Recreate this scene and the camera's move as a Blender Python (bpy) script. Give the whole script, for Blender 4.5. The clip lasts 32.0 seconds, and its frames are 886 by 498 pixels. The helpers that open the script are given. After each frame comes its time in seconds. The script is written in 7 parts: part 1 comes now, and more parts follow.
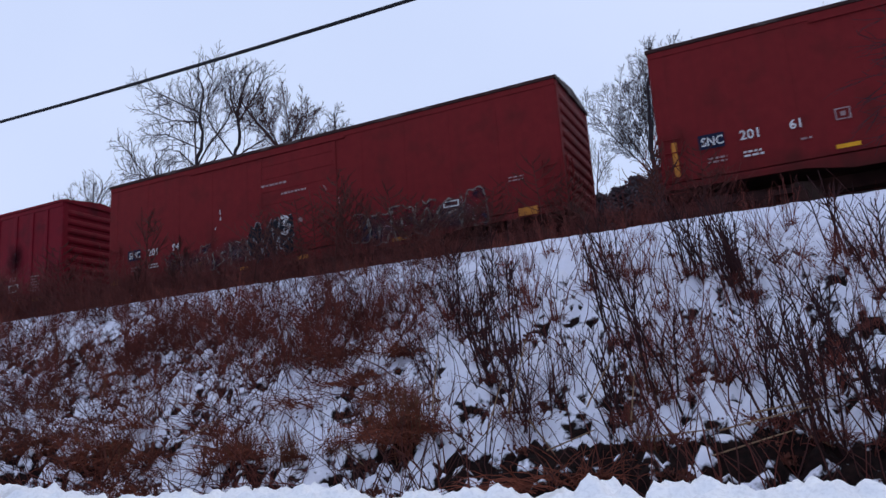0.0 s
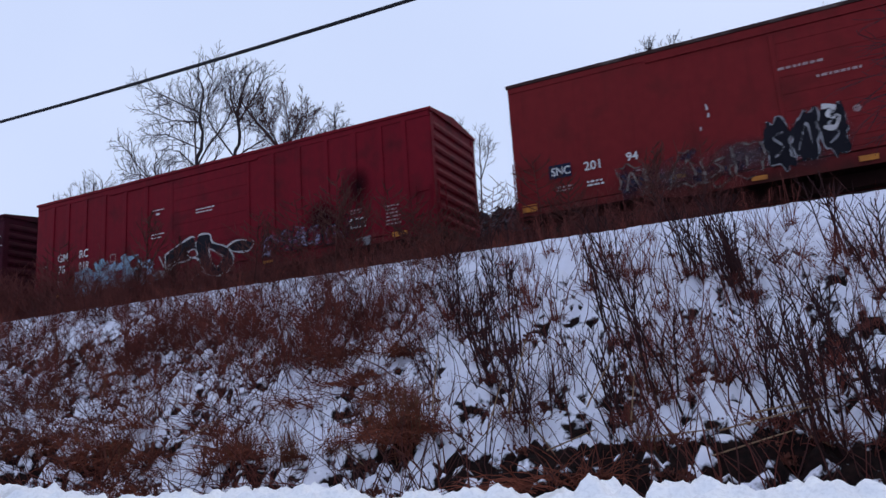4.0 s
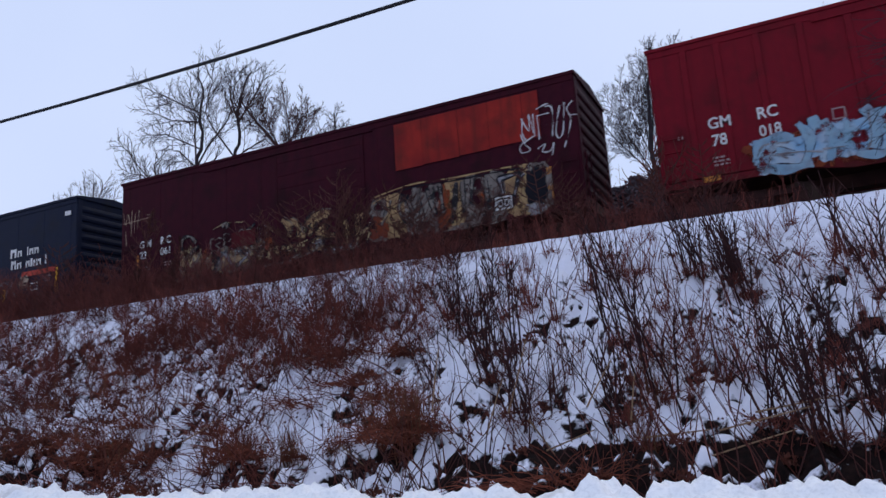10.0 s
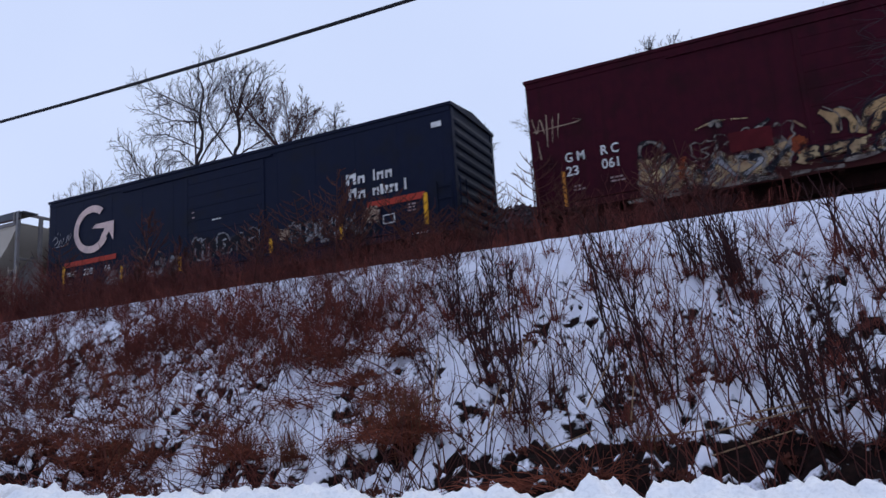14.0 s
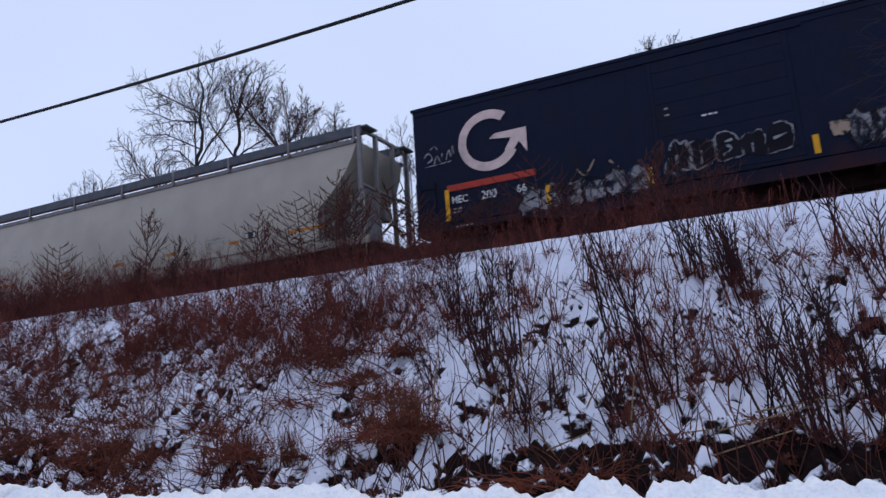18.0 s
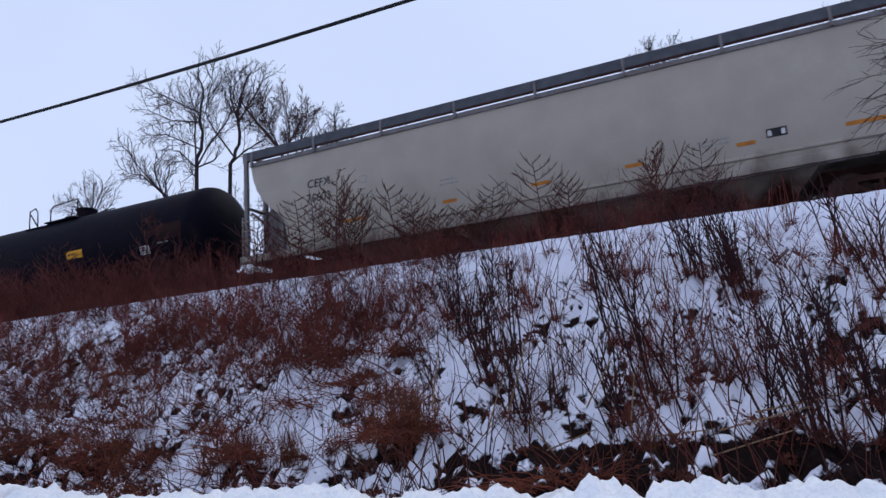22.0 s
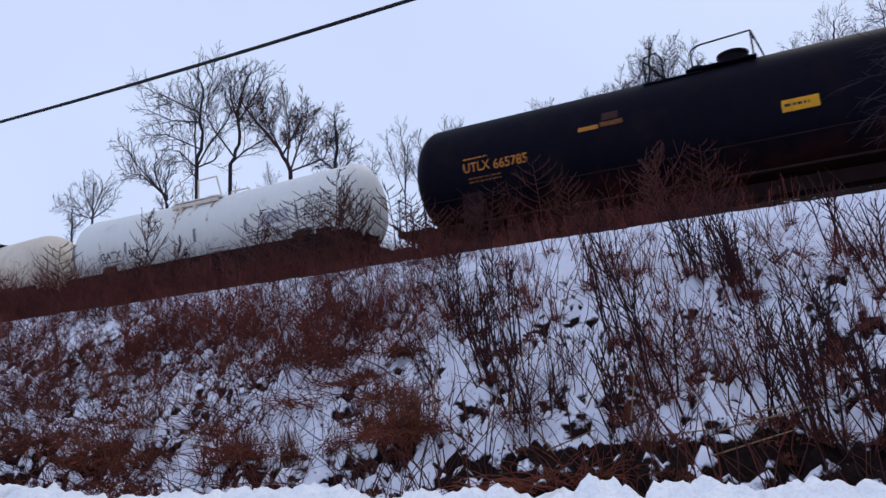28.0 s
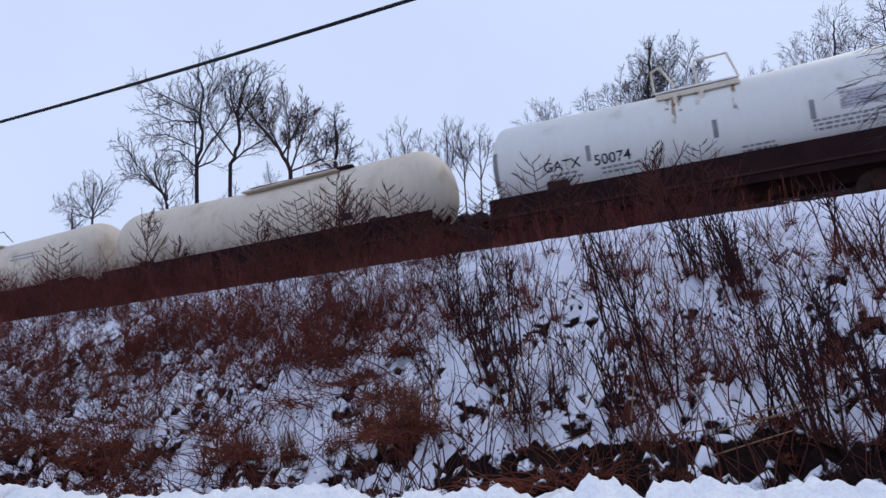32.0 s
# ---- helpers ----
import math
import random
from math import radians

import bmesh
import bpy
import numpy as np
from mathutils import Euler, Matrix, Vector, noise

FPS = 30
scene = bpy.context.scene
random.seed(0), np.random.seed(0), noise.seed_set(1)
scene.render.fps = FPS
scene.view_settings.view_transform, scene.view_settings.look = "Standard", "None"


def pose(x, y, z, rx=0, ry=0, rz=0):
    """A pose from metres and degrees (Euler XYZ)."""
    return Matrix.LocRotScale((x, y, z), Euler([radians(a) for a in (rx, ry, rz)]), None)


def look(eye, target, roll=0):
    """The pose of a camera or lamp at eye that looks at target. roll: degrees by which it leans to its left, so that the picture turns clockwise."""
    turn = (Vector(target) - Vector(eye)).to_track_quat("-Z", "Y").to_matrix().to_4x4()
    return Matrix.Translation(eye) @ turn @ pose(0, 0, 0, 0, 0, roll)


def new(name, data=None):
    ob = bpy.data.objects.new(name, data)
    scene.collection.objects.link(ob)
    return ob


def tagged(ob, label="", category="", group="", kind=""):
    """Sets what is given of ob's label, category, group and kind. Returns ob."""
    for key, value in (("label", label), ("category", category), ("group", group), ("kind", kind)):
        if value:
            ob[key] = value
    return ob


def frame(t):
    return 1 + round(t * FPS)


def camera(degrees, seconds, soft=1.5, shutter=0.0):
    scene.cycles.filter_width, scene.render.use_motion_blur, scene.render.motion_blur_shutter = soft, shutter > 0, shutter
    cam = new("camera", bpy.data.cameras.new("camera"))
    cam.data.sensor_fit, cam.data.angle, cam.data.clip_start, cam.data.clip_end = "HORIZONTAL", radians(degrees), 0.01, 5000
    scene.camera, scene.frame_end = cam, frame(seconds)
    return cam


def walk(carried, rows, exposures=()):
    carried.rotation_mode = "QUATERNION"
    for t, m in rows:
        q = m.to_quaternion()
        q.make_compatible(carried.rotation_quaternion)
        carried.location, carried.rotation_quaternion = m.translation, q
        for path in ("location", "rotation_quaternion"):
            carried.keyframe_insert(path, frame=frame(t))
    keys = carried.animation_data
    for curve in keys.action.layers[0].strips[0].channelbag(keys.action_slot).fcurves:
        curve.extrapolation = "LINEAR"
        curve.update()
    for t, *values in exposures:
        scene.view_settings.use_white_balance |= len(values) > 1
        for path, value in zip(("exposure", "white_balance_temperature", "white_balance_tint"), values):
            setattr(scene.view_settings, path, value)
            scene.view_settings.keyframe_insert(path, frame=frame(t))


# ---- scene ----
cam = camera(60.34, 32.0, soft=1.5, shutter=0.35)
EYE = pose(0, 0, 1.6, 101.94, 0, 24.9) @ pose(0, 0, 0, 0, 0, -3.92)
walk(cam, [(0.0, EYE), (32.0, EYE)], exposures=[(0.0, 0.0), (32.0, 0.0)])

# Where the train has come to: seconds and metres along the track.
TRAIN = ((0, 0.0), (0.5, 1.75), (1, 3.52), (1.5, 5.3), (2, 7.09), (2.5, 8.9), (3, 10.69), (3.5, 12.46),
         (5.5, 19.57), (6, 21.35), (6.5, 23.12), (7, 24.88), (7.5, 26.66), (8, 28.46), (8.5, 30.24),
         (9, 32.02), (9.5, 33.8), (10, 35.57), (10.5, 37.34), (11, 39.12), (11.5, 40.89), (12, 42.64),
         (12.5, 44.4), (13, 46.17), (13.5, 47.95), (14, 49.72), (14.5, 51.5), (16.5, 58.62), (17, 60.42),
         (17.5, 62.31), (18, 64.14), (18.5, 65.95), (19, 67.76), (19.5, 69.57), (20, 71.36), (20.5, 73.1),
         (21, 74.88), (21.5, 76.76), (22, 78.61), (22.5, 80.47), (23, 82.33), (23.5, 84.18), (24, 86.05),
         (24.5, 87.91), (25, 89.77), (25.5, 91.63), (27.5, 99.26), (28, 101.16), (28.5, 103.07), (29, 105.0),
         (29.5, 106.93), (30, 108.86), (30.5, 110.82), (31, 112.79), (31.5, 114.76), (32, 116.74))
TRACK_Y, RAIL_Z = 19.03, 5.2


def travel(t):
    return float(np.interp(t, [a for a, _ in TRAIN], [b for _, b in TRAIN]))


# ---- sky and light: an overcast winter day ----
world = bpy.data.worlds.new("overcast_sky")
scene.world = world
world.use_nodes = True
wt = world.node_tree
wt.nodes.clear()
w_out = wt.nodes.new("ShaderNodeOutputWorld")
w_bg = wt.nodes.new("ShaderNodeBackground")
w_sky = wt.nodes.new("ShaderNodeTexSky")
w_sky.sky_type = "NISHITA"
w_sky.sun_disc = False
w_sky.sun_elevation, w_sky.sun_rotation = radians(48), radians(18)
w_sky.dust_density, w_sky.air_density = 4.0, 1.0
w_mix = wt.nodes.new("ShaderNodeMixRGB")
w_mix.inputs[0].default_value = 0.93
w_coord = wt.nodes.new("ShaderNodeTexCoord")
w_noise = wt.nodes.new("ShaderNodeTexNoise")
w_noise.inputs["Scale"].default_value, w_noise.inputs["Detail"].default_value = 1.7, 4.0
w_ramp = wt.nodes.new("ShaderNodeValToRGB")
w_ramp.color_ramp.elements[0].position, w_ramp.color_ramp.elements[0].color = 0.3, (5.55, 6.7, 9.6, 1)
w_ramp.color_ramp.elements[1].position, w_ramp.color_ramp.elements[1].color = 0.72, (6.95, 8.0, 10.9, 1)
wt.links.new(w_coord.outputs["Generated"], w_noise.inputs["Vector"])
w_axes = wt.nodes.new("ShaderNodeSeparateXYZ")
wt.links.new(w_coord.outputs["Generated"], w_axes.inputs[0])
w_side = wt.nodes.new("ShaderNodeMath")
w_side.operation = "MULTIPLY_ADD"
w_side.inputs[1].default_value, w_side.inputs[2].default_value = -0.34, 0.05
wt.links.new(w_axes.outputs[0], w_side.inputs[0])
w_sum = wt.nodes.new("ShaderNodeMath")
w_sum.operation = "MULTIPLY_ADD"
w_sum.inputs[1].default_value = 0.6
wt.links.new(w_noise.outputs["Fac"], w_sum.inputs[0])
wt.links.new(w_side.outputs[0], w_sum.inputs[2])
wt.links.new(w_sum.outputs[0], w_ramp.inputs[0])
wt.links.new(w_sky.outputs[0], w_mix.inputs[1])
wt.links.new(w_ramp.outputs[0], w_mix.inputs[2])
wt.links.new(w_mix.outputs[0], w_bg.inputs["Color"])
w_bg.inputs["Strength"].default_value = 0.1
wt.links.new(w_bg.outputs[0], w_out.inputs[0])

sun = new("sun", bpy.data.lights.new("sun", "SUN"))
sun.data.energy, sun.data.angle, sun.data.color = 0.72, radians(25), (1.0, 0.92, 0.86)
sun.matrix_world = look((20, 60, 70), (0, 0, 0))


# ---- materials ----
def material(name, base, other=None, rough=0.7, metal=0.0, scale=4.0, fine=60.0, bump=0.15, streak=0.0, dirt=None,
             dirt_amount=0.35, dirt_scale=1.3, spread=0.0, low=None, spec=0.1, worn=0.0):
    """Two scales of colour, a stain colour, vertical streaks, relief; low: height below which road dirt and brush haze
    are painted in.
    """
    m = bpy.data.materials.new(name)
    m.use_nodes = True
    t = m.node_tree
    n, link = t.nodes, t.links.new
    b = n["Principled BSDF"]
    co = n.new("ShaderNodeTexCoord")
    src = co.outputs["Object"]

    def noise_at(sc, detail=5.0, stretch=None):
        tex = n.new("ShaderNodeTexNoise")
        tex.inputs["Scale"].default_value, tex.inputs["Detail"].default_value = sc, detail
        if stretch:
            mp = n.new("ShaderNodeMapping")
            mp.inputs["Scale"].default_value = stretch
            link(src, mp.inputs[0])
            link(mp.outputs[0], tex.inputs["Vector"])
        else:
            link(src, tex.inputs["Vector"])
        return tex.outputs["Fac"]

    def ramp(fac, lo, hi):
        r = n.new("ShaderNodeMapRange")
        r.inputs[1].default_value, r.inputs[2].default_value = lo, hi
        link(fac, r.inputs[0])
        return r.outputs[0]

    def mix(fac, a, c):
        x = n.new("ShaderNodeMixRGB")
        link(fac, x.inputs[0])
        for sock, v in ((x.inputs[1], a), (x.inputs[2], c)):
            if isinstance(v, tuple):
                sock.default_value = (*v, 1)
            else:
                link(v, sock)
        return x.outputs[0]

    if other is None:
        other = tuple(v * 0.72 for v in base)
    col = mix(ramp(noise_at(scale), 0.36, 0.66), base, other)
    grain = noise_at(fine, 3.0)
    col = mix(ramp(grain, 0.45, 0.9), col, tuple(v * 0.8 for v in other))
    if streak:
        s = ramp(noise_at(2.2, 6.0, (2.6, 2.6, 0.16)), 0.46, 0.75)
        k = n.new("ShaderNodeMath")
        k.operation = "MULTIPLY"
        k.inputs[1].default_value = streak
        link(s, k.inputs[0])
        col = mix(k.outputs[0], col, dirt or (0.05, 0.03, 0.025))
    if dirt:
        d = ramp(noise_at(dirt_scale, 8.0), 0.62 - 0.3 * dirt_amount, 0.86 - 0.2 * dirt_amount)
        col = mix(d, col, dirt)
    # Dark red-brown lower sides: road dirt and the brush's haze, put into the paint.
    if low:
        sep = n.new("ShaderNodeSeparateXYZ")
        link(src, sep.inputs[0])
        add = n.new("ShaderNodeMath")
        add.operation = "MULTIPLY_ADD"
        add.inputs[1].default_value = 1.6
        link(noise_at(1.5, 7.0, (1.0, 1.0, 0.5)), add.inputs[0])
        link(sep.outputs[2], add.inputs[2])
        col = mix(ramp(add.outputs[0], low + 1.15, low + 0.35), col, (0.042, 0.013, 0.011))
    if spread:
        info = n.new("ShaderNodeObjectInfo")
        hv = n.new("ShaderNodeHueSaturation")
        link(ramp(info.outputs["Random"], -0.001, 1.001), hv.inputs["Fac"])
        hv.inputs["Value"].default_value = 1.0 - spread
        link(col, hv.inputs["Color"])
        col = hv.outputs[0]
    link(col, b.inputs["Base Color"])
    rr = n.new("ShaderNodeMapRange")
    rr.inputs[3].default_value, rr.inputs[4].default_value = max(rough - 0.12, 0.05), min(rough + 0.12, 1)
    link(grain, rr.inputs[0])
    link(rr.outputs[0], b.inputs["Roughness"])
    b.inputs["Metallic"].default_value = metal
    if spec < 0.3:
        f = math.sqrt(0.08 * spec)
        b.inputs["IOR"].default_value = (1 + f) / (1 - f)
    else:
        b.inputs["Specular IOR Level"].default_value = spec
    if worn:
        link(ramp(noise_at(3.5, 9.0), 0.30 + 0.2 * worn, 0.42 + 0.3 * worn), b.inputs["Alpha"])
    if bump:
        bp = n.new("ShaderNodeBump")
        bp.inputs["Strength"].default_value, bp.inputs["Distance"].default_value = bump, 0.02
        link(noise_at(fine * 0.5, 6.0), bp.inputs["Height"])
        link(bp.outputs[0], b.inputs["Normal"])
    return m


M = {}
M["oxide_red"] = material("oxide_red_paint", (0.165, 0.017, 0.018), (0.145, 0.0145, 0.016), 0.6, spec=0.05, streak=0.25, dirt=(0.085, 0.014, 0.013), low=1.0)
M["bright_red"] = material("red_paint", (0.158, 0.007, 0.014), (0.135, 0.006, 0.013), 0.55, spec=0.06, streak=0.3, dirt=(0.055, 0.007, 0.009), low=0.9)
M["dull_red"] = material("dull_red_paint", (0.085, 0.010, 0.013), (0.065, 0.008, 0.011), 0.6, spec=0.05, streak=0.3, dirt=(0.04, 0.008, 0.009))
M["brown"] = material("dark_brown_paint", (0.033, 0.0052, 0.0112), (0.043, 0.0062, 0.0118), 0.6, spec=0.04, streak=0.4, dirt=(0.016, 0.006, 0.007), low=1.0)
M["orange"] = material("faded_orange_paint", (0.27, 0.018, 0.012), (0.17, 0.011, 0.010), 0.6, scale=1.5, streak=0.55, dirt=(0.07, 0.012, 0.009))
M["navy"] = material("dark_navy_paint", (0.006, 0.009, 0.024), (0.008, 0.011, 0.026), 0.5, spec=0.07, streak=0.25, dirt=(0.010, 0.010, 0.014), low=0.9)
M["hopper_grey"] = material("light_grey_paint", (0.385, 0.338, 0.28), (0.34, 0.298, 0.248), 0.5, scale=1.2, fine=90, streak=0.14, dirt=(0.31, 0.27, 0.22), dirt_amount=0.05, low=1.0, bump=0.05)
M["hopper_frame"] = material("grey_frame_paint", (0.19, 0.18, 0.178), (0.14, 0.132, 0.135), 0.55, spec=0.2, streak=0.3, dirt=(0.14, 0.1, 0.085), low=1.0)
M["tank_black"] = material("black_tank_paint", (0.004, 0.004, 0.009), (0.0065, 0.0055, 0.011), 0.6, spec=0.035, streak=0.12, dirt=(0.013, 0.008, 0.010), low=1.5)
M["tank_white"] = material("white_tank_paint", (0.75, 0.735, 0.69), (0.715, 0.70, 0.65), 0.45, scale=0.8, streak=0.14, dirt=(0.50, 0.45, 0.36), dirt_amount=0.1)
M["tank_cream"] = material("cream_tank_paint", (0.69, 0.60, 0.49), (0.645, 0.55, 0.44), 0.5, scale=0.8, streak=0.22, dirt=(0.40, 0.31, 0.19), dirt_amount=0.25)
M["steel_dark"] = material("grimy_steel", (0.05, 0.022, 0.020), (0.036, 0.017, 0.016), 0.85, 0.0, dirt=(0.075, 0.034, 0.026))
M["roof"] = material("weathered_roof", (0.03, 0.014, 0.013), (0.045, 0.022, 0.02), 0.6, 0.1, dirt=(0.14, 0.12, 0.11))
M["rail_steel"] = material("rail_steel", (0.09, 0.05, 0.035), (0.14, 0.09, 0.07), 0.5, 0.6)
M["wheel"] = material("wheel_steel", (0.05, 0.032, 0.026), (0.08, 0.05, 0.04), 0.6, 0.4)
M["white_paint"] = material("white_stencil_paint", (0.68, 0.67, 0.65), (0.5, 0.48, 0.46), 0.6, bump=0.0)
M["faint_paint"] = material("worn_stencil_paint", (0.36, 0.27, 0.26), (0.24, 0.15, 0.15), 0.7, bump=0.0)
M["black_paint"] = material("black_stencil_paint", (0.02, 0.02, 0.022), (0.04, 0.04, 0.042), 0.6, bump=0.0)
M["grey_paint"] = material("grey_stencil_paint", (0.2, 0.2, 0.2), (0.28, 0.28, 0.28), 0.6, bump=0.0)
M["yellow"] = material("yellow_reflector", (0.75, 0.36, 0.02), (0.6, 0.27, 0.02), 0.4, bump=0.0)
M["ochre"] = material("dull_orange_reflector", (0.52, 0.2, 0.03), (0.36, 0.13, 0.03), 0.5, bump=0.0)
M["logo_pink"] = material("pale_logo_paint", (0.68, 0.50, 0.45), (0.55, 0.40, 0.36), 0.6, streak=0.2, dirt=(0.3, 0.24, 0.24), bump=0.0)
M["stripe_red"] = material("red_orange_stripe", (0.42, 0.05, 0.03), (0.33, 0.045, 0.03), 0.6, bump=0.0)
M["tag_silver"] = material("silver_spray_paint", (0.30, 0.29, 0.30), (0.15, 0.145, 0.155), 0.6, scale=2.0, bump=0.0, dirt=(0.1, 0.07, 0.075), dirt_scale=2.5, worn=0.5)
M["tag_white"] = material("white_spray_paint", (0.55, 0.53, 0.52), (0.38, 0.35, 0.35), 0.6, scale=2.0, bump=0.0, worn=0.08)
M["tag_blue"] = material("pale_blue_spray_paint", (0.16, 0.33, 0.50), (0.36, 0.43, 0.48), 0.6, scale=1.5, bump=0.0, dirt=(0.42, 0.38, 0.38), dirt_scale=2.0, worn=0.35)
M["tag_cream"] = material("cream_spray_paint", (0.40, 0.30, 0.16), (0.24, 0.14, 0.08), 0.6, scale=1.5, bump=0.0, dirt=(0.07, 0.03, 0.028), dirt_scale=3.0, worn=0.45)
M["tag_dark"] = material("black_blue_spray_paint", (0.005, 0.0045, 0.008), (0.009, 0.008, 0.013), 0.6, scale=2.0, bump=0.0, worn=0.0)
M["tag_violet"] = material("violet_grey_spray_paint", (0.17, 0.14, 0.24), (0.27, 0.24, 0.3), 0.6, scale=2.0, bump=0.0, dirt=(0.06, 0.015, 0.03), dirt_scale=2.0, worn=0.7)
M["tag_faded"] = material("faded_navy_spray_paint", (0.02, 0.017, 0.035), (0.03, 0.024, 0.04), 0.7, scale=2.0, bump=0.0, worn=0.85)
M["tag_beige"] = material("beige_spray_paint", (0.33, 0.235, 0.17), (0.27, 0.19, 0.14), 0.6, bump=0.0, worn=0.3)
M["tag_sky"] = material("sky_blue_spray_paint", (0.17, 0.30, 0.40), (0.25, 0.36, 0.43), 0.6, scale=2.0, bump=0.0, dirt=(0.16, 0.13, 0.15), dirt_scale=2.5, worn=0.1)
M["tag_orange"] = material("rusty_orange_spray_paint", (0.20, 0.045, 0.014), (0.13, 0.026, 0.014), 0.7, scale=2.0, bump=0.0, dirt=(0.09, 0.012, 0.012), worn=0.35)
M["tag_ochre"] = material("pale_ochre_spray_paint", (0.36, 0.235, 0.11), (0.28, 0.17, 0.085), 0.6, scale=2.5, bump=0.0, dirt=(0.12, 0.06, 0.035), dirt_scale=2.5, worn=0.3)
M["tag_ash"] = material("weathered_grey_spray_paint", (0.21, 0.18, 0.155), (0.10, 0.08, 0.072), 0.7, scale=3.0, bump=0.0, dirt=(0.05, 0.022, 0.02), dirt_scale=3.0, worn=0.3)
M["tag_lavender"] = material("faded_lavender_print", (0.42, 0.41, 0.47), (0.55, 0.53, 0.54), 0.6, scale=3.0, bump=0.0, worn=0.3)
M["dull_ochre"] = material("grimy_ochre_stencil_paint", (0.19, 0.075, 0.022), (0.12, 0.045, 0.018), 0.6, bump=0.0)
M["grating"] = material("dark_steel_grating", (0.095, 0.10, 0.11), (0.065, 0.07, 0.08), 0.6, 0.2)
M["rust_run"] = material("rust_streak", (0.22, 0.10, 0.035), (0.3, 0.16, 0.07), 0.8, bump=0.0, worn=0.7)
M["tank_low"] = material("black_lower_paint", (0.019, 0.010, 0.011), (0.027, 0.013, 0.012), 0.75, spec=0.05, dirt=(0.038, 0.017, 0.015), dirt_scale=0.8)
M["patch_blue"] = material("dark_blue_patch_paint", (0.008, 0.010, 0.03), (0.012, 0.014, 0.035), 0.6, bump=0.0)


def stain_material(name, colour):
    """Smoke stain that thins out towards its edge."""
    m = bpy.data.materials.new(name)
    m.use_nodes = True
    n, link = m.node_tree.nodes, m.node_tree.links.new
    b = n["Principled BSDF"]
    b.inputs["Base Color"].default_value, b.inputs["Roughness"].default_value = (*colour, 1), 0.9
    b.inputs["Specular IOR Level"].default_value = 0.05
    co = n.new("ShaderNodeTexCoord")
    mp = n.new("ShaderNodeMapping")
    mp.inputs["Location"].default_value, mp.inputs["Scale"].default_value = (-1, 0, -1), (2, 0, 2)
    link(co.outputs["Generated"], mp.inputs[0])
    ln = n.new("ShaderNodeVectorMath")
    ln.operation = "LENGTH"
    link(mp.outputs[0], ln.inputs[0])
    tex = n.new("ShaderNodeTexNoise")
    tex.inputs["Scale"].default_value, tex.inputs["Detail"].default_value = 1.8, 6.0
    link(co.outputs["Object"], tex.inputs["Vector"])
    add = n.new("ShaderNodeMath")
    add.operation = "MULTIPLY_ADD"
    add.inputs[1].default_value = 0.9
    link(tex.outputs["Fac"], add.inputs[0])
    link(ln.outputs["Value"], add.inputs[2])
    r = n.new("ShaderNodeMapRange")
    r.inputs[1].default_value, r.inputs[2].default_value, r.inputs[3].default_value, r.inputs[4].default_value = 0.5, 1.25, 0.85, 0.0
    link(add.outputs[0], r.inputs[0])
    link(r.outputs[0], b.inputs["Alpha"])
    return m


M["soot"] = stain_material("soot_stain", (0.008, 0.004, 0.006))
M["paint_smear"] = stain_material("smeared_grey_paint", (0.075, 0.05, 0.055))
M["rust_stain"] = stain_material("rust_stain", (0.16, 0.07, 0.03))
M["bark"] = material("bare_tree_bark", (0.026, 0.019, 0.023), (0.04, 0.03, 0.034), 0.9, scale=3.0, bump=0.4)
# Paler copy of the bark: the haze of distance is put into its colour.
M["bark_hazed"] = material("hazed_tree_bark", (0.05, 0.04, 0.048), (0.07, 0.056, 0.065), 0.9, scale=3.0, bump=0.0)
M["bark_red"] = material("reddish_twig_bark", (0.055, 0.026, 0.026), (0.036, 0.020, 0.022), 0.9, scale=3.0, bump=0.3)
M["stem_umber"] = material("umber_stem_bark", (0.19, 0.053, 0.04), (0.12, 0.036, 0.029), 0.85, scale=6.0, bump=0.0, spread=0.3)
M["stem_brow"] = material("dark_red_stem_bark", (0.15, 0.044, 0.036), (0.095, 0.03, 0.026), 0.85, scale=6.0, bump=0.0)
M["stem_black"] = material("blackish_stem_bark", (0.031, 0.0135, 0.0145), (0.05, 0.02, 0.019), 0.85, scale=6.0, bump=0.0, spread=0.3)
M["stem_red"] = material("reddish_stem_bark", (0.28, 0.072, 0.05), (0.17, 0.046, 0.034), 0.85, scale=6.0, bump=0.0, spread=0.35)
M["stem_dark"] = material("dark_stem_bark", (0.066, 0.024, 0.022), (0.095, 0.034, 0.029), 0.85, scale=6.0, bump=0.0, spread=0.3)
M["stem_tan"] = material("dry_tan_stalk", (0.22, 0.11, 0.06), (0.12, 0.055, 0.034), 0.85, scale=6.0, bump=0.0, spread=0.35)
M["straw"] = material("pale_dry_straw", (0.34, 0.215, 0.13), (0.22, 0.13, 0.08), 0.85, scale=6.0, bump=0.0, spread=0.3)
M["plume"] = material("withered_plume", (0.105, 0.038, 0.029), (0.06, 0.024, 0.02), 0.9, scale=6.0, bump=0.0, spread=0.3)
M["grass"] = material("dead_grass", (0.27, 0.078, 0.045), (0.12, 0.036, 0.024), 0.9, scale=5.0, bump=0.0, spread=0.3)
M["litter"] = material("dead_leaves", (0.13, 0.04, 0.026), (0.055, 0.02, 0.015), 0.9, scale=7.0, bump=0.0)
M["needles"] = material("dark_conifer_needles", (0.066, 0.052, 0.06), (0.085, 0.066, 0.074), 0.9, scale=2.0, bump=0.0)
M["ballast"] = material("ballast_stone", (0.10, 0.085, 0.075), (0.16, 0.14, 0.125), 0.95, scale=9.0, fine=80, bump=0.6)
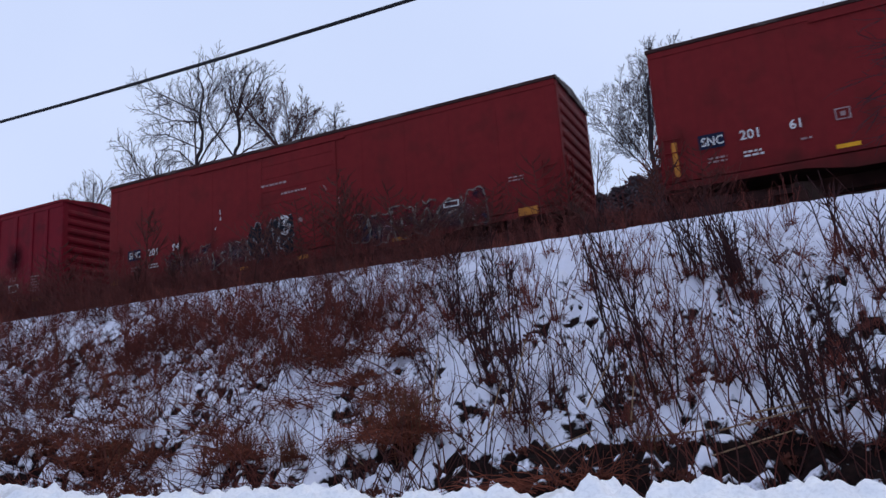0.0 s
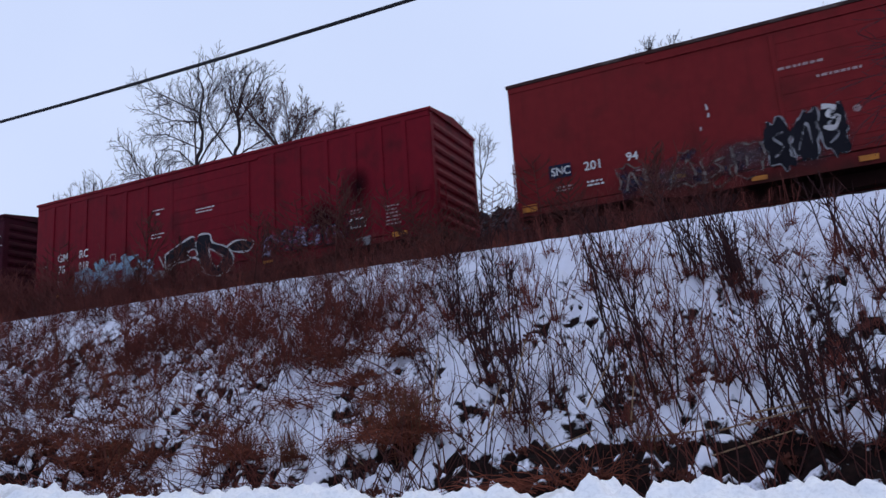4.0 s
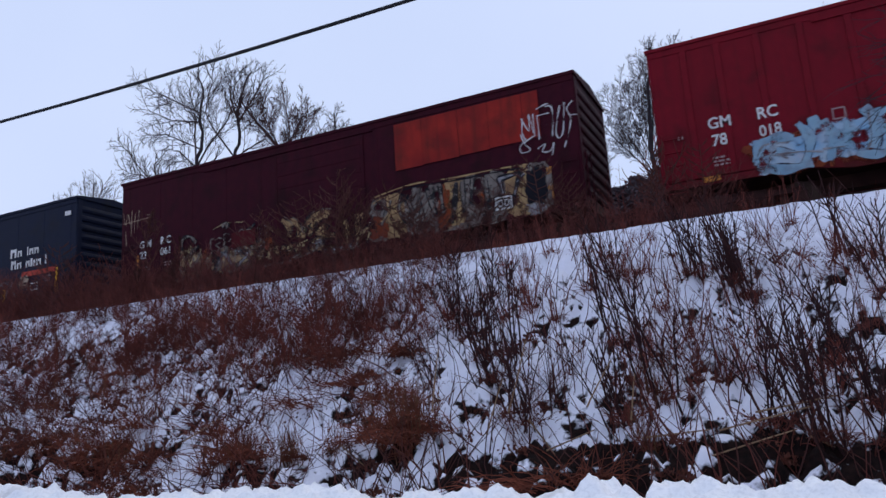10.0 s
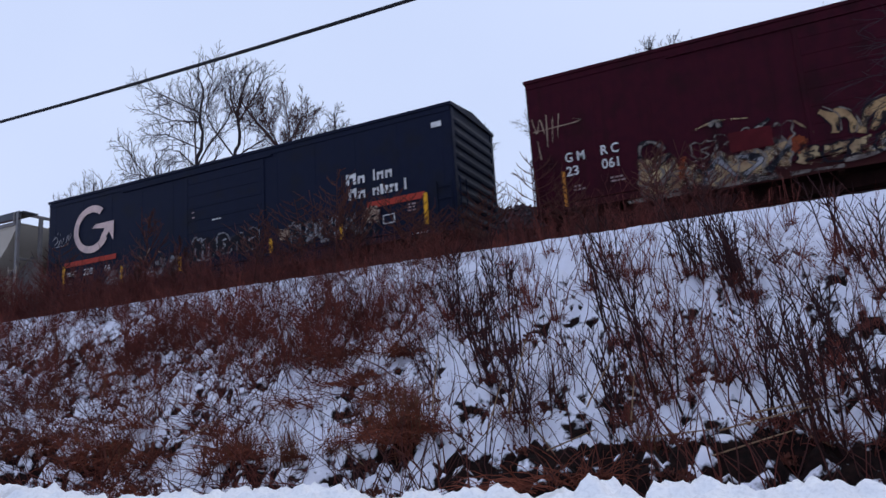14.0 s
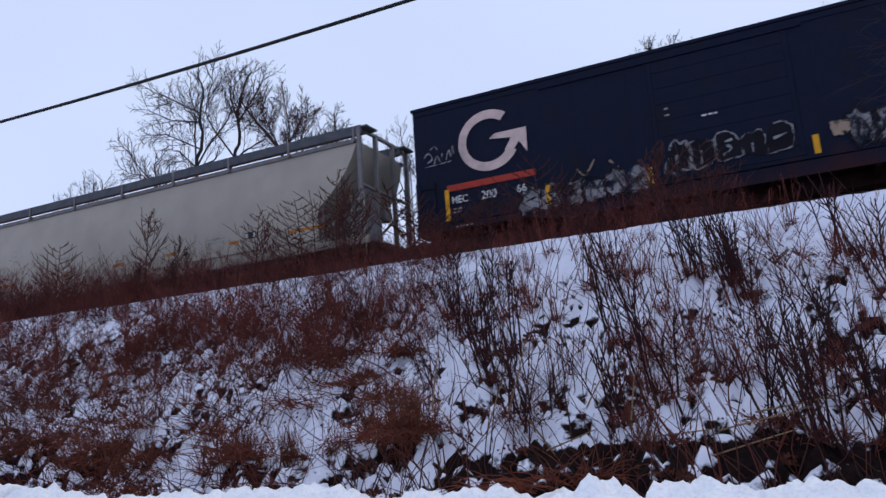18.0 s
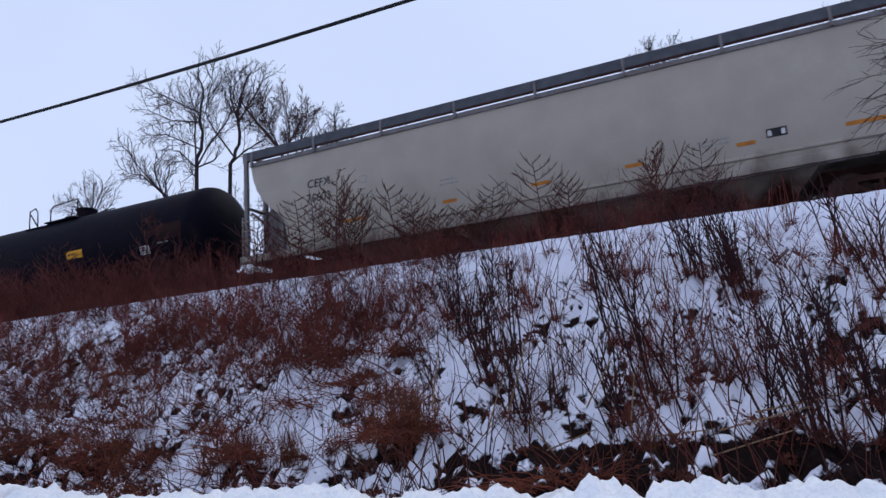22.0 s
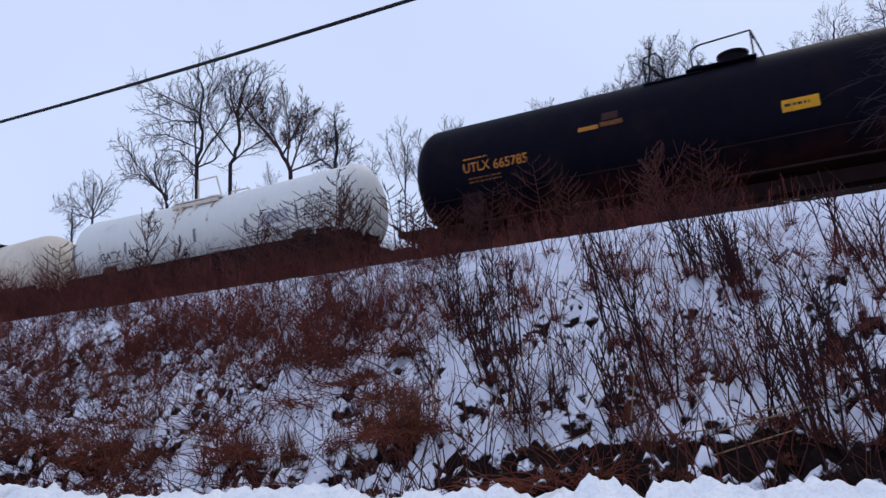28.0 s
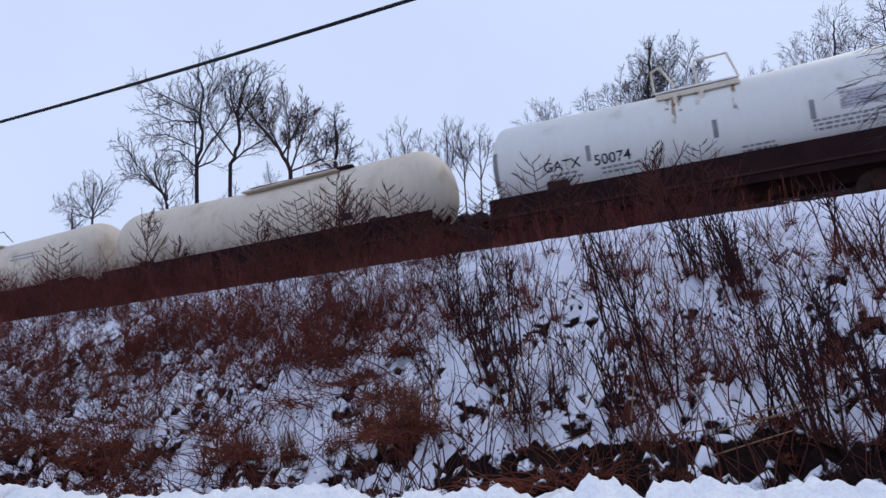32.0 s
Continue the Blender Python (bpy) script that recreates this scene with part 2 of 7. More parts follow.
M["tie"] = material("creosoted_timber", (0.035, 0.026, 0.022), (0.06, 0.045, 0.036), 0.9, scale=5.0, bump=0.4)
M["cable"] = material("black_cable_sheath", (0.012, 0.012, 0.014), (0.02, 0.02, 0.022), 0.6, bump=0.0)
M["snow_bank"] = material("ploughed_snow", (0.91, 0.90, 0.89), (0.83, 0.83, 0.84), 0.6, scale=2.5, fine=30, bump=0.5, dirt=(0.42, 0.37, 0.32), dirt_amount=0.06, dirt_scale=1.6)


def ground_material():
    """Snow with bare patches of soil and leaf litter showing through, and shaded creases in the same soil colour."""
    m = bpy.data.materials.new("snow_over_soil")
    m.use_nodes = True
    t = m.node_tree
    n, link = t.nodes, t.links.new
    b = n["Principled BSDF"]
    at = n.new("ShaderNodeAttribute")
    at.attribute_name = "bare"
    co = n.new("ShaderNodeTexCoord")
    small = n.new("ShaderNodeTexNoise")
    small.inputs["Scale"].default_value, small.inputs["Detail"].default_value = 7.0, 8.0
    link(co.outputs["Object"], small.inputs["Vector"])
    add = n.new("ShaderNodeMath")
    add.operation = "MULTIPLY_ADD"
    add.inputs[1].default_value = 0.9
    link(small.outputs["Fac"], add.inputs[0])
    link(at.outputs["Fac"], add.inputs[2])
    r = n.new("ShaderNodeMapRange")
    r.inputs[1].default_value, r.inputs[2].default_value = 0.93, 1.05
    link(add.outputs[0], r.inputs[0])
    soil_noise = n.new("ShaderNodeTexNoise")
    soil_noise.inputs["Scale"].default_value, soil_noise.inputs["Detail"].default_value = 14.0, 8.0
    link(co.outputs["Object"], soil_noise.inputs["Vector"])
    soil = n.new("ShaderNodeValToRGB")
    soil.color_ramp.elements[0].position, soil.color_ramp.elements[0].color = 0.3, (0.003, 0.002, 0.002, 1)
    soil.color_ramp.elements[1].position, soil.color_ramp.elements[1].color = 0.75, (0.020, 0.0078, 0.0068, 1)
    link(soil_noise.outputs["Fac"], soil.inputs[0])
    snow_noise = n.new("ShaderNodeTexNoise")
    snow_noise.inputs["Scale"].default_value = 1.3
    link(co.outputs["Object"], snow_noise.inputs["Vector"])
    snow = n.new("ShaderNodeValToRGB")
    snow.color_ramp.elements[0].color, snow.color_ramp.elements[1].color = (0.72, 0.71, 0.80, 1), (0.87, 0.86, 0.92, 1)
    link(snow_noise.outputs["Fac"], snow.inputs[0])
    mx = n.new("ShaderNodeMixRGB")
    link(r.outputs[0], mx.inputs[0])
    link(snow.outputs[0], mx.inputs[1])
    link(soil.outputs[0], mx.inputs[2])
    link(mx.outputs[0], b.inputs["Base Color"])
    b.inputs["Roughness"].default_value = 0.85
    b.inputs["Specular IOR Level"].default_value = 0.08
    bp = n.new("ShaderNodeBump")
    bp.inputs["Strength"].default_value, bp.inputs["Distance"].default_value = 0.5, 0.06
    link(small.outputs["Fac"], bp.inputs["Height"])
    link(bp.outputs[0], b.inputs["Normal"])
    return m


M["ground"] = ground_material()


# ---- mesh helpers ----
def link_mesh(name, me, mat, parent=None, label=""):
    if mat:
        me.materials.append(mat)
    ob = new(name, me)
    if parent:
        ob.parent = parent
    if label:
        ob["label"] = label
    return ob


def part(name, bm, mat, parent=None, label=""):
    me = bpy.data.meshes.new(name)
    bm.to_mesh(me)
    bm.free()
    return link_mesh(name, me, mat, parent, label)


def raw(name, verts, faces, mat, parent=None, label="", smooth=False):
    me = bpy.data.meshes.new(name)
    me.from_pydata(verts, [], faces)
    if smooth:
        me.polygons.foreach_set("use_smooth", [True] * len(me.polygons))
    return link_mesh(name, me, mat, parent, label)


def box(bm, x0, x1, y0, y1, z0, z1, bevel=0.0):
    m = Matrix.Translation(((x0 + x1) / 2, (y0 + y1) / 2, (z0 + z1) / 2)) @ Matrix.Diagonal((x1 - x0, y1 - y0, z1 - z0, 1))
    vs = bmesh.ops.create_cube(bm, size=1, matrix=m)["verts"]
    if bevel:
        es = list({e for v in vs for e in v.link_edges})
        bmesh.ops.bevel(bm, geom=es, offset=bevel, segments=2, affect="EDGES", profile=0.6)
    return bm


def block(name, x0, x1, y0, y1, z0, z1, mat, parent=None, label="", bevel=0.012):
    return part(name, box(bmesh.new(), x0, x1, y0, y1, z0, z1, bevel), mat, parent, label)


def rod(bm, a, b, r, seg=8, r2=None):
    a, b = Vector(a), Vector(b)
    d = b - a
    m = Matrix.Translation((a + b) / 2) @ d.to_track_quat("Z", "Y").to_matrix().to_4x4()
    bmesh.ops.create_cone(bm, cap_ends=True, segments=seg, radius1=r, radius2=r if r2 is None else r2, depth=d.length, matrix=m)
    return bm


def bars(name, pairs, r, mat, parent, label="", seg=6):
    bm = bmesh.new()
    for a, b in pairs:
        rod(bm, a, b, r, seg)
    return part(name, bm, mat, parent, label)


class Twigs:
    """Gathers tapered tubes along polylines into one mesh."""

    def __init__(self, sides=3):
        self.v, self.f, self.sides = [], [], sides

    def add(self, pts, r0, r1):
        n = self.sides
        first = len(self.v)
        last = len(pts) - 1
        for i, p in enumerate(pts):
            d = (pts[min(i + 1, last)] - pts[max(i - 1, 0)]).normalized()
            u = d.orthogonal().normalized()
            w = d.cross(u)
            r = r0 + (r1 - r0) * i / last
            for k in range(n):
                a = 2 * math.pi * k / n
                q = p + u * (math.cos(a) * r) + w * (math.sin(a) * r)
                self.v.append((q.x, q.y, q.z))
        for i in range(last):
            for k in range(n):
                a, b = first + i * n + k, first + i * n + (k + 1) % n
                self.f.append((a, b, b + n, a + n))
        self.f.append(tuple(first + last * n + k for k in range(n)))

    def mesh(self, name):
        me = bpy.data.meshes.new(name)
        me.from_pydata(self.v, [], self.f)
        return me


# ---- ground, embankment and track ----
def clods(x, y):
    """Snow clods: 1 on top of one, 0 in the creases between them."""
    d = noise.voronoi(Vector((x * 3.9, y * 4.2, 0.4)))[0]
    return min((d[1] - d[0]) * 2.2, 1.0)


def lumps(x, y):
    p = Vector((x, y, 0))
    return (noise.noise(p * 0.45) * 0.22 + noise.noise(p * 1.4 + Vector((7, 3, 0))) * 0.13
            + noise.noise(p * 3.4 + Vector((1, 9, 0))) * 0.09 + clods(x, y) * 0.24)


PROFILE_Y = (-3000, -30, -8, 4.6, 7.2, 8.4, 15.0, 15.9, 17.2, 21.0, 22.5, 26.5, 36.0, 60.0, 200.0, 3000.0)
PROFILE_Z = (-2, 0.0, 0.0, 0.0, 0.35, 0.75, 4.95, 5.02, 4.9, 4.9, 4.7, 7.7, 9.8, 12.0, 16.0, 30.0)


def ground_height(x, y):
    z = float(np.interp(y, PROFILE_Y, PROFILE_Z))
    rough_part = min(max((y - 6.6) / 1.5, 0), 1) * min(max((15.1 - y) / 1.6, 0.07), 1) if y < 20 else 0.0
    z += lumps(x, y) * rough_part if y < 22 else noise.noise(Vector((x, y, 0)) * 0.35) * 0.25
    if 10 < y < 16.5:
        z += -0.0095 * (x + 8) * min(max((y - 10) / 5, 0), 1)
    if y > 23:
        z -= min(max((-x - 4) / 30, 0), 1) * min((y - 23) / 8, 1) * 2.5
    return z


# Open snow and bare hollows on the bank: x, y, half length, half depth, amount.
PATCHES = ((-4.33, 13.3, 0.9, 0.7, -0.3), (0.29, 13.6, 0.6, 0.6, -0.35), (-6.37, 11.5, 0.4, 0.4, -0.3), (-11.0, 10.3, 1.2, 0.35, -0.4), (-7.5, 9.4, 0.6, 0.3, -0.2),
           (-5.6, 10.05, 0.5, 0.2, -0.3), (-11.0, 9.4, 0.5, 0.25, -0.3), (-8.1, 8.65, 0.4, 0.25, -0.4), (-7.1, 9.85, 0.4, 0.2, -0.2), (-4.33, 8.7, 0.25, 0.2, -0.45),
           (-3.6, 9.05, 0.45, 0.22, -0.5), (-16.3, 13.1, 1.0, 0.6, -0.25), (-0.6, 10.5, 0.5, 0.5, -0.3), (0.1, 9.05, 0.35, 0.2, -0.3), (-2.6, 8.95, 0.3, 0.12, -0.45),
           (-8.77, 10.1, 0.5, 0.2, 0.35), (-9.28, 9.1, 0.5, 0.2, 0.35), (-5.9, 10.55, 0.5, 0.15, 0.4))
FOOT = ((-3.9, 8.5, 0.45, 0.16, 0.32), (-3.1, 8.45, 0.7, 0.16, 0.36), (-2.5, 8.75, 0.35, 0.1, 0.3), (-1.4, 8.65, 0.6, 0.2, 0.3), (-0.6, 8.5, 0.7, 0.18, 0.34), (0.2, 8.45, 0.6, 0.18, 0.34),
        (-12.3, 9.0, 1.1, 0.5, 0.08), (-10.2, 8.7, 0.6, 0.35, 0.25), (-5.0, 8.6, 0.4, 0.25, 0.3), (-7.0, 8.35, 0.7, 0.2, 0.25), (-1.3, 9.95, 0.6, 0.12, 0.3))


def soil_and_shade(x, y):
    """How much soil colour shows, as bare ground and as shade in creases: 0 snow, above about 0.5 soil."""
    p = Vector((x, y, 4.2))
    b = 0.35 + noise.noise(p * 0.7) * 0.22 + noise.noise(p * 2.1) * 0.28
    b += noise.noise(p * 5.3) * 0.2
    # Creases between clods take soil colour: their shadow gaps are put into the mask.
    b += (0.5 - clods(x, y)) * 0.46 * min(max((13.8 - y) / 1.5, 0), 1)
    low = min(max((10.4 - y) / 2.4, 0), 1)
    b += low * (0.2 if x > -4.6 else 0.1)
    if x < -7:
        b += min((-7 - x) / 6, 1) * 0.11
    if y > 13.2:
        b -= min((y - 13.2) / 1.6, 1) * 0.3
    if y > 16:
        b = 0.2 + 0.5 * (y < 29) + noise.noise(p * 0.8) * 0.15
    if x > -4.6 and 7 < y < 8.9:
        b += min(max((8.9 - y) / 0.5, 0), 1) * min((x + 4.6) / 1.5, 1) * 0.16
    if 7 < y < 14.5:
        for cx, cy, rx, ry, k in PATCHES + FOOT:
            d = ((x - cx) / rx) ** 2 + ((y - cy) / ry) ** 2
            if d < 6:
                b += k * math.exp(-d)
    if y < 6:
        b = 0.1
    return b


def build_ground():
    xs = [-3000, -900, -300, -140, -80, -55] + list(np.arange(-42, -24, 0.3)) + list(np.arange(-24, 5.01, 0.09)) + [6, 8, 12, 20, 40, 90, 250, 900, 3000]
    ys = [-3000, -800, -200, -60, -25, -10, -3, 0, 3, 4.5, 6] + list(np.arange(6.6, 16.4, 0.085)) + list(np.arange(16.6, 22, 0.6)) + list(np.arange(22, 40, 1.5)) + [46, 55, 70, 100, 160, 300, 800, 3000]
    verts = [(float(x), float(y), ground_height(x, y)) for y in ys for x in xs]
    w = len(xs)
    faces = [(j * w + i, j * w + i + 1, (j + 1) * w + i + 1, (j + 1) * w + i) for j in range(len(ys) - 1) for i in range(w - 1)]
    ob = raw("ground", verts, faces, M["ground"], smooth=True)
    at = ob.data.attributes.new("bare", "FLOAT", "POINT")
    at.data.foreach_set("value", [soil_and_shade(v[0], v[1]) for v in verts])
    return tagged(ob, "snow-covered railway embankment with bare soil patches", "ground", kind="structure")


build_ground()


# Crest of the roadside ridge: along the road, and its height.
BANK = ((-14, 1.17), (-8.6, 1.16), (-8.1, 1.15), (-7.65, 1.1), (-7.2, 1.04), (-6.8, 1.0), (-6.0, 1.02), (-5.3, 1.07), (-5.06, 1.08), (-4.6, 1.05), (-4.12, 1.08),
        (-3.97, 1.03), (-3.68, 0.95), (-3.5, 0.96), (-3.28, 1.01), (-3.03, 1.04), (-2.9, 0.99), (-2.69, 1.04), (-2.47, 1.0), (-2.33, 1.03), (-2.24, 0.98),
        (-2.0, 0.95), (-1.87, 1.0), (-1.65, 1.11), (-1.48, 1.0), (-1.3, 0.96), (-1.22, 0.92), (-1.17, 1.03), (-0.92, 1.05), (-0.6, 1.04), (-0.43, 0.99),
        (-0.31, 0.99), (-0.25, 1.05), (-0.2, 1.02), (0.05, 1.03), (0.11, 0.99), (0.33, 0.97), (4, 1.0))


def build_snow_bank():
    """The ridge thrown up by the plough along the roadside: crumbly snow with small knobs."""
    xs = np.arange(-14, 4, 0.032)
    ys = np.arange(4.7, 7.3, 0.045)
    bx, bz = zip(*BANK)
    verts = []
    for y in ys:
        u = (y - 4.7) / 2.6
        body = 1 - abs(2 * u - 1) ** 1.7
        for x in xs:
            p = Vector((x, y, 0))
            crest = float(np.interp(x + 0.02 * math.sin(9 * y), bx, bz)) - 0.045
            cell = noise.voronoi(p * 4.6)[0]
            fine_cell = noise.voronoi(p * 11)[0]
            lump = (0.4 - cell[0]) * 0.13 + (0.4 - fine_cell[0]) * 0.075 + noise.noise(p * 2.0) * 0.025 + noise.noise(p * 9) * 0.035 + noise.noise(p * 21) * 0.018
            verts.append((float(x), float(y), float(body * (crest + lump) - 0.02)))
    w = len(xs)
    faces = [(j * w + i, j * w + i + 1, (j + 1) * w + i + 1, (j + 1) * w + i) for j in range(len(ys) - 1) for i in range(w - 1)]
    ob = raw("snow_bank", verts, faces, M["snow_bank"], smooth=True)
    return tagged(ob, "lumpy white ridge of ploughed snow at the roadside", "snow bank", kind="structure")


build_snow_bank()


def build_track():
    bed = bmesh.new()
    prof = [(-2.6, 4.75), (-1.7, 5.0), (1.7, 5.0), (2.6, 4.75)]
    x0, x1 = -110, 45
    n = 220
    rows = []
    for i in range(n + 1):
        x = x0 + (x1 - x0) * i / n
        rows.append([bed.verts.new((x, TRACK_Y + a, z + noise.noise(Vector((x * 2, a * 3, 0))) * 0.05)) for a, z in prof])
    for r, s in zip(rows, rows[1:]):
        for k in range(3):
            bed.faces.new((r[k], s[k], s[k + 1], r[k + 1]))
    track = new("railway_track")
    tagged(track, "single railway track of rusty rails on dark ballast", "railway track", kind="structure")
    part("ballast_bed", bed, M["ballast"], track)
    for off in (-0.7525, 0.7525):
        bm = bmesh.new()
        y = TRACK_Y + off
        box(bm, x0, x1, y - 0.07, y + 0.07, RAIL_Z - 0.185, RAIL_Z - 0.165)
        box(bm, x0, x1, y - 0.009, y + 0.009, RAIL_Z - 0.165, RAIL_Z - 0.045)
        box(bm, x0, x1, y - 0.037, y + 0.037, RAIL_Z - 0.045, RAIL_Z, 0.008)
        part("rail", bm, M["rail_steel"], track)
    tie = box(bmesh.new(), -0.11, 0.11, -1.3, 1.3, -0.17, 0, 0.012)
    me = bpy.data.meshes.new("tie")
    tie.to_mesh(me)
    tie.free()
    me.materials.append(M["tie"])
    for i in range(110):
        ob = new("tie", me)
        ob.parent = track
        ob.location = (-45 + i * 0.54, TRACK_Y + 0.02 * math.sin(i * 1.7), RAIL_Z - 0.187)
    return track


build_track()


# ---- rolling stock ----
CARS = []
WHEELSETS = []
WHEEL_R = 0.42


SIDE = -1.538


def flat(z):
    return SIDE


def round_side(radius, centre, off=0.006):
    """How far out the side of a round tank stands at a height."""
    return lambda z: -math.sqrt(max(radius * radius - (z - centre) ** 2, 0.01)) - off


def words(parent, text, x, z, size, mat, surf=flat, name="lettering", wide=1.0):
    """Painted lettering on a side; x, z: its lower left corner; size: height of a capital."""
    cu = bpy.data.curves.new(name, "FONT")
    cu.body = text
    cu.size = size / 0.69
    cu.offset = 0.02 * size
    cu.resolution_u = 3
    tmp = bpy.data.objects.new("tmp_text", cu)
    scene.collection.objects.link(tmp)
    bpy.context.view_layer.update()
    me = bpy.data.meshes.new_from_object(tmp.evaluated_get(bpy.context.evaluated_depsgraph_get()))
    bpy.data.objects.remove(tmp)
    bpy.data.curves.remove(cu)
    me.materials.clear()
    for p in me.vertices:
        zz = z + p.co.y
        p.co = (x + p.co.x * wide, surf(zz), zz)
    me.name = name
    return link_mesh(name, me, mat, parent)


def decal(name, outline, mat, parent, surf=flat, label="", lift=0.0):
    """A flat patch of paint with the given outline of (x, z)."""
    return raw(name, [(a, surf(b) - lift, b) for a, b in outline], [tuple(range(len(outline)))], mat, parent, label)


def patch(name, x0, x1, z0, z1, mat, parent, surf=flat, label="", lift=0.0):
    n = 6
    vs = [(x, surf(z0 + (z1 - z0) * k / n) - lift, z0 + (z1 - z0) * k / n) for k in range(n + 1) for x in (x0, x1)]
    return raw(name, vs, [(2 * k, 2 * k + 1, 2 * k + 3, 2 * k + 2) for k in range(n)], mat, parent, label)


def small_print(parent, x, z, w, lines, mat, size=0.045, pitch=0.085, surf=flat, seed=1, name="stencil_line"):
    """Rows of writing too small to read, as short bars, a mesh for each row."""
    rnd = random.Random(seed)
    for i in range(lines):
        vs, fs = [], []
        a, zz = x, z - i * pitch
        end = x + w * rnd.uniform(0.7, 1.0)
        while a < end:
            b = min(a + rnd.uniform(0.05, 0.15), end)
            k = len(vs)
            vs += [(a, surf(zz), zz), (b, surf(zz), zz), (b, surf(zz + size), zz + size), (a, surf(zz + size), zz + size)]
            fs.append((k, k + 1, k + 2, k + 3))
            a = b + 0.035
        tagged(raw(name, vs, fs, mat, parent), kind="stuff")


def frame_mark(parent, x0, x1, z0, z1, mat, surf=flat, t=0.03, name="stencil_frame"):
    """A painted rectangle outline."""
    vs, fs = [], []
    for a, b, c, d in ((x0, x1, z0, z0 + t), (x0, x1, z1 - t, z1), (x0, x0 + t, z0 + t, z1 - t), (x1 - t, x1, z0 + t, z1 - t)):
        k = len(vs)
        vs += [(a, surf(c) - 0.002, c), (b, surf(c) - 0.002, c), (b, surf(d) - 0.002, d), (a, surf(d) - 0.002, d)]
        fs.append((k, k + 1, k + 2, k + 3))
    return raw(name, vs, fs, mat, parent)


def ribbon(line, width, y, vs, fs):
    """A flat ribbon along a polyline of (x, z), rounded by sampling a spline."""
    pts = [Vector((a, 0, b)) for a, b in line]
    fine = []
    for i in range(len(pts) - 1):
        p0, p1, p2, p3 = pts[max(i - 1, 0)], pts[i], pts[i + 1], pts[min(i + 2, len(pts) - 1)]
        for s in range(5):
            u = s / 5
            fine.append(0.5 * ((2 * p1) + (p2 - p0) * u + (2 * p0 - 5 * p1 + 4 * p2 - p3) * u * u + (3 * p1 - p0 - 3 * p2 + p3) * u ** 3))
    fine.append(pts[-1])
    k, last = len(vs), len(fine) - 1
    for i, p in enumerate(fine):
        d = (fine[min(i + 1, last)] - fine[max(i - 1, 0)]).normalized()
        nrm = Vector((-d.z, 0, d.x)) * (width * 0.5 * (0.75 + 0.25 * math.sin(i * 0.9 + 7 * line[0][0])))
        for q in (p + nrm, p - nrm):
            vs.append((q.x, y + 0.0002 * (i % 3), q.z))
    fs += [(k + 2 * i, k + 2 * i + 1, k + 2 * i + 3, k + 2 * i + 2) for i in range(last)]


def strokes(name, lines, width, mat, parent, y=SIDE - 0.004, label=""):
    """Painted strokes, each a part of its own; the strokes of a tag make one part."""
    vs, fs = [], []
    for i, line in enumerate(lines):
        ribbon(line, width, y - 0.0003 * i, vs, fs)
        if name != "graffiti_tag" or i == len(lines) - 1:
            raw(name, vs, fs, mat, parent, label)
            vs, fs = [], []


def blob(x0, x1, z0, z1, seed, n=36, jag=0.16):
    """An uneven rounded outline inside a rectangle."""
    rnd = random.Random(seed)
    ph = [rnd.uniform(0, 6.28) for _ in range(4)]
    out = []
    for i in range(n):
        a = 2 * math.pi * i / n
        r = 1 + jag * (math.sin(3 * a + ph[0]) * 0.4 + math.sin(7 * a + ph[1]) * 0.35 + math.sin(11 * a + ph[2]) * 0.3)
        c, s = math.cos(a), math.sin(a)
        k = 1 / max(abs(c), abs(s)) ** 0.65
        out.append(((x0 + x1) / 2 + (x1 - x0) / 2 * c * r * k * 0.92, (z0 + z1) / 2 + (z1 - z0) / 2 * s * r * k * 0.92))
    return out


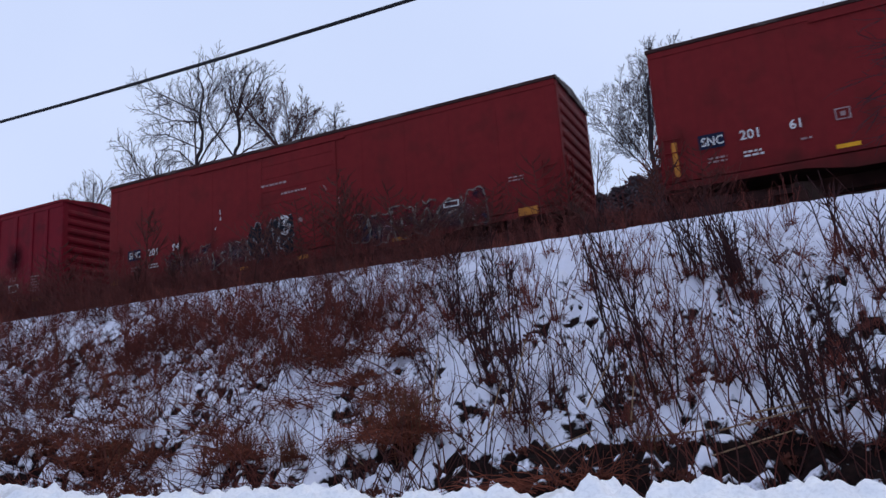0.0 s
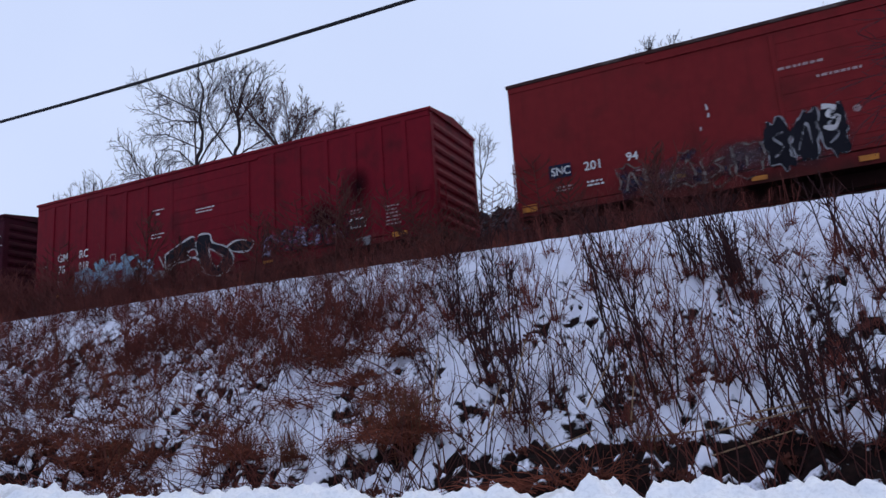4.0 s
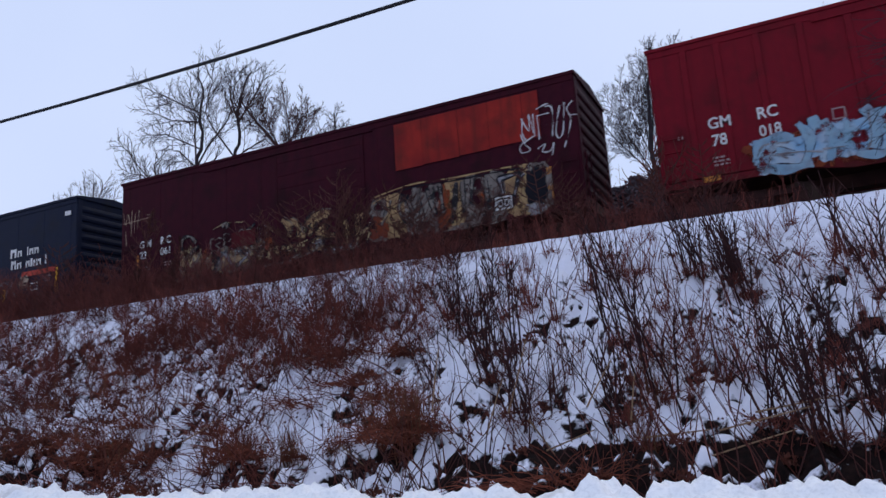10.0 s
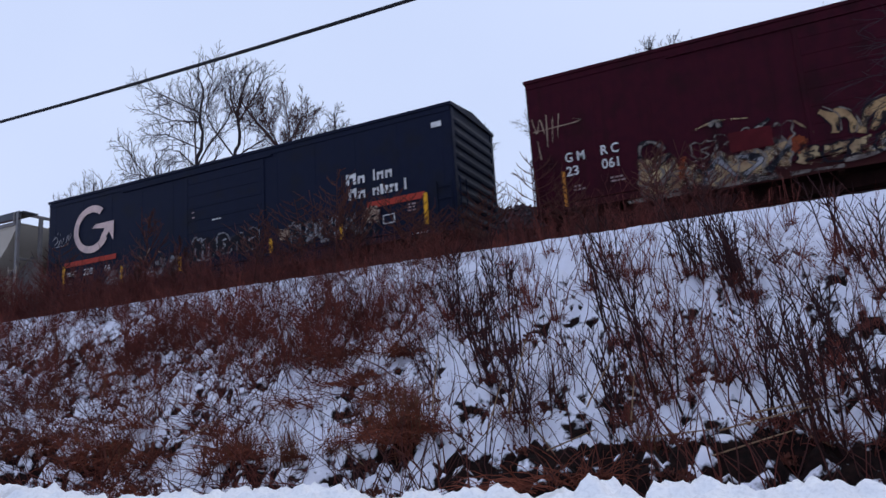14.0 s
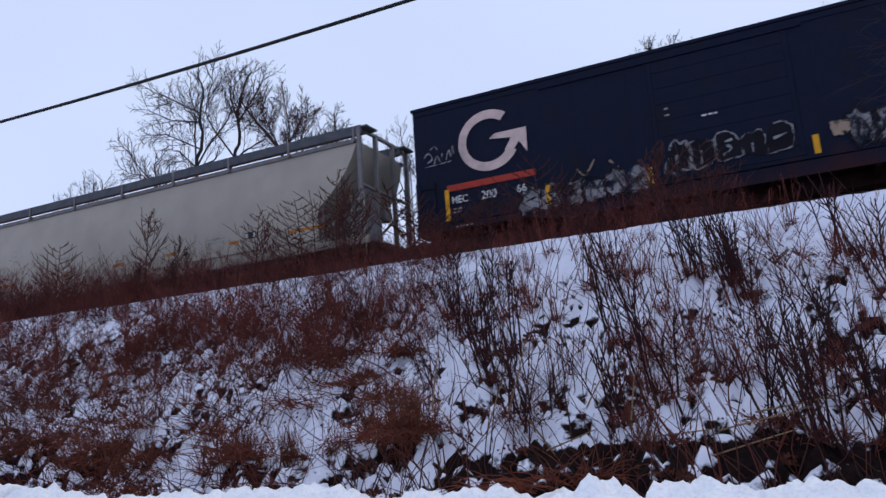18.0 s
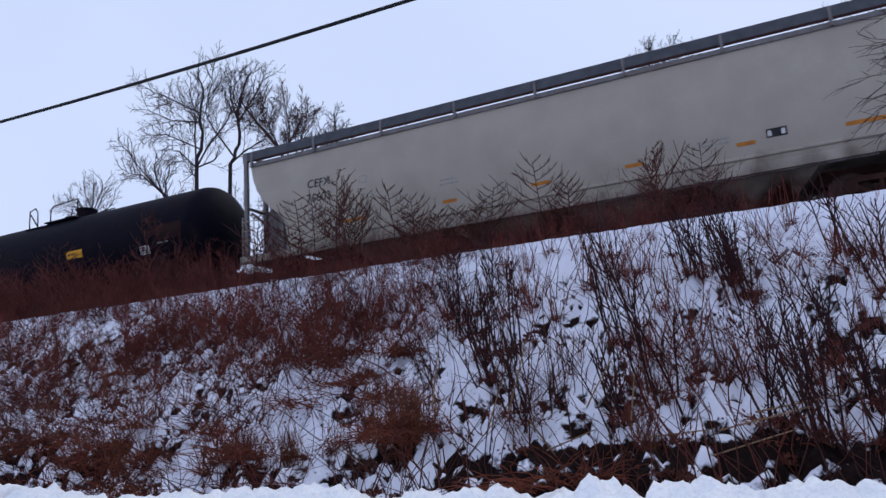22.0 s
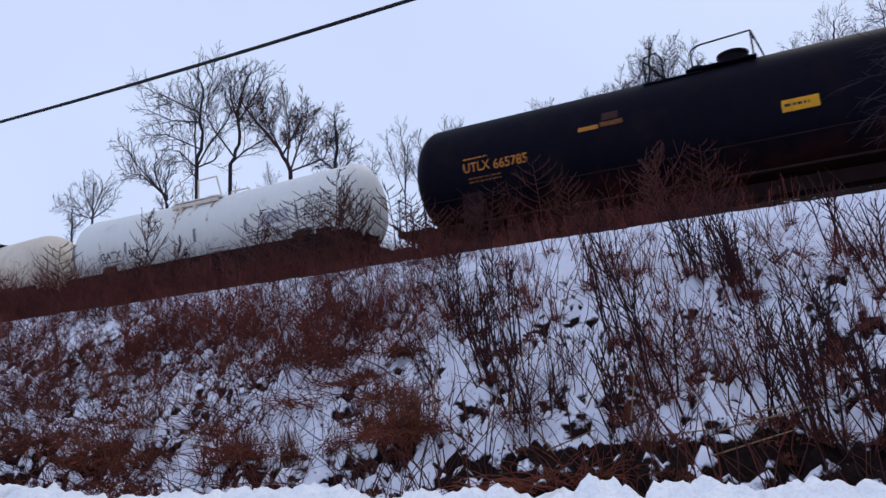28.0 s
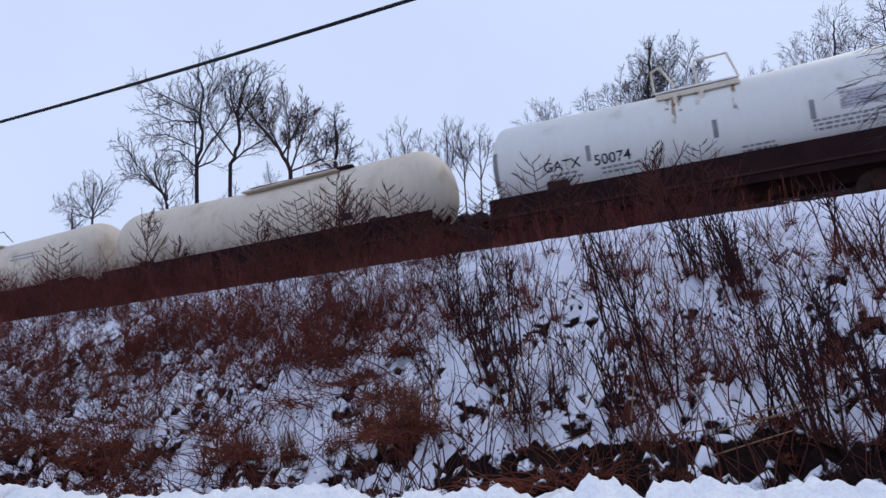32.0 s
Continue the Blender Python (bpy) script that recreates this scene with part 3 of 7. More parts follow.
def graffiti(parent, x0, x1, z0, z1, fill, line, letters, seed, slope=0.0, width=0.05, label="", shadow=None):
    """An unreadable sprayed piece: swollen letter-like shapes side by side, with outlines and counters."""
    rnd = random.Random(seed)
    w = (x1 - x0) / letters
    for i in range(letters):
        lean = rnd.uniform(-0.15, 0.25)
        a, b = x0 + i * w - 0.03 * w, x0 + (i + 1) * w + 0.03 * w
        up = slope * (i + 0.5) / letters
        lo, hi = z0 + rnd.uniform(0, 0.1) * (z1 - z0), z1 + up - rnd.uniform(0, 0.16) * (z1 - z0)
        cz = (lo + hi) / 2

        def skew(pts):
            return [(px + lean * (pz - cz), pz) for px, pz in pts]

        if shadow:
            decal("graffiti_shadow", skew(blob(a - 0.07, b + 0.09, lo - 0.05, hi + 0.09, seed * 31 + i, jag=0.2)), shadow, parent, lift=0.001 + 0.0004 * i)
        body = blob(a, b, lo, hi, seed * 17 + i, jag=0.26)
        if fill:
            decal("graffiti_fill", skew(body), fill, parent, label=label, lift=0.006 + 0.0004 * i)
        if line:
            ring = skew(body)[::2]
            gap = rnd.randint(0, 17)
            ring = ring[gap:] + ring[:gap]
            strokes("graffiti_line", [ring + ring[:1] if rnd.random() < 0.6 else ring[:14]], width * rnd.uniform(0.8, 1.1), line, parent, y=SIDE - 0.012 - 0.0005 * i)
            cx = (a + b) / 2
            kind = rnd.randint(0, 3)
            h, q = hi - lo, w * 0.24
            inner = ([(cx - q, lo + 0.25 * h), (cx, lo + 0.75 * h), (cx + q, lo + 0.3 * h)], [(cx - q, cz), (cx + q, cz + 0.1 * h)],
                     [(cx + q, lo + 0.7 * h), (cx - q * 0.6, lo + 0.62 * h), (cx + q * 0.6, lo + 0.42 * h), (cx - q, lo + 0.25 * h)],
                     [(cx - q * 0.3, lo + 0.15 * h), (cx - q * 0.2, lo + 0.6 * h)])[kind]
            strokes("graffiti_line", [skew(inner)], width * 1.1, line, parent, y=SIDE - 0.0125 - 0.0005 * i)


def piece(parent, lines, width, fill, edge, edge_width=0.05, lift=0.01, label=""):
    """Fat sprayed letters: strokes with an edging in another paint."""
    if edge:
        strokes("graffiti_edge", lines, width + 2 * edge_width, edge, parent, y=SIDE - lift)
    strokes("graffiti_fill", lines, width, fill, parent, y=SIDE - lift - 0.004, label=label)


def car_base(name, label, s, half):
    """An empty at rail height that carries the parts of one car, with its trucks, wheels and couplers."""
    car = new(name)
    tagged(car, label, "railway car", "cars of the freight train")
    car.location = (s, TRACK_Y, RAIL_Z)
    CARS.append((car, s))
    return car


def trucks(car, at, half, coupler=0.9):
    for sx in (-1, 1):
        cx = sx * at
        for side in (-1, 1):
            bm = bmesh.new()
            y = side * 1.0
            box(bm, cx - 0.95, cx + 0.95, y - 0.06, y + 0.06, 0.55, 0.68, 0.02)
            box(bm, cx - 0.5, cx + 0.5, y - 0.06, y + 0.06, 0.2, 0.32, 0.02)
            for k in (-1, 1):
                rod(bm, (cx + k * 0.5, y, 0.26), (cx + k * 0.92, y, 0.58), 0.06, 6)
                rod(bm, (cx + k * 0.3, y, 0.3), (cx + k * 0.3, y, 0.6), 0.055, 6)
                box(bm, cx + k * 0.88 - 0.14, cx + k * 0.88 + 0.14, y - 0.1, y + 0.1, 0.33, 0.58, 0.02)
            part("side_frame", bm, M["steel_dark"], car)
            bm = bmesh.new()
            for k in (-0.14, 0, 0.14):
                rod(bm, (cx + k, y, 0.32), (cx + k, y, 0.55), 0.055, 8)
            part("truck_spring", bm, M["steel_dark"], car)
        block("bolster", cx - 0.2, cx + 0.2, -1.05, 1.05, 0.5, 0.74, M["steel_dark"], car)
        for k in (-0.88, 0.88):
            bm = bmesh.new()
            rod(bm, (0, -0.95, 0), (0, 0.95, 0), 0.08, 10)
            for side in (-1, 1):
                y = side * 0.7525
                rod(bm, (0, y - 0.06, 0), (0, y + 0.06, 0), WHEEL_R, 24)
                rod(bm, (0, y - side * 0.075 - 0.012, 0), (0, y - side * 0.075 + 0.012, 0), WHEEL_R + 0.028, 24)
                rod(bm, (0, y + side * 0.06, 0), (0, y + side * 0.09, 0), WHEEL_R * 0.3, 12)
                for h in range(4):
                    a = h * math.pi / 2
                    box(bm, 0.24 * math.cos(a) - 0.03, 0.24 * math.cos(a) + 0.03, y + side * 0.062 - 0.01, y + side * 0.062 + 0.01,
                        0.24 * math.sin(a) - 0.03, 0.24 * math.sin(a) + 0.03)
            ws = part("wheelset", bm, M["wheel"], car)
            ws.location = (cx + k, 0, WHEEL_R)
            WHEELSETS.append((ws, (cx + k, 0, WHEEL_R)))
        e = sx * half
        bm = bmesh.new()
        box(bm, min(e, e + sx * coupler), max(e, e + sx * coupler), -0.09, 0.09, 0.8, 0.98, 0.03)
        box(bm, min(e + sx * (coupler - 0.28), e + sx * (coupler + 0.02)), max(e + sx * (coupler - 0.28), e + sx * (coupler + 0.02)), -0.16, 0.16, 0.74, 1.04, 0.05)
        part("coupler", bm, M["steel_dark"], car)
        hose = [Vector((e + sx * (0.1 + 0.16 * i), -0.35 + 0.05 * i, 0.75 - 0.34 * math.sin(i / 5 * math.pi))) for i in range(6)]
        tw = Twigs(6)
        tw.add(hose, 0.03, 0.03)
        link_mesh("brake_hose", tw.mesh("brake_hose"), M["cable"], car)


def ladder(car, x, y, z0, z1, mat, width=0.45, along="x", rungs=6, name="ladder"):
    d = Vector((width / 2, 0, 0)) if along == "x" else Vector((0, width / 2, 0))
    lad = bars(name, [((x - d.x, y - d.y, z0), (x - d.x, y - d.y, z1)), ((x + d.x, y + d.y, z0), (x + d.x, y + d.y, z1))], 0.018, mat, car)
    for i in range(rungs):
        z = z0 + (z1 - z0) * (i + 0.5) / rungs
        bars("rung", [((x - d.x, y - d.y, z), (x + d.x, y + d.y, z))], 0.014, mat, lad)
    return lad


def boxcar(name, label, s0, s1, paint, style, roof_mat, eave=4.42, door=(-1.5, 1.6), end_paint=None):
    L, W = s1 - s0, 1.5
    h = L / 2
    car = car_base(name, label, (s0 + s1) / 2, h)
    end_paint = end_paint or paint
    base = 1.0
    bm = bmesh.new()
    box(bm, -h, h, -W, W, base + 0.12, eave, 0.02)
    part("body", bm, paint, car)
    # roof: a shallow ridge with an overhang and cross seams
    bm = bmesh.new()
    prof = [(-W - 0.05, eave - 0.05), (-W - 0.05, eave + 0.03), (0, eave + 0.2), (W + 0.05, eave + 0.03), (W + 0.05, eave - 0.05)]
    a = [bm.verts.new((-h - 0.06, y, z)) for y, z in prof]
    b = [bm.verts.new((h + 0.06, y, z)) for y, z in prof]
    for i in range(5):
        bm.faces.new((a[i], a[(i + 1) % 5], b[(i + 1) % 5], b[i]))
    bm.faces.new(a[::-1]), bm.faces.new(b)
    bmesh.ops.recalc_face_normals(bm, faces=bm.faces[:])
    roof = part("roof", bm, roof_mat, car)
    for i in range(1, 13):
        x = -h + L * i / 13
        bm = bmesh.new()
        for sy in (-1, 1):
            v = [bm.verts.new((x + dx, sy * yy, zz)) for dx in (-0.03, 0.03) for yy, zz in ((0, eave + 0.22), (W + 0.03, eave + 0.045), (W + 0.03, eave + 0.02), (0, eave + 0.19))]
            bm.faces.new(v[:4]), bm.faces.new(v[4:])
            for k in range(4):
                bm.faces.new((v[k], v[(k + 1) % 4], v[4 + (k + 1) % 4], v[4 + k]))
        bmesh.ops.recalc_face_normals(bm, faces=bm.faces[:])
        part("roof_seam", bm, roof_mat, roof)
    block("eave_rail", -h, h, -W - 0.022, -W + 0.02, eave - 0.2, eave - 0.055, paint, car, bevel=0.008)
    # sill and underframe
    bm = bmesh.new()
    pts = [(-h, base + 0.1), (h, base + 0.1), (h, base - 0.04), (h * 0.62, base - 0.06), (h * 0.5, base - 0.22), (-h * 0.5, base - 0.22), (-h * 0.62, base - 0.06), (-h, base - 0.04)]
    va = [bm.verts.new((x, -W + 0.004, z)) for x, z in pts]
    vb = [bm.verts.new((x, -W + 0.07, z)) for x, z in pts]
    bm.faces.new(va), bm.faces.new(vb[::-1])
    for i in range(8):
        bm.faces.new((va[i], vb[i], vb[(i + 1) % 8], va[(i + 1) % 8]))
    bmesh.ops.recalc_face_normals(bm, faces=bm.faces[:])
    part("side_sill", bm, paint, car)
    block("side_sill", -h, h, W - 0.07, W - 0.004, base - 0.1, base + 0.1, paint, car)
    block("floor", -h, h, -W + 0.09, W - 0.09, base - 0.02, base + 0.11, M["steel_dark"], car)
    block("center_sill", -h - 0.15, h + 0.15, -0.18, 0.18, base - 0.35, base - 0.03, M["steel_dark"], car)
    for k in (-2.9, -1.0, 1.0, 2.9):
        block("crossbearer", k - 0.06, k + 0.06, -W + 0.1, W - 0.1, base - 0.25, base - 0.03, M["steel_dark"], car)
    # ends with horizontal corrugations
    for sx in (-1, 1):
        for i in range(9):
            z = base + 0.35 + i * (eave - base - 0.5) / 9
            bm = bmesh.new()
            rr = 0.055
            vs = []
            for k in range(5):
                a = math.pi * k / 4
                for yy, q in ((-W + 0.16, 0.6), (-W + 0.3, 1), (W - 0.3, 1), (W - 0.16, 0.6)):
                    vs.append(bm.verts.new((sx * (h + 0.002 + rr * math.sin(a) * q), yy, z + 0.115 * (1 - math.cos(a)) - 0.04)))
            for k in range(4):
                for c in range(3):
                    bm.faces.new((vs[k * 4 + c], vs[k * 4 + c + 1], vs[k * 4 + c + 5], vs[k * 4 + c + 4]))
            bmesh.ops.recalc_face_normals(bm, faces=bm.faces[:])
            part("end_corrugation", bm, end_paint, car)
        block("end_sill", min(sx * h, sx * (h + 0.1)), max(sx * h, sx * (h + 0.1)), -W + 0.02, W - 0.02, base - 0.1, base + 0.16, M["steel_dark"], car)
        for y in (-W + 0.1, W - 0.1):
            block("corner_post", min(sx * h, sx * (h + 0.03)), max(sx * h, sx * (h + 0.03)), y - 0.09, y + 0.09, base + 0.1, eave - 0.06, end_paint, car)
        ladder(car, sx * (h - 0.3), -W - 0.05, base - 0.3, base + 1.3, paint, 0.42, "x", 5)
        ladder(car, sx * (h + 0.1), -W + 0.34, base - 0.1, base + 1.4, end_paint, 0.42, "y", 5, "end_ladder")
    if style == "rib":
        for x in (-6.95, -6.2, -5.35, -4.45, -3.5, -2.55, 2.5, 3.45, 4.4, 5.35, 6.2, 6.95):
            block("side_post", x - 0.075, x + 0.075, -W - 0.034, -W + 0.01, base + 0.12, eave - 0.2, paint, car, bevel=0.02)
    else:
        for i in range(12):
            x = -h + 0.3 + i * (L - 0.6) / 11
            if door[0] - 0.1 < x < door[1] + 0.1:
                continue
            block("panel_seam", x - 0.03, x + 0.03, -W - 0.006, -W + 0.01, base + 0.12, eave - 0.2, paint, car, bevel=0.004)
    # sliding door with its tracks and pressed ribs
    d0, d1 = door
    dr = block("door", d0, d1, -W - 0.02, -W + 0.01, base + 0.22, eave - 0.28, paint, car, bevel=0.015)
    for i in range(7):
        z = base + 0.45 + i * 0.4
        block("door_rib", d0 + 0.12, d1 - 0.12, -W - 0.03, -W - 0.01, z, z + 0.14, paint, dr, bevel=0.012)
    for x in (d0 + 0.06, d1 - 0.06):
        block("door_edge", x - 0.05, x + 0.05, -W - 0.034, -W - 0.01, base + 0.22, eave - 0.28, paint, dr, bevel=0.012)
    block("door_track", d0 - 2.7, d1 + 0.3, -W - 0.034, -W + 0.01, base + 0.12, base + 0.21, paint, car, bevel=0.01)
    block("door_track", d0 - 2.7, d1 + 0.3, -W - 0.05, -W + 0.01, eave - 0.27, eave - 0.21, paint, car, bevel=0.01)
    trucks(car, h - 1.9, h + 0.1, 0.95)
    return car


def hopper_side(z, off=0.006):
    """Half width of the rounded hopper body at a height."""
    u = min(max((z - 1.22) / 2.74, 0), 1)
    return -(1.36 + 0.16 * math.sin(math.pi * (0.08 + 0.86 * u)) - 0.12 * max(u - 0.6, 0)) - off


def hopper(s0, s1):
    h = (s1 - s0) / 2
    car = car_base("covered_hopper", "light grey covered hopper car with rounded sides and roof walkway", (s0 + s1) / 2, h)
    g, fr = M["hopper_grey"], M["hopper_frame"]
    # rounded body, sloped away beneath at both ends
    lo, hi = 1.22, 4.03

    def ring(x, lift):
        out = []
        for k in range(17):
            u = k / 16
            z = lift + (hi - lift) * u
            out.append((x, hopper_side(z, 0.0), z))
        return out

    bm = bmesh.new()
    rows = []
    ends = ((h - 0.34, 3.97), (h - 0.47, 3.56), (h - 0.64, 3.2), (h - 0.88, 2.87), (h - 1.14, 2.6), (h - 1.4, 2.37), (h - 1.57, 2.2), (h - 1.64, 2.06), (h - 1.66, 1.9), (h - 1.68, lo))
    for x, lift in [(-a - 0.3, b) for a, b in ends] + [(0, lo)] + list(ends[::-1]):
        half_ring = ring(x, lift)
        rows.append([bm.verts.new(p) for p in half_ring] + [bm.verts.new((p[0], -p[1], p[2])) for p in reversed(half_ring)])
    n = len(rows[0])
    for r, s in zip(rows, rows[1:]):
        for k in range(n):
            bm.faces.new((r[k], r[(k + 1) % n], s[(k + 1) % n], s[k]))
    bm.faces.new(rows[0][::-1]), bm.faces.new(rows[-1])
    bmesh.ops.recalc_face_normals(bm, faces=bm.faces[:])
    for f in bm.faces:
        f.smooth = True
    body = part("body", bm, g, car)
    body.data.set_sharp_from_angle(angle=0.6)
    for y0, y1 in ((-1.4, -1.26), (1.26, 1.4)):
        block("top_chord", -h + 0.02, h - 0.3, y0, y1, 4.0, 4.12, fr, car)
    block("roof", -h + 0.06, h - 0.35, -1.3, 1.3, 4.04, 4.11, g, car)
    for y in (-1.12, 1.12):
        block("roof_walkway", -h - 0.2, h + 0.08, y - 0.3, y + 0.3, 4.40, 4.45, M["grating"], car)
        block("walkway_edge", -h - 0.2, h - 0.1, y - 0.33, y - 0.3, 4.2, 4.47, M["grating"], car)
        for i in range(9):
            x = -h + 0.15 + i * (2 * h - 0.5) / 8
            block("walkway_bracket", x - 0.035, x + 0.035, y - 0.36, y - 0.28, 4.0, 4.46, fr, car)
        block("walkway_angle", -h - 0.2, h - 0.1, y - 0.335, y - 0.29, 4.15, 4.2, M["steel_dark"], car)
    for i in range(10):
        x = -h + 1.6 + i * (2 * h - 3.2) / 9
        part("hatch_cover", rod(bmesh.new(), (x, 0, 4.04), (x, 0, 4.25), 0.38, 20), g, car)
    block("side_sill", -h - 0.3, h, -1.5, -1.38, 1.02, 1.24, g, car)
    block("side_sill", -h, h, 1.38, 1.5, 1.02, 1.24, g, car)
    for sy in (-1, 1):
        bars("body_stiffener", [((-h + 1.4, sy * 1.43, 1.42), (h - 1.7, sy * 1.43, 1.42))], 0.05, g, car)
        bars("air_pipe", [((1.2, sy * 1.42, 1.0), (h - 2.2, sy * 1.42, 1.0))], 0.03, M["hopper_frame"], car)
    block("center_sill", -h - 0.1, h + 0.1, -0.2, 0.2, 0.75, 1.1, M["steel_dark"], car)
    for cx in (-4.8, -1.6, 1.6, 4.8):
        bm = bmesh.new()
        top = [bm.verts.new((cx + a * 1.45, b * 1.3, 1.3)) for a, b in ((-1, -1), (1, -1), (1, 1), (-1, 1))]
        bot = [bm.verts.new((cx + a * 0.5, b * 0.45, 0.42)) for a, b in ((-1, -1), (1, -1), (1, 1), (-1, 1))]
        for i in range(4):
            bm.faces.new((top[i], top[(i + 1) % 4], bot[(i + 1) % 4], bot[i]))
        bm.faces.new(bot)
        bmesh.ops.recalc_face_normals(bm, faces=bm.faces[:])
        part("discharge_chute", bm, g, car)
        block("outlet_gate", cx - 0.55, cx + 0.55, -0.6, 0.6, 0.34, 0.43, M["steel_dark"], car)
    for sx in (-1, 1):
        e = sx * h - 0.3 * (sx < 0)
        block("end_platform", min(e, e - sx * 1.5), max(e, e - sx * 1.5), -1.45, 1.45, 1.1, 1.2, fr, car)
        for y in (-1.4, -0.5, 0.5, 1.4):
            block("end_post", e - sx * 0.2 - 0.06, e - sx * 0.2 + 0.06, y - 0.06, y + 0.06, 1.2, 4.46, fr, car)
        for y in (-1.38, 1.38):
            block("inner_post", e - sx * 1.5 - 0.05, e - sx * 1.5 + 0.05, y - 0.05, y + 0.05, 1.2, 2.4, fr, car)
            bars("diagonal_brace", [((e - sx * 0.25, y * 0.9, 2.6), (e - sx * 1.9, y * 0.9, 1.25))], 0.045, fr, car)
        block("end_top_rail", e - sx * 0.2 - 0.05, e - sx * 0.2 + 0.05, -1.34, 1.34, 4.36, 4.46, fr, car)
        block("end_mid_rail", e - sx * 0.2 - 0.04, e - sx * 0.2 + 0.04, -1.34, 1.34, 2.7, 2.78, fr, car)
        ladder(car, e - sx * 0.3, -1.47, 0.7, 2.45, g, 0.42, "x", 6)
        ladder(car, e + sx * 0.06, 0.95, 0.9, 4.3, fr, 0.42, "y", 10, "end_ladder")
        bm = bmesh.new()
        pts = [(e - sx * 0.28, 1.2), (e - sx * 2.0, 1.2), (e - sx * 2.0, 2.0), (e - sx * 0.6, 3.0), (e - sx * 0.28, 2.75)]
        for y in (-0.52, -0.46):
            bm.faces.new([bm.verts.new((a, y, b)) for a, b in pts])
        bm.verts.ensure_lookup_table()
        for i in range(5):
            bm.faces.new((bm.verts[i], bm.verts[(i + 1) % 5], bm.verts[5 + (i + 1) % 5], bm.verts[5 + i]))
        bmesh.ops.recalc_face_normals(bm, faces=bm.faces[:])
        part("bolster_web", bm, fr, car)
        block("brake_box", e - sx * 0.25 - 0.15, e - sx * 0.25 + 0.15, -0.3, 0.1, 1.9, 2.3, fr, car)
    trucks(car, h - 1.9, h + 0.05, 0.8)
    return car


SAG = {}


def tank_car(name, label, s0, s1, paint, radius, centre, low_paint=None, dome_at=0.0, sill_mat=None, split=1.66, head_depth=0.5, platform=(-1.3, 1.3), dome=0.28, sag=0.0):
    """s0, s1: the tips of the tank's heads; sag: how far the middle hangs below the ends."""
    h = (s1 - s0) / 2
    car = car_base(name, label, (s0 + s1) / 2, h)
    bm = bmesh.new()
    seg = 64
    head = radius * head_depth
    stations = [(-h + head * (1 - math.cos(math.pi / 2 * i / 8)), radius * math.sin(math.pi / 2 * i / 8)) for i in range(1, 9)]
    stations += [(-h + head + (2 * h - 2 * head) * k / 8, radius) for k in range(1, 8)]
    stations += [(-x, r) for x, r in reversed(stations[:8])]
    rings = []
    for x, r in stations:
        rings.append([bm.verts.new((x, -r * math.sin(2 * math.pi * k / seg), centre + r * math.cos(2 * math.pi * k / seg))) for k in range(seg)])
    for r, s in zip(rings, rings[1:]):
        for k in range(seg):
            bm.faces.new((r[k], r[(k + 1) % seg], s[(k + 1) % seg], s[k]))
    bm.faces.new(rings[0][::-1]), bm.faces.new(rings[-1])
    bmesh.ops.recalc_face_normals(bm, faces=bm.faces[:])
    for f in bm.faces:
        f.smooth = len(f.verts) == 4
    tank = part("tank", bm, paint, car)
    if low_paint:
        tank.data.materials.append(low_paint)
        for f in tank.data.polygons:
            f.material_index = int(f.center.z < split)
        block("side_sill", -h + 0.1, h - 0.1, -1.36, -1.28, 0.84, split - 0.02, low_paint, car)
    for k in range(1, 6):
        x = -h + head + (2 * h - 2 * head) * k / 6
        bm = bmesh.new()
        c0 = [bm.verts.new((x - 0.025, -(radius + 0.004) * math.sin(2 * math.pi * i / seg), centre + (radius + 0.004) * math.cos(2 * math.pi * i / seg))) for i in range(seg)]
        c1 = [bm.verts.new((v.co.x + 0.05, v.co.y, v.co.z)) for v in c0]
        for i in range(seg):
            bm.faces.new((c0[i], c1[i], c1[(i + 1) % seg], c0[(i + 1) % seg]))
        bmesh.ops.recalc_face_normals(bm, faces=bm.faces[:])
        part("weld_band", bm, paint, tank)
    sm = sill_mat or M["steel_dark"]
    block("center_sill", -h - 0.25, h + 0.25, -0.28, 0.28, 0.75, 1.1, sm, car)
    for sx in (-1, 1):
        block("end_platform", min(sx * (h - 0.75), sx * (h + 0.3)), max(sx * (h - 0.75), sx * (h + 0.3)), -1.42, 1.42, 1.02, 1.14, sm, car)
        bm = bmesh.new()
        x = sx * (h - 1.9)
        lo = centre - radius * 0.7
        pts = [(-1.3, 0.95), (1.3, 0.95), (radius * 0.86, lo + 0.3), (0, centre - radius + 0.06), (-radius * 0.86, lo + 0.3)]
        va = [bm.verts.new((x - 0.28, a, b)) for a, b in pts]
        vb = [bm.verts.new((x + 0.28, a, b)) for a, b in pts]
        bm.faces.new(va), bm.faces.new(vb[::-1])
        for i in range(5):
            bm.faces.new((va[i], vb[i], vb[(i + 1) % 5], va[(i + 1) % 5]))
        bmesh.ops.recalc_face_normals(bm, faces=bm.faces[:])
        part("saddle", bm, sm, car)
        e = sx * (h + 0.22)
        for sy in () if low_paint else (-1, 1):
            bars("end_handrail", [((e, sy * 1.38, 1.14), (e, sy * 1.38, 2.05)), ((e, sy * 1.38, 2.05), (e, sy * 0.7, 2.05)), ((e, sy * 0.7, 2.05), (e, sy * 0.7, 1.1))], 0.02, sm, car)
        ladder(car, sx * (h + 0.02), -1.45, 0.4, 1.15, sm, 0.4, "x", 3, "end_steps")
    block("running_board", -h + 0.4, h - 0.4, -1.42, -1.2, 1.03, 1.09, sm, car)
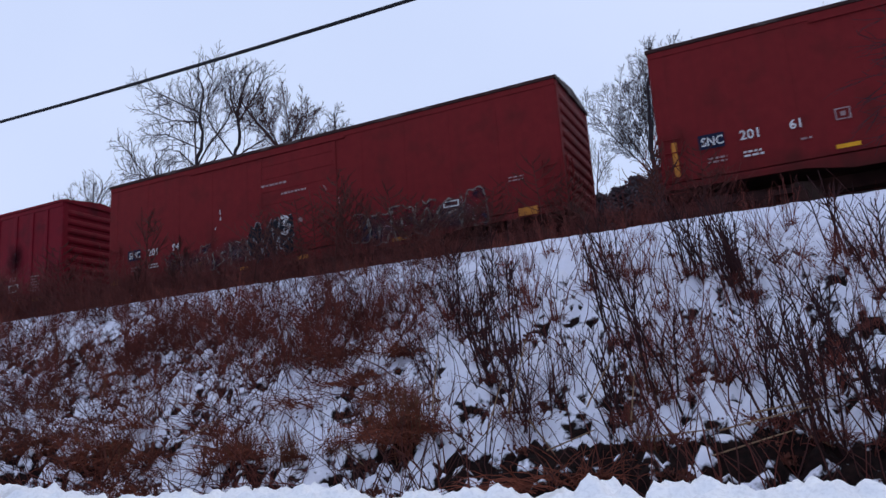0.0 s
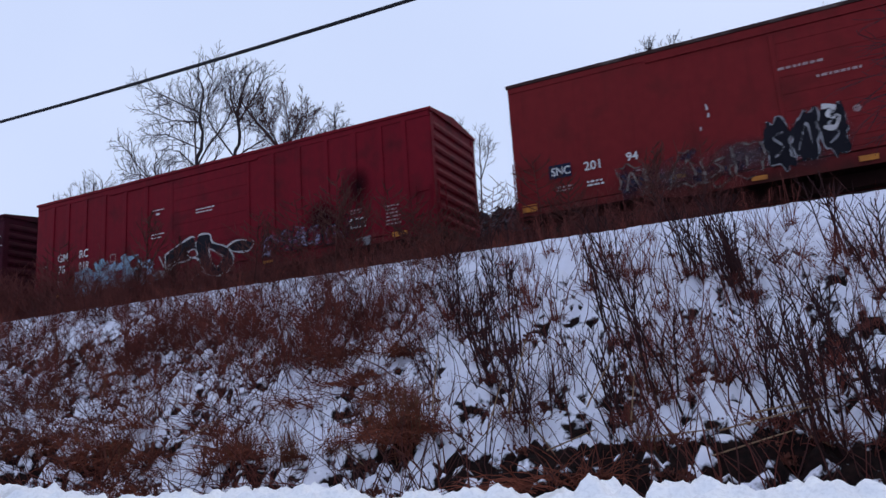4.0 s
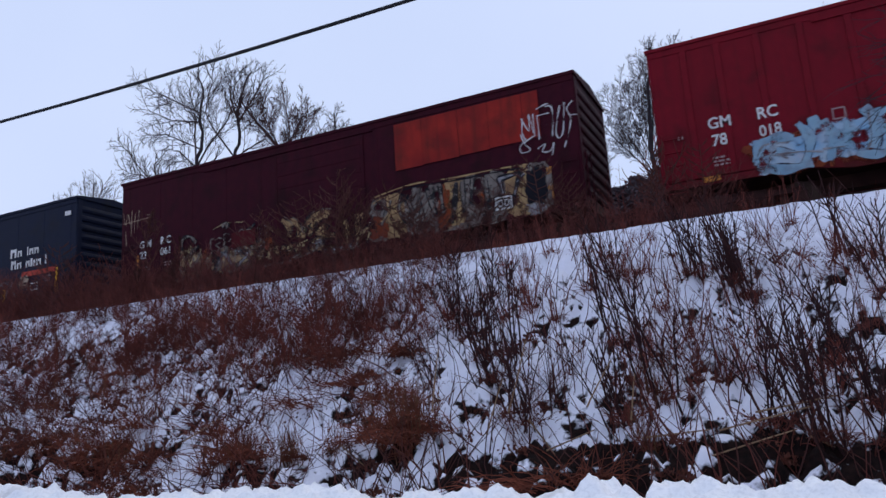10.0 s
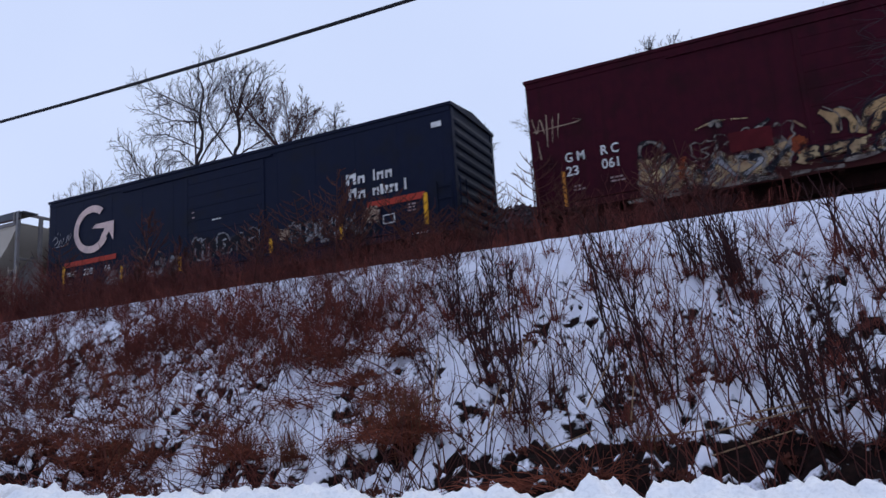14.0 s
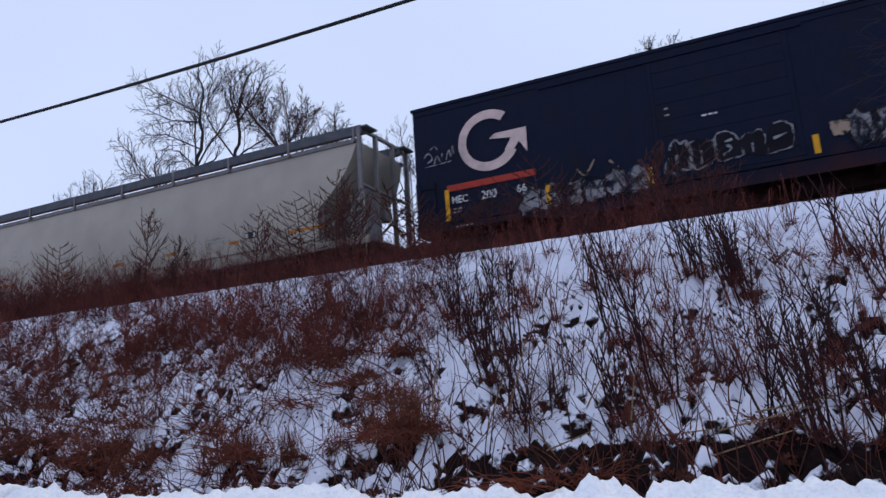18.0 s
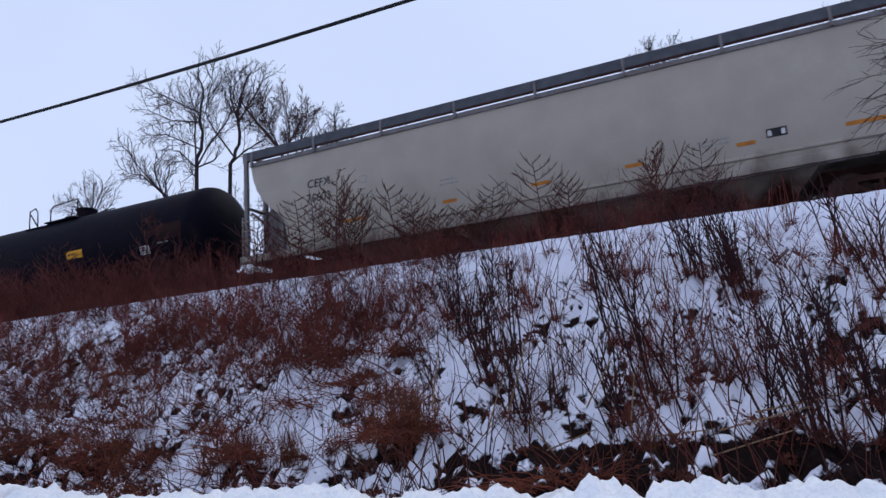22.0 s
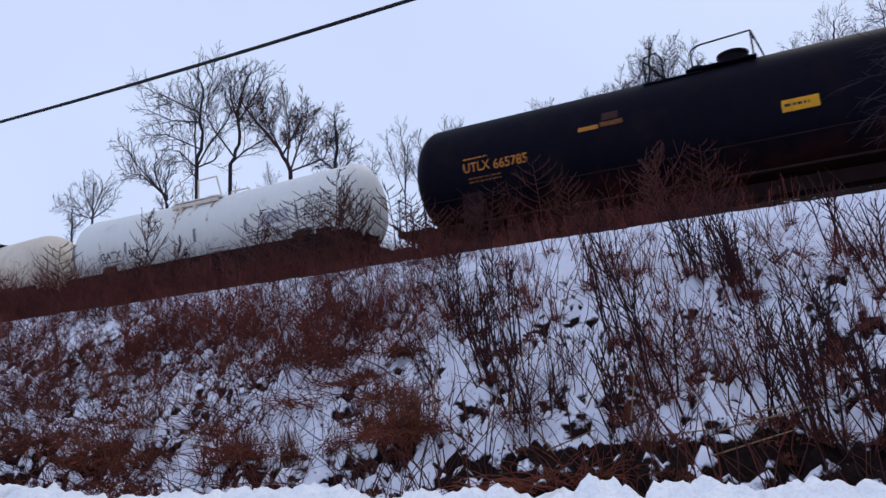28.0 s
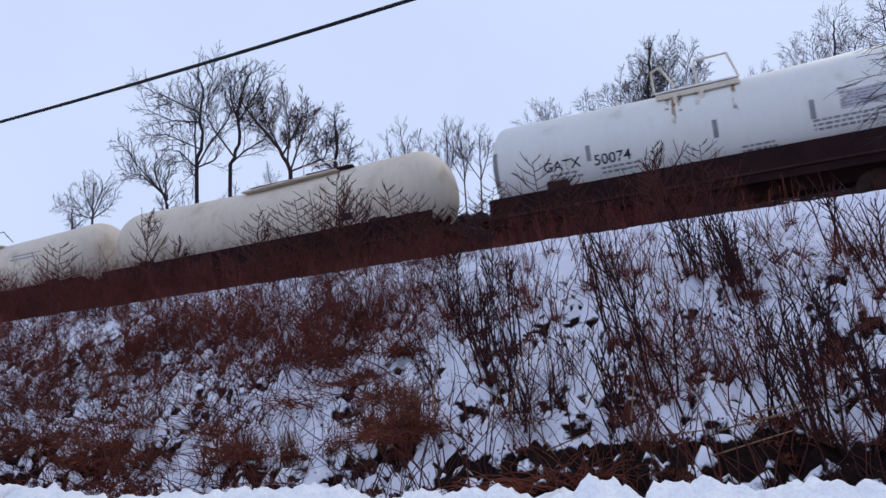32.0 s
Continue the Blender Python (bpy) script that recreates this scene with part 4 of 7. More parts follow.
    if not low_paint:
        bars("side_handrail", [((-h + 0.6, -1.44, 1.75), (h - 0.6, -1.44, 1.75))] + [((x, -1.44, 1.06), (x, -1.44, 1.75)) for x in np.linspace(-h + 0.6, h - 0.6, 5)], 0.016, sm, car)
    # top platform with hatch, valves and guard rails
    top = centre + radius
    pm = paint
    bm = rod(bmesh.new(), (dome_at, 0, top - 0.05), (dome_at, 0, top + dome), 0.34, 24)
    rod(bm, (dome_at, 0, top + dome), (dome_at, 0, top + dome + 0.06), 0.38, 24)
    part("manway", bm, pm, car)
    part("valve_housing", rod(bmesh.new(), (dome_at - 0.85, 0, top - 0.05), (dome_at - 0.85, 0, top + dome * 0.7), 0.2, 16), pm, car)
    for y in (-0.75, 0.75):
        block("top_platform", platform[0], platform[1], y - 0.2, y + 0.2, top - 0.2, top - 0.16, pm, car)
    if sag:
        for ob in car.children:
            if ob.name.split(".")[0] in ("tank", "manway", "valve_housing", "top_platform"):
                for me in [ob.data] + [kid.data for kid in ob.children]:
                    for v in me.vertices:
                        v.co.z -= sag * max(1 - abs(v.co.x) / h, 0)
    SAG[car] = (sag, h)
    trucks(car, h - 1.9, h + 0.25, 0.62)
    return car


# ---- the train, front to rear ----
car_z = boxcar("boxcar", "oxide red smooth-sided boxcar with white stencilled numbers", -2.42, 13.02, M["oxide_red"], "smooth", M["roof"], door=(-1.55, 1.2))
car_a = boxcar("boxcar", "oxide red smooth-sided boxcar with faded graffiti along the sill", -20.21, -4.75, M["oxide_red"], "smooth", M["roof"], door=(-1.55, 1.2))
car_b = boxcar("boxcar", "bright red ribbed boxcar with a soot stain and blue graffiti", -38.0, -22.52, M["bright_red"], "rib", M["bright_red"], door=(-1.5, 1.65))
car_c = boxcar("boxcar", "dark brown boxcar with orange panels and cream graffiti", -55.22, -39.85, M["brown"], "smooth", M["brown"], door=(-1.5, 1.6))
car_d = boxcar("boxcar", "dark navy boxcar with a large pale logo and silver graffiti", -72.9, -57.39, M["navy"], "smooth", M["navy"], door=(-1.5, 1.6))
car_e = hopper(-93.1, -74.5)
car_f = tank_car("tank_car", "black tank car with yellow lettering and a railed top platform", -110.35, -94.9, M["tank_black"], 1.5, 2.66, sill_mat=M["tank_low"], dome_at=0.85, platform=(-0.2, 1.4))
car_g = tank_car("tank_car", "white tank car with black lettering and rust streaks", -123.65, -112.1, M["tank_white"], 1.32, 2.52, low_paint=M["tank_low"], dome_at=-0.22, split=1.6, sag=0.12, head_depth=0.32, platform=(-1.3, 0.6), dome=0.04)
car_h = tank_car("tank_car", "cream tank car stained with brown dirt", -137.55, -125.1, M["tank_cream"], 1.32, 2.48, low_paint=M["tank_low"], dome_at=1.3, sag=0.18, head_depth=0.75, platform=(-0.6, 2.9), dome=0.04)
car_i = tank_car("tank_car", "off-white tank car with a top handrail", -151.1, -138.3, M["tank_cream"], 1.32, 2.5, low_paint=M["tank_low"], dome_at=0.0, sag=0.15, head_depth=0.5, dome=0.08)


# ---- markings, reflectors, graffiti and fittings of each car ----
BARE = {car: set(car.children) for car in (car_f, car_g, car_h, car_i)}

def red_boxcar_marks(car, number):
    patch("mark_background", -6.86, -6.3, 1.76, 2.1, M["patch_blue"], car)
    words(car, "SNC", -6.8, 1.83, 0.2, M["white_paint"], lambda z: SIDE - 0.004, wide=0.86)
    words(car, "201", -5.98, 1.82, 0.21, M["white_paint"], wide=1.0)
    words(car, number, -4.96, 1.85, 0.2, M["white_paint"], wide=1.0)
    small_print(car, -6.7, 1.5, 0.55, 2, M["faint_paint"], seed=3)
    small_print(car, -5.95, 1.5, 0.5, 2, M["white_paint"], seed=4)
    small_print(car, -4.78, 1.56, 0.25, 1, M["faint_paint"], seed=5)
    patch("reflector", -4.14, -3.68, 1.22, 1.31, M["yellow"], car)
    small_print(car, -1.45, 3.22, 1.0, 1, M["faint_paint"], 0.06, seed=6)
    small_print(car, -0.73, 2.88, 1.1, 1, M["faint_paint"], 0.06, seed=7)


red_boxcar_marks(car_z, "61")
patch("reflector", -7.45, -7.34, 1.24, 2.06, M["ochre"], car_z)
frame_mark(car_z, -4.06, -3.76, 1.84, 2.1, M["faint_paint"])
patch("stencil_dot", -3.96, -3.86, 1.92, 2.02, M["faint_paint"], car_z)
block("roof_hatch_rail", 1.0, 1.6, -1.52, -1.46, 4.46, 4.5, M["roof"], car_z)

red_boxcar_marks(car_a, "94")
for x0, x1, z0, z1 in ((-5.4, -2.9, 0.8, 1.75), (-3.6, -1.2, 0.85, 2.0), (-2.1, 0.0, 0.8, 2.2), (1.3, 3.8, 0.8, 1.8), (3.2, 6.0, 0.85, 1.9)):
    patch("paint_smear", x0, x1, z0, z1, M["paint_smear"], car_a, lift=0.0005 + 0.0001 * (x0 + 6))
patch("reflector", 6.5, 7.0, 0.98, 1.18, M["ochre"], car_a)
for x0, x1, z0, z1 in ((-7.62, -7.22, 1.04, 1.22), (-0.22, 0.14, 0.86, 0.98), (-2.32, -2.0, 0.84, 0.94), (2.9, 3.46, 0.9, 1.0)):
    patch("reflector", x0, x1, z0, z1, M["ochre"], car_a)
graffiti(car_a, -5.2, -2.0, 0.86, 1.8, M["tag_faded"], M["tag_ash"], 5, 3, 0.12, 0.055)
graffiti(car_a, -1.95, -0.3, 0.96, 2.25, M["tag_dark"], M["tag_silver"], 3, 4, 0, 0.05)
strokes("graffiti_line", [[(-0.74, 2.2), (-0.5, 2.16), (-0.66, 1.98), (-0.46, 1.9), (-0.56, 1.7), (-0.76, 1.74)]], 0.13, M["tag_white"], car_a, y=SIDE - 0.02)
graffiti(car_a, 1.5, 5.7, 0.88, 1.85, M["tag_faded"], M["tag_ash"], 6, 8, 0.1, 0.06)
decal("graffiti_fill", blob(1.6, 2.6, 1.2, 1.8, 341, jag=0.35), M["tag_faded"], car_a, lift=0.003)
decal("graffiti_fill", blob(3.6, 4.6, 1.1, 1.75, 342, jag=0.35), M["tag_faded"], car_a, lift=0.003)
decal("stencil_roundel", [(-0.08 + 0.08 * math.cos(i * math.pi / 8), 2.02 + 0.08 * math.sin(i * math.pi / 8)) for i in range(16)], M["faint_paint"], car_a)
frame_mark(car_a, 4.46, 4.9, 1.55, 1.72, M["white_paint"])
strokes("paint_drip", [[(-3.04, 2.82), (-3.02, 2.68)], [(-3.0, 2.6), (-3.02, 2.5)], [(-3.2, 2.3), (-3.22, 2.22)]], 0.05, M["tag_white"], car_a)
strokes("scratch", [[(0.75, 2.9), (0.86, 2.72)], [(1.25, 2.45), (1.27, 2.25)]], 0.03, M["faint_paint"], car_a)
small_print(car_a, 6.3, 2.0, 0.5, 2, M["faint_paint"], 0.03, seed=12)

words(car_b, "GM", -6.62, 2.21, 0.26, M["white_paint"], wide=0.9)
words(car_b, "RC", -5.58, 2.22, 0.26, M["white_paint"], wide=0.9)
words(car_b, "78", -6.58, 1.8, 0.26, M["white_paint"], wide=0.9)
words(car_b, "018", -5.58, 1.81, 0.25, M["white_paint"], wide=0.85)
small_print(car_b, -6.6, 1.5, 0.4, 3, M["faint_paint"], seed=21)
patch("stencil_bar", -7.3, -7.18, 2.1, 2.17, M["faint_paint"], car_b)
small_print(car_b, -2.26, 3.25, 0.5, 1, M["white_paint"], 0.036, seed=22)
small_print(car_b, -2.1, 3.1, 0.18, 1, M["white_paint"], 0.07, seed=23)
small_print(car_b, -2.3, 2.46, 0.62, 2, M["white_paint"], 0.036, 0.11, seed=24)
small_print(car_b, -0.44, 2.98, 0.95, 2, M["white_paint"], 0.036, 0.1, seed=25)
frame_mark(car_b, 5.14, 5.64, 1.46, 1.74, M["white_paint"], t=0.035)
frame_mark(car_b, 5.2, 5.38, 1.5, 1.7, M["black_paint"], t=0.06)
frame_mark(car_b, 5.42, 5.58, 1.5, 1.7, M["black_paint"], t=0.06)
small_print(car_b, 5.16, 1.95, 0.42, 2, M["faint_paint"], seed=26)
small_print(car_b, 6.28, 1.88, 0.45, 6, M["faint_paint"], 0.045, 0.1, seed=27)
patch("reflector", 6.44, 6.9, 1.02, 1.16, M["ochre"], car_b)
patch("reflector", -6.85, -6.5, 1.0, 1.12, M["ochre"], car_b)
patch("reflector", 2.1, 2.5, 0.92, 1.0, M["ochre"], car_b)
decal("graffiti_shadow", blob(-5.9, -4.3, 0.86, 1.85, 54, jag=0.3), M["tag_orange"], car_b, lift=0.001)
decal("graffiti_shadow", blob(-4.5, -2.6, 0.84, 1.6, 55, jag=0.3), M["tag_orange"], car_b, lift=0.002)
for x0, x1, z0, z1, k in ((-5.85, -4.5, 0.95, 1.78, 71), (-4.7, -3.3, 1.0, 1.9, 72), (-3.6, -2.1, 0.9, 1.8, 73)):
    decal("graffiti_fill", blob(x0, x1, z0, z1, k, jag=0.25), M["tag_blue"], car_b, lift=0.0026 + 0.0002 * (k - 71))
piece(car_b, [[(-5.75, 1.25), (-5.6, 1.62), (-5.28, 1.74), (-4.92, 1.64)], [(-5.73, 1.12), (-5.17, 0.97), (-4.64, 1.01)], [(-4.81, 1.95), (-4.61, 1.55), (-4.78, 1.01)], [(-4.51, 2.03), (-4.44, 1.71)]], 0.24, M["tag_sky"], M["tag_faded"], 0.035, 0.004, "pale blue sprayed letters")
piece(car_b, [[(-4.27, 1.68), (-3.98, 1.51), (-3.74, 1.57)], [(-4.24, 1.36), (-3.85, 1.27)], [(-3.53, 2.02), (-3.38, 1.64), (-3.48, 1.1)], [(-3.34, 1.83), (-2.93, 1.87), (-2.75, 1.59)]], 0.24, M["tag_sky"], M["tag_faded"], 0.035, 0.006, "pale blue sprayed letters")
piece(car_b, [[(-3.28, 1.48), (-2.87, 1.48), (-2.7, 1.29)], [(-2.71, 1.23), (-2.59, 0.89)], [(-3.8, 1.04), (-3.35, 0.95), (-3.09, 1.14)], [(-2.34, 1.23), (-2.14, 1.12)], [(-2.33, 1.0), (-2.01, 0.98)]], 0.2, M["tag_sky"], M["tag_faded"], 0.035, 0.008, "pale blue sprayed letters")
piece(car_b, [[(-4.3, 1.92), (-4.2, 1.45), (-4.32, 1.0)], [(-3.88, 1.8), (-3.92, 1.2)], [(-3.2, 1.68), (-3.08, 1.2), (-2.82, 0.98)], [(-5.3, 1.42), (-4.95, 1.3)]], 0.17, M["tag_sky"], M["tag_faded"], 0.035, 0.003, "pale blue sprayed letters")
strokes("graffiti_line", [[(-5.71, 1.3), (-5.53, 1.59), (-5.03, 1.55)], [(-5.39, 1.33), (-4.81, 1.3), (-4.41, 1.21)], [(-3.46, 1.95), (-3.49, 1.3), (-3.62, 1.1)], [(-4.41, 1.27), (-3.93, 1.24)], [(-5.5, 1.05), (-5.4, 1.4), (-5.1, 1.2)]], 0.05, M["tag_silver"], car_b, y=SIDE - 0.018)
frame_mark(car_b, -4.12, -3.86, 1.86, 2.12, M["faint_paint"])
graffiti(car_b, -2.4, -1.6, 1.0, 1.3, M["tag_silver"], None, 2, 14)
DARK_OUTLINE = [(-1.7, 1.73), (-1.24, 1.94), (-0.56, 2.16), (-0.45, 1.92), (-0.32, 2.16), (0.11, 2.13), (0.23, 1.86), (0.72, 1.66), (0.94, 1.45), (1.05, 1.15), (0.72, 0.84), (0.15, 0.82), (-0.14, 1.07), (-0.42, 1.46), (-0.9, 1.42), (-1.25, 1.4), (-1.62, 1.23)]
WING_OUTLINE = [(0.78, 1.64), (1.18, 1.77), (1.77, 1.64), (1.58, 1.39), (1.0, 1.46)]
for outline in (DARK_OUTLINE, WING_OUTLINE):
    decal("graffiti_fill", outline, M["tag_dark"], car_b, lift=0.006 if outline is DARK_OUTLINE else 0.007, label="black sprayed letters outlined in white")
    strokes("graffiti_line", [outline + outline[:1]], 0.07, M["tag_white"], car_b, y=SIDE - 0.012)
for hole in ([(-0.83, 1.66), (-0.51, 1.76), (-0.37, 1.56), (-0.62, 1.5)], [(0.08, 1.69), (0.44, 1.5), (0.63, 1.31), (0.38, 1.07), (0.16, 1.34)]):
    decal("graffiti_counter", hole, M["bright_red"], car_b, lift=0.009)
    strokes("graffiti_line", [hole + hole[:1]], 0.055, M["tag_white"], car_b, y=SIDE - 0.015)
strokes("graffiti_line", [[(-1.95, 1.74), (-1.62, 1.21), (-1.53, 1.38), (-1.09, 1.52)], [(-0.65, 0.79), (-0.15, 0.99), (0.08, 0.82)], [(-0.45, 1.95), (-0.4, 1.7)]], 0.06, M["tag_white"], car_b, y=SIDE - 0.014)
graffiti(car_b, 2.1, 4.75, 1.1, 1.95, M["tag_violet"], M["tag_dark"], 5, 15, -0.15, 0.05)
graffiti(car_b, 4.75, 5.1, 1.2, 2.0, M["tag_violet"], M["tag_dark"], 1, 16, 0, 0.04)
graffiti(car_b, 5.35, 5.8, 0.9, 1.25, M["tag_silver"], None, 1, 17)
patch("soot_stain", 4.75, 6.1, 1.85, 3.35, M["soot"], car_b, lift=0.002)
patch("soot_stain", 3.4, 5.1, 1.2, 2.75, M["soot"], car_b, lift=0.001)

words(car_c, "G M", -6.86, 2.11, 0.23, M["white_paint"], wide=0.85)
words(car_c, "R C", -5.98, 2.13, 0.23, M["white_paint"], wide=0.85)
words(car_c, "23", -6.86, 1.76, 0.23, M["white_paint"], wide=1.0)
words(car_c, "061", -5.98, 1.78, 0.23, M["white_paint"], wide=0.95)
small_print(car_c, -6.7, 1.45, 0.3, 2, M["faint_paint"], seed=31)
small_print(car_c, -5.8, 1.5, 0.4, 2, M["faint_paint"], seed=32)
patch("reflector", -6.98, -6.9, 1.0, 1.9, M["ochre"], car_c)
for k, (x0, x1) in enumerate(((2.6, 3.43), (3.44, 4.5), (4.51, 5.36), (5.37, 6.3), (6.31, 6.75))):
    patch("orange_panel", x0, x1, 2.84 + 0.02 * k, 4.16, M["orange"], car_c, label="faded orange door panel")
piece(car_c, [[(-5.07, 1.76), (-5.03, 2.13), (-4.74, 2.18), (-4.49, 1.94)], [(-4.98, 1.5), (-4.63, 1.68), (-4.38, 1.83)], [(-5.09, 1.19), (-4.61, 1.19), (-4.32, 1.62)], [(-4.09, 0.89), (-3.86, 1.25), (-3.63, 1.24)]], 0.1, M["tag_ash"], M["tag_dark"], 0.03, 0.006, "weathered grey sprayed letters")
decal("graffiti_shadow", blob(-5.15, -4.3, 0.95, 1.9, 56, jag=0.3), M["tag_cream"], car_c, lift=0.001)
decal("graffiti_shadow", blob(-4.0, -2.0, 0.85, 1.55, 57, jag=0.4), M["tag_cream"], car_c, lift=0.002)
piece(car_c, [[(-3.79, 0.84), (-3.44, 1.21)], [(-3.32, 1.58), (-3.15, 1.15), (-3.04, 0.86)], [(-3.04, 1.44), (-2.67, 1.45), (-2.42, 1.09)], [(-3.48, 0.88), (-3.08, 1.14)], [(-2.94, 1.03), (-2.59, 0.89), (-2.24, 0.88)], [(-2.53, 1.97), (-2.21, 2.18)], [(-2.5, 1.65), (-2.0, 1.62)], [(-3.47, 2.29), (-3.3, 2.38), (-3.25, 2.2)]], 0.11, M["tag_ash"], M["tag_dark"], 0.03, 0.006, "weathered grey sprayed letters")
strokes("graffiti_line", [[(-4.1, 2.14), (-3.38, 2.36), (-2.64, 2.29)], [(-1.75, 2.02), (-1.4, 1.68)]], 0.05, M["tag_cream"], car_c, y=SIDE - 0.012)
for x0, x1, z0, z1, k in ((-4.26, -4.02, 1.1, 1.7, 58), (-1.94, -1.55, 1.28, 1.7, 59), (1.15, 1.5, 1.1, 1.5, 60)):
    decal("graffiti_fill", blob(x0, x1, z0, z1, k, jag=0.3), M["tag_orange"], car_c, lift=0.008)
graffiti(car_c, -5.15, -1.9, 0.86, 1.6, M["tag_cream"], M["tag_ash"], 6, 341, 0.1, 0.05)
patch("repainted_panel", -3.1, -2.2, 1.56, 2.02, M["dull_red"], car_c, lift=0.016)
piece(car_c, [[(-3.8, 0.9), (-3.45, 1.5)], [(-3.4, 1.5), (-3.0, 0.95)], [(-2.95, 1.45), (-2.5, 1.3), (-2.9, 1.0)], [(-2.4, 1.0), (-1.9, 1.5)]], 0.13, M["tag_silver"], M["tag_dark"], 0.03, 0.014, "silver sprayed strokes")
graffiti(car_c, -3.9, -1.8, 1.3, 2.1, None, M["tag_ash"], 4, 343, 0.05, 0.045)
graffiti(car_c, -1.8, 1.7, 0.95, 1.4, M["tag_cream"], M["tag_dark"], 7, 342, 0.15, 0.05)
piece(car_c, [[(-1.23, 2.11), (-0.99, 1.87), (-1.0, 1.57)], [(-0.97, 2.05), (-0.69, 1.88), (-0.61, 1.52)], [(-0.52, 1.46), (-0.32, 1.91), (0.03, 2.09), (0.41, 2.04)], [(-0.31, 1.49), (-0.02, 1.91), (0.34, 1.98)]], 0.2, M["tag_ochre"], M["tag_dark"], 0.04, 0.006, "ochre sprayed letters edged in black")
piece(car_c, [[(-0.05, 1.51), (0.4, 1.74)], [(0.04, 1.46), (0.62, 1.35)], [(0.67, 1.68), (0.94, 1.62), (0.98, 1.29)], [(1.31, 1.86), (1.31, 1.5), (1.21, 1.24)], [(1.43, 1.83), (1.58, 1.66)]], 0.2, M["tag_ochre"], M["tag_dark"], 0.04, 0.008, "ochre sprayed letters edged in black")
strokes("graffiti_line", [[(-1.15, 2.2), (-0.88, 1.95), (-0.88, 1.6)], [(-0.85, 2.12), (-0.6, 1.95), (-0.5, 1.6)], [(-0.62, 1.5), (-0.42, 1.98), (0.0, 2.2), (0.5, 2.14)]], 0.035, M["tag_ash"], car_c, y=SIDE - 0.02)
strokes("graffiti_line", [[(-0.2, 1.5), (0.05, 1.8), (0.3, 1.88)], [(0.1, 1.56), (0.35, 1.68)], [(0.72, 1.6), (0.88, 1.54)], [(-0.95, 1.8), (-0.95, 1.6)], [(1.3, 1.8), (1.3, 1.55)]], 0.045, M["tag_dark"], car_c, y=SIDE - 0.021)
strokes("graffiti_line", [[(0.2, 0.95), (0.9, 1.0), (1.6, 1.1)], [(-0.4, 1.1), (0.1, 1.28), (0.6, 1.2)]], 0.14, M["tag_silver"], car_c, y=SIDE - 0.016)
strokes("graffiti_line", [[(-5.45, 0.85), (-3.79, 0.84), (-2.03, 0.86), (-0.94, 0.84)], [(-0.92, 0.95), (-0.26, 1.0), (0.09, 1.19), (0.65, 1.14)], [(0.17, 0.88), (0.98, 0.93), (1.63, 1.04)]], 0.11, M["tag_ash"], car_c, y=SIDE - 0.013)
for k in range(9):
    decal("graffiti_panel", blob(1.6 + 0.58 * k, 2.3 + 0.58 * k, 0.9 + 0.02 * (k % 3), 2.2 + 0.07 * min(k, 2), 300 + k, jag=0.1), M["tag_ochre"] if k % 3 == 1 else M["tag_ash"], car_c, lift=0.001 + 0.0004 * k, label="weathered cream sprayed panel")
for x0, x1, z0, z1, k in ((3.75, 4.2, 0.95, 2.15, 61), (4.85, 5.2, 1.4, 1.85, 62), (1.62, 2.3, 1.02, 1.67, 63)):
    decal("graffiti_fill", blob(x0, x1, z0, z1, k, jag=0.25), M["tag_orange"], car_c, lift=0.007)
decal("graffiti_fill", blob(6.2, 6.8, 1.2, 2.16, 64, jag=0.2), M["tag_dark"], car_c, lift=0.007)
decal("graffiti_fill", blob(3.95, 5.6, 0.9, 1.06, 65, jag=0.4), M["tag_ash"], car_c, lift=0.008)
decal("graffiti_fill", blob(6.2, 6.7, 0.95, 1.25, 66, jag=0.4), M["tag_silver"], car_c, lift=0.0085)
piece(car_c, [[(2.39, 2.05), (2.21, 1.65), (2.06, 1.41)], [(2.76, 2.16), (2.64, 1.74), (2.88, 1.35)], [(2.85, 2.09), (3.15, 1.39)], [(3.22, 2.15), (3.32, 1.36)], [(3.49, 2.19), (3.72, 1.37)], [(3.62, 2.18), (3.67, 1.81)], [(3.88, 2.19), (3.94, 1.42)]], 0.1, M["tag_ash"], M["tag_dark"], 0.04, 0.010, "weathered grey sprayed letters")
piece(car_c, [[(4.36, 2.18), (4.23, 1.36), (4.13, 1.13)], [(4.53, 2.19), (4.52, 1.31)], [(4.82, 2.21), (4.71, 1.44)], [(5.19, 2.1), (5.19, 1.35)]], 0.1, M["tag_ash"], M["tag_dark"], 0.035, 0.010, "weathered grey sprayed letters")
piece(car_c, [[(5.55, 2.07), (5.62, 1.6), (5.52, 1.41), (5.84, 1.39), (6.05, 1.92), (6.23, 2.05)], [(5.51, 2.03), (6.15, 2.1)]], 0.07, M["tag_silver"], M["tag_dark"], 0.06, 0.010)
strokes("graffiti_line", [[(1.74, 2.18), (2.41, 2.3), (3.23, 2.37), (4.37, 2.31), (5.37, 2.31), (6.33, 2.27)], [(1.82, 2.03), (2.21, 2.16), (2.31, 1.72), (2.06, 1.5)]], 0.05, M["tag_ochre"], car_c, y=SIDE - 0.017)
strokes("graffiti_line", [[(2.41, 2.22), (3.23, 2.29), (4.37, 2.23), (5.37, 2.23), (6.2, 2.2)], [(6.3, 1.95), (6.7, 1.9)], [(6.3, 1.8), (6.7, 1.76)], [(6.4, 1.6), (6.35, 1.3)], [(6.55, 1.55), (6.6, 1.35), (6.72, 1.4)]], 0.045, M["tag_dark"], car_c, y=SIDE - 0.018)
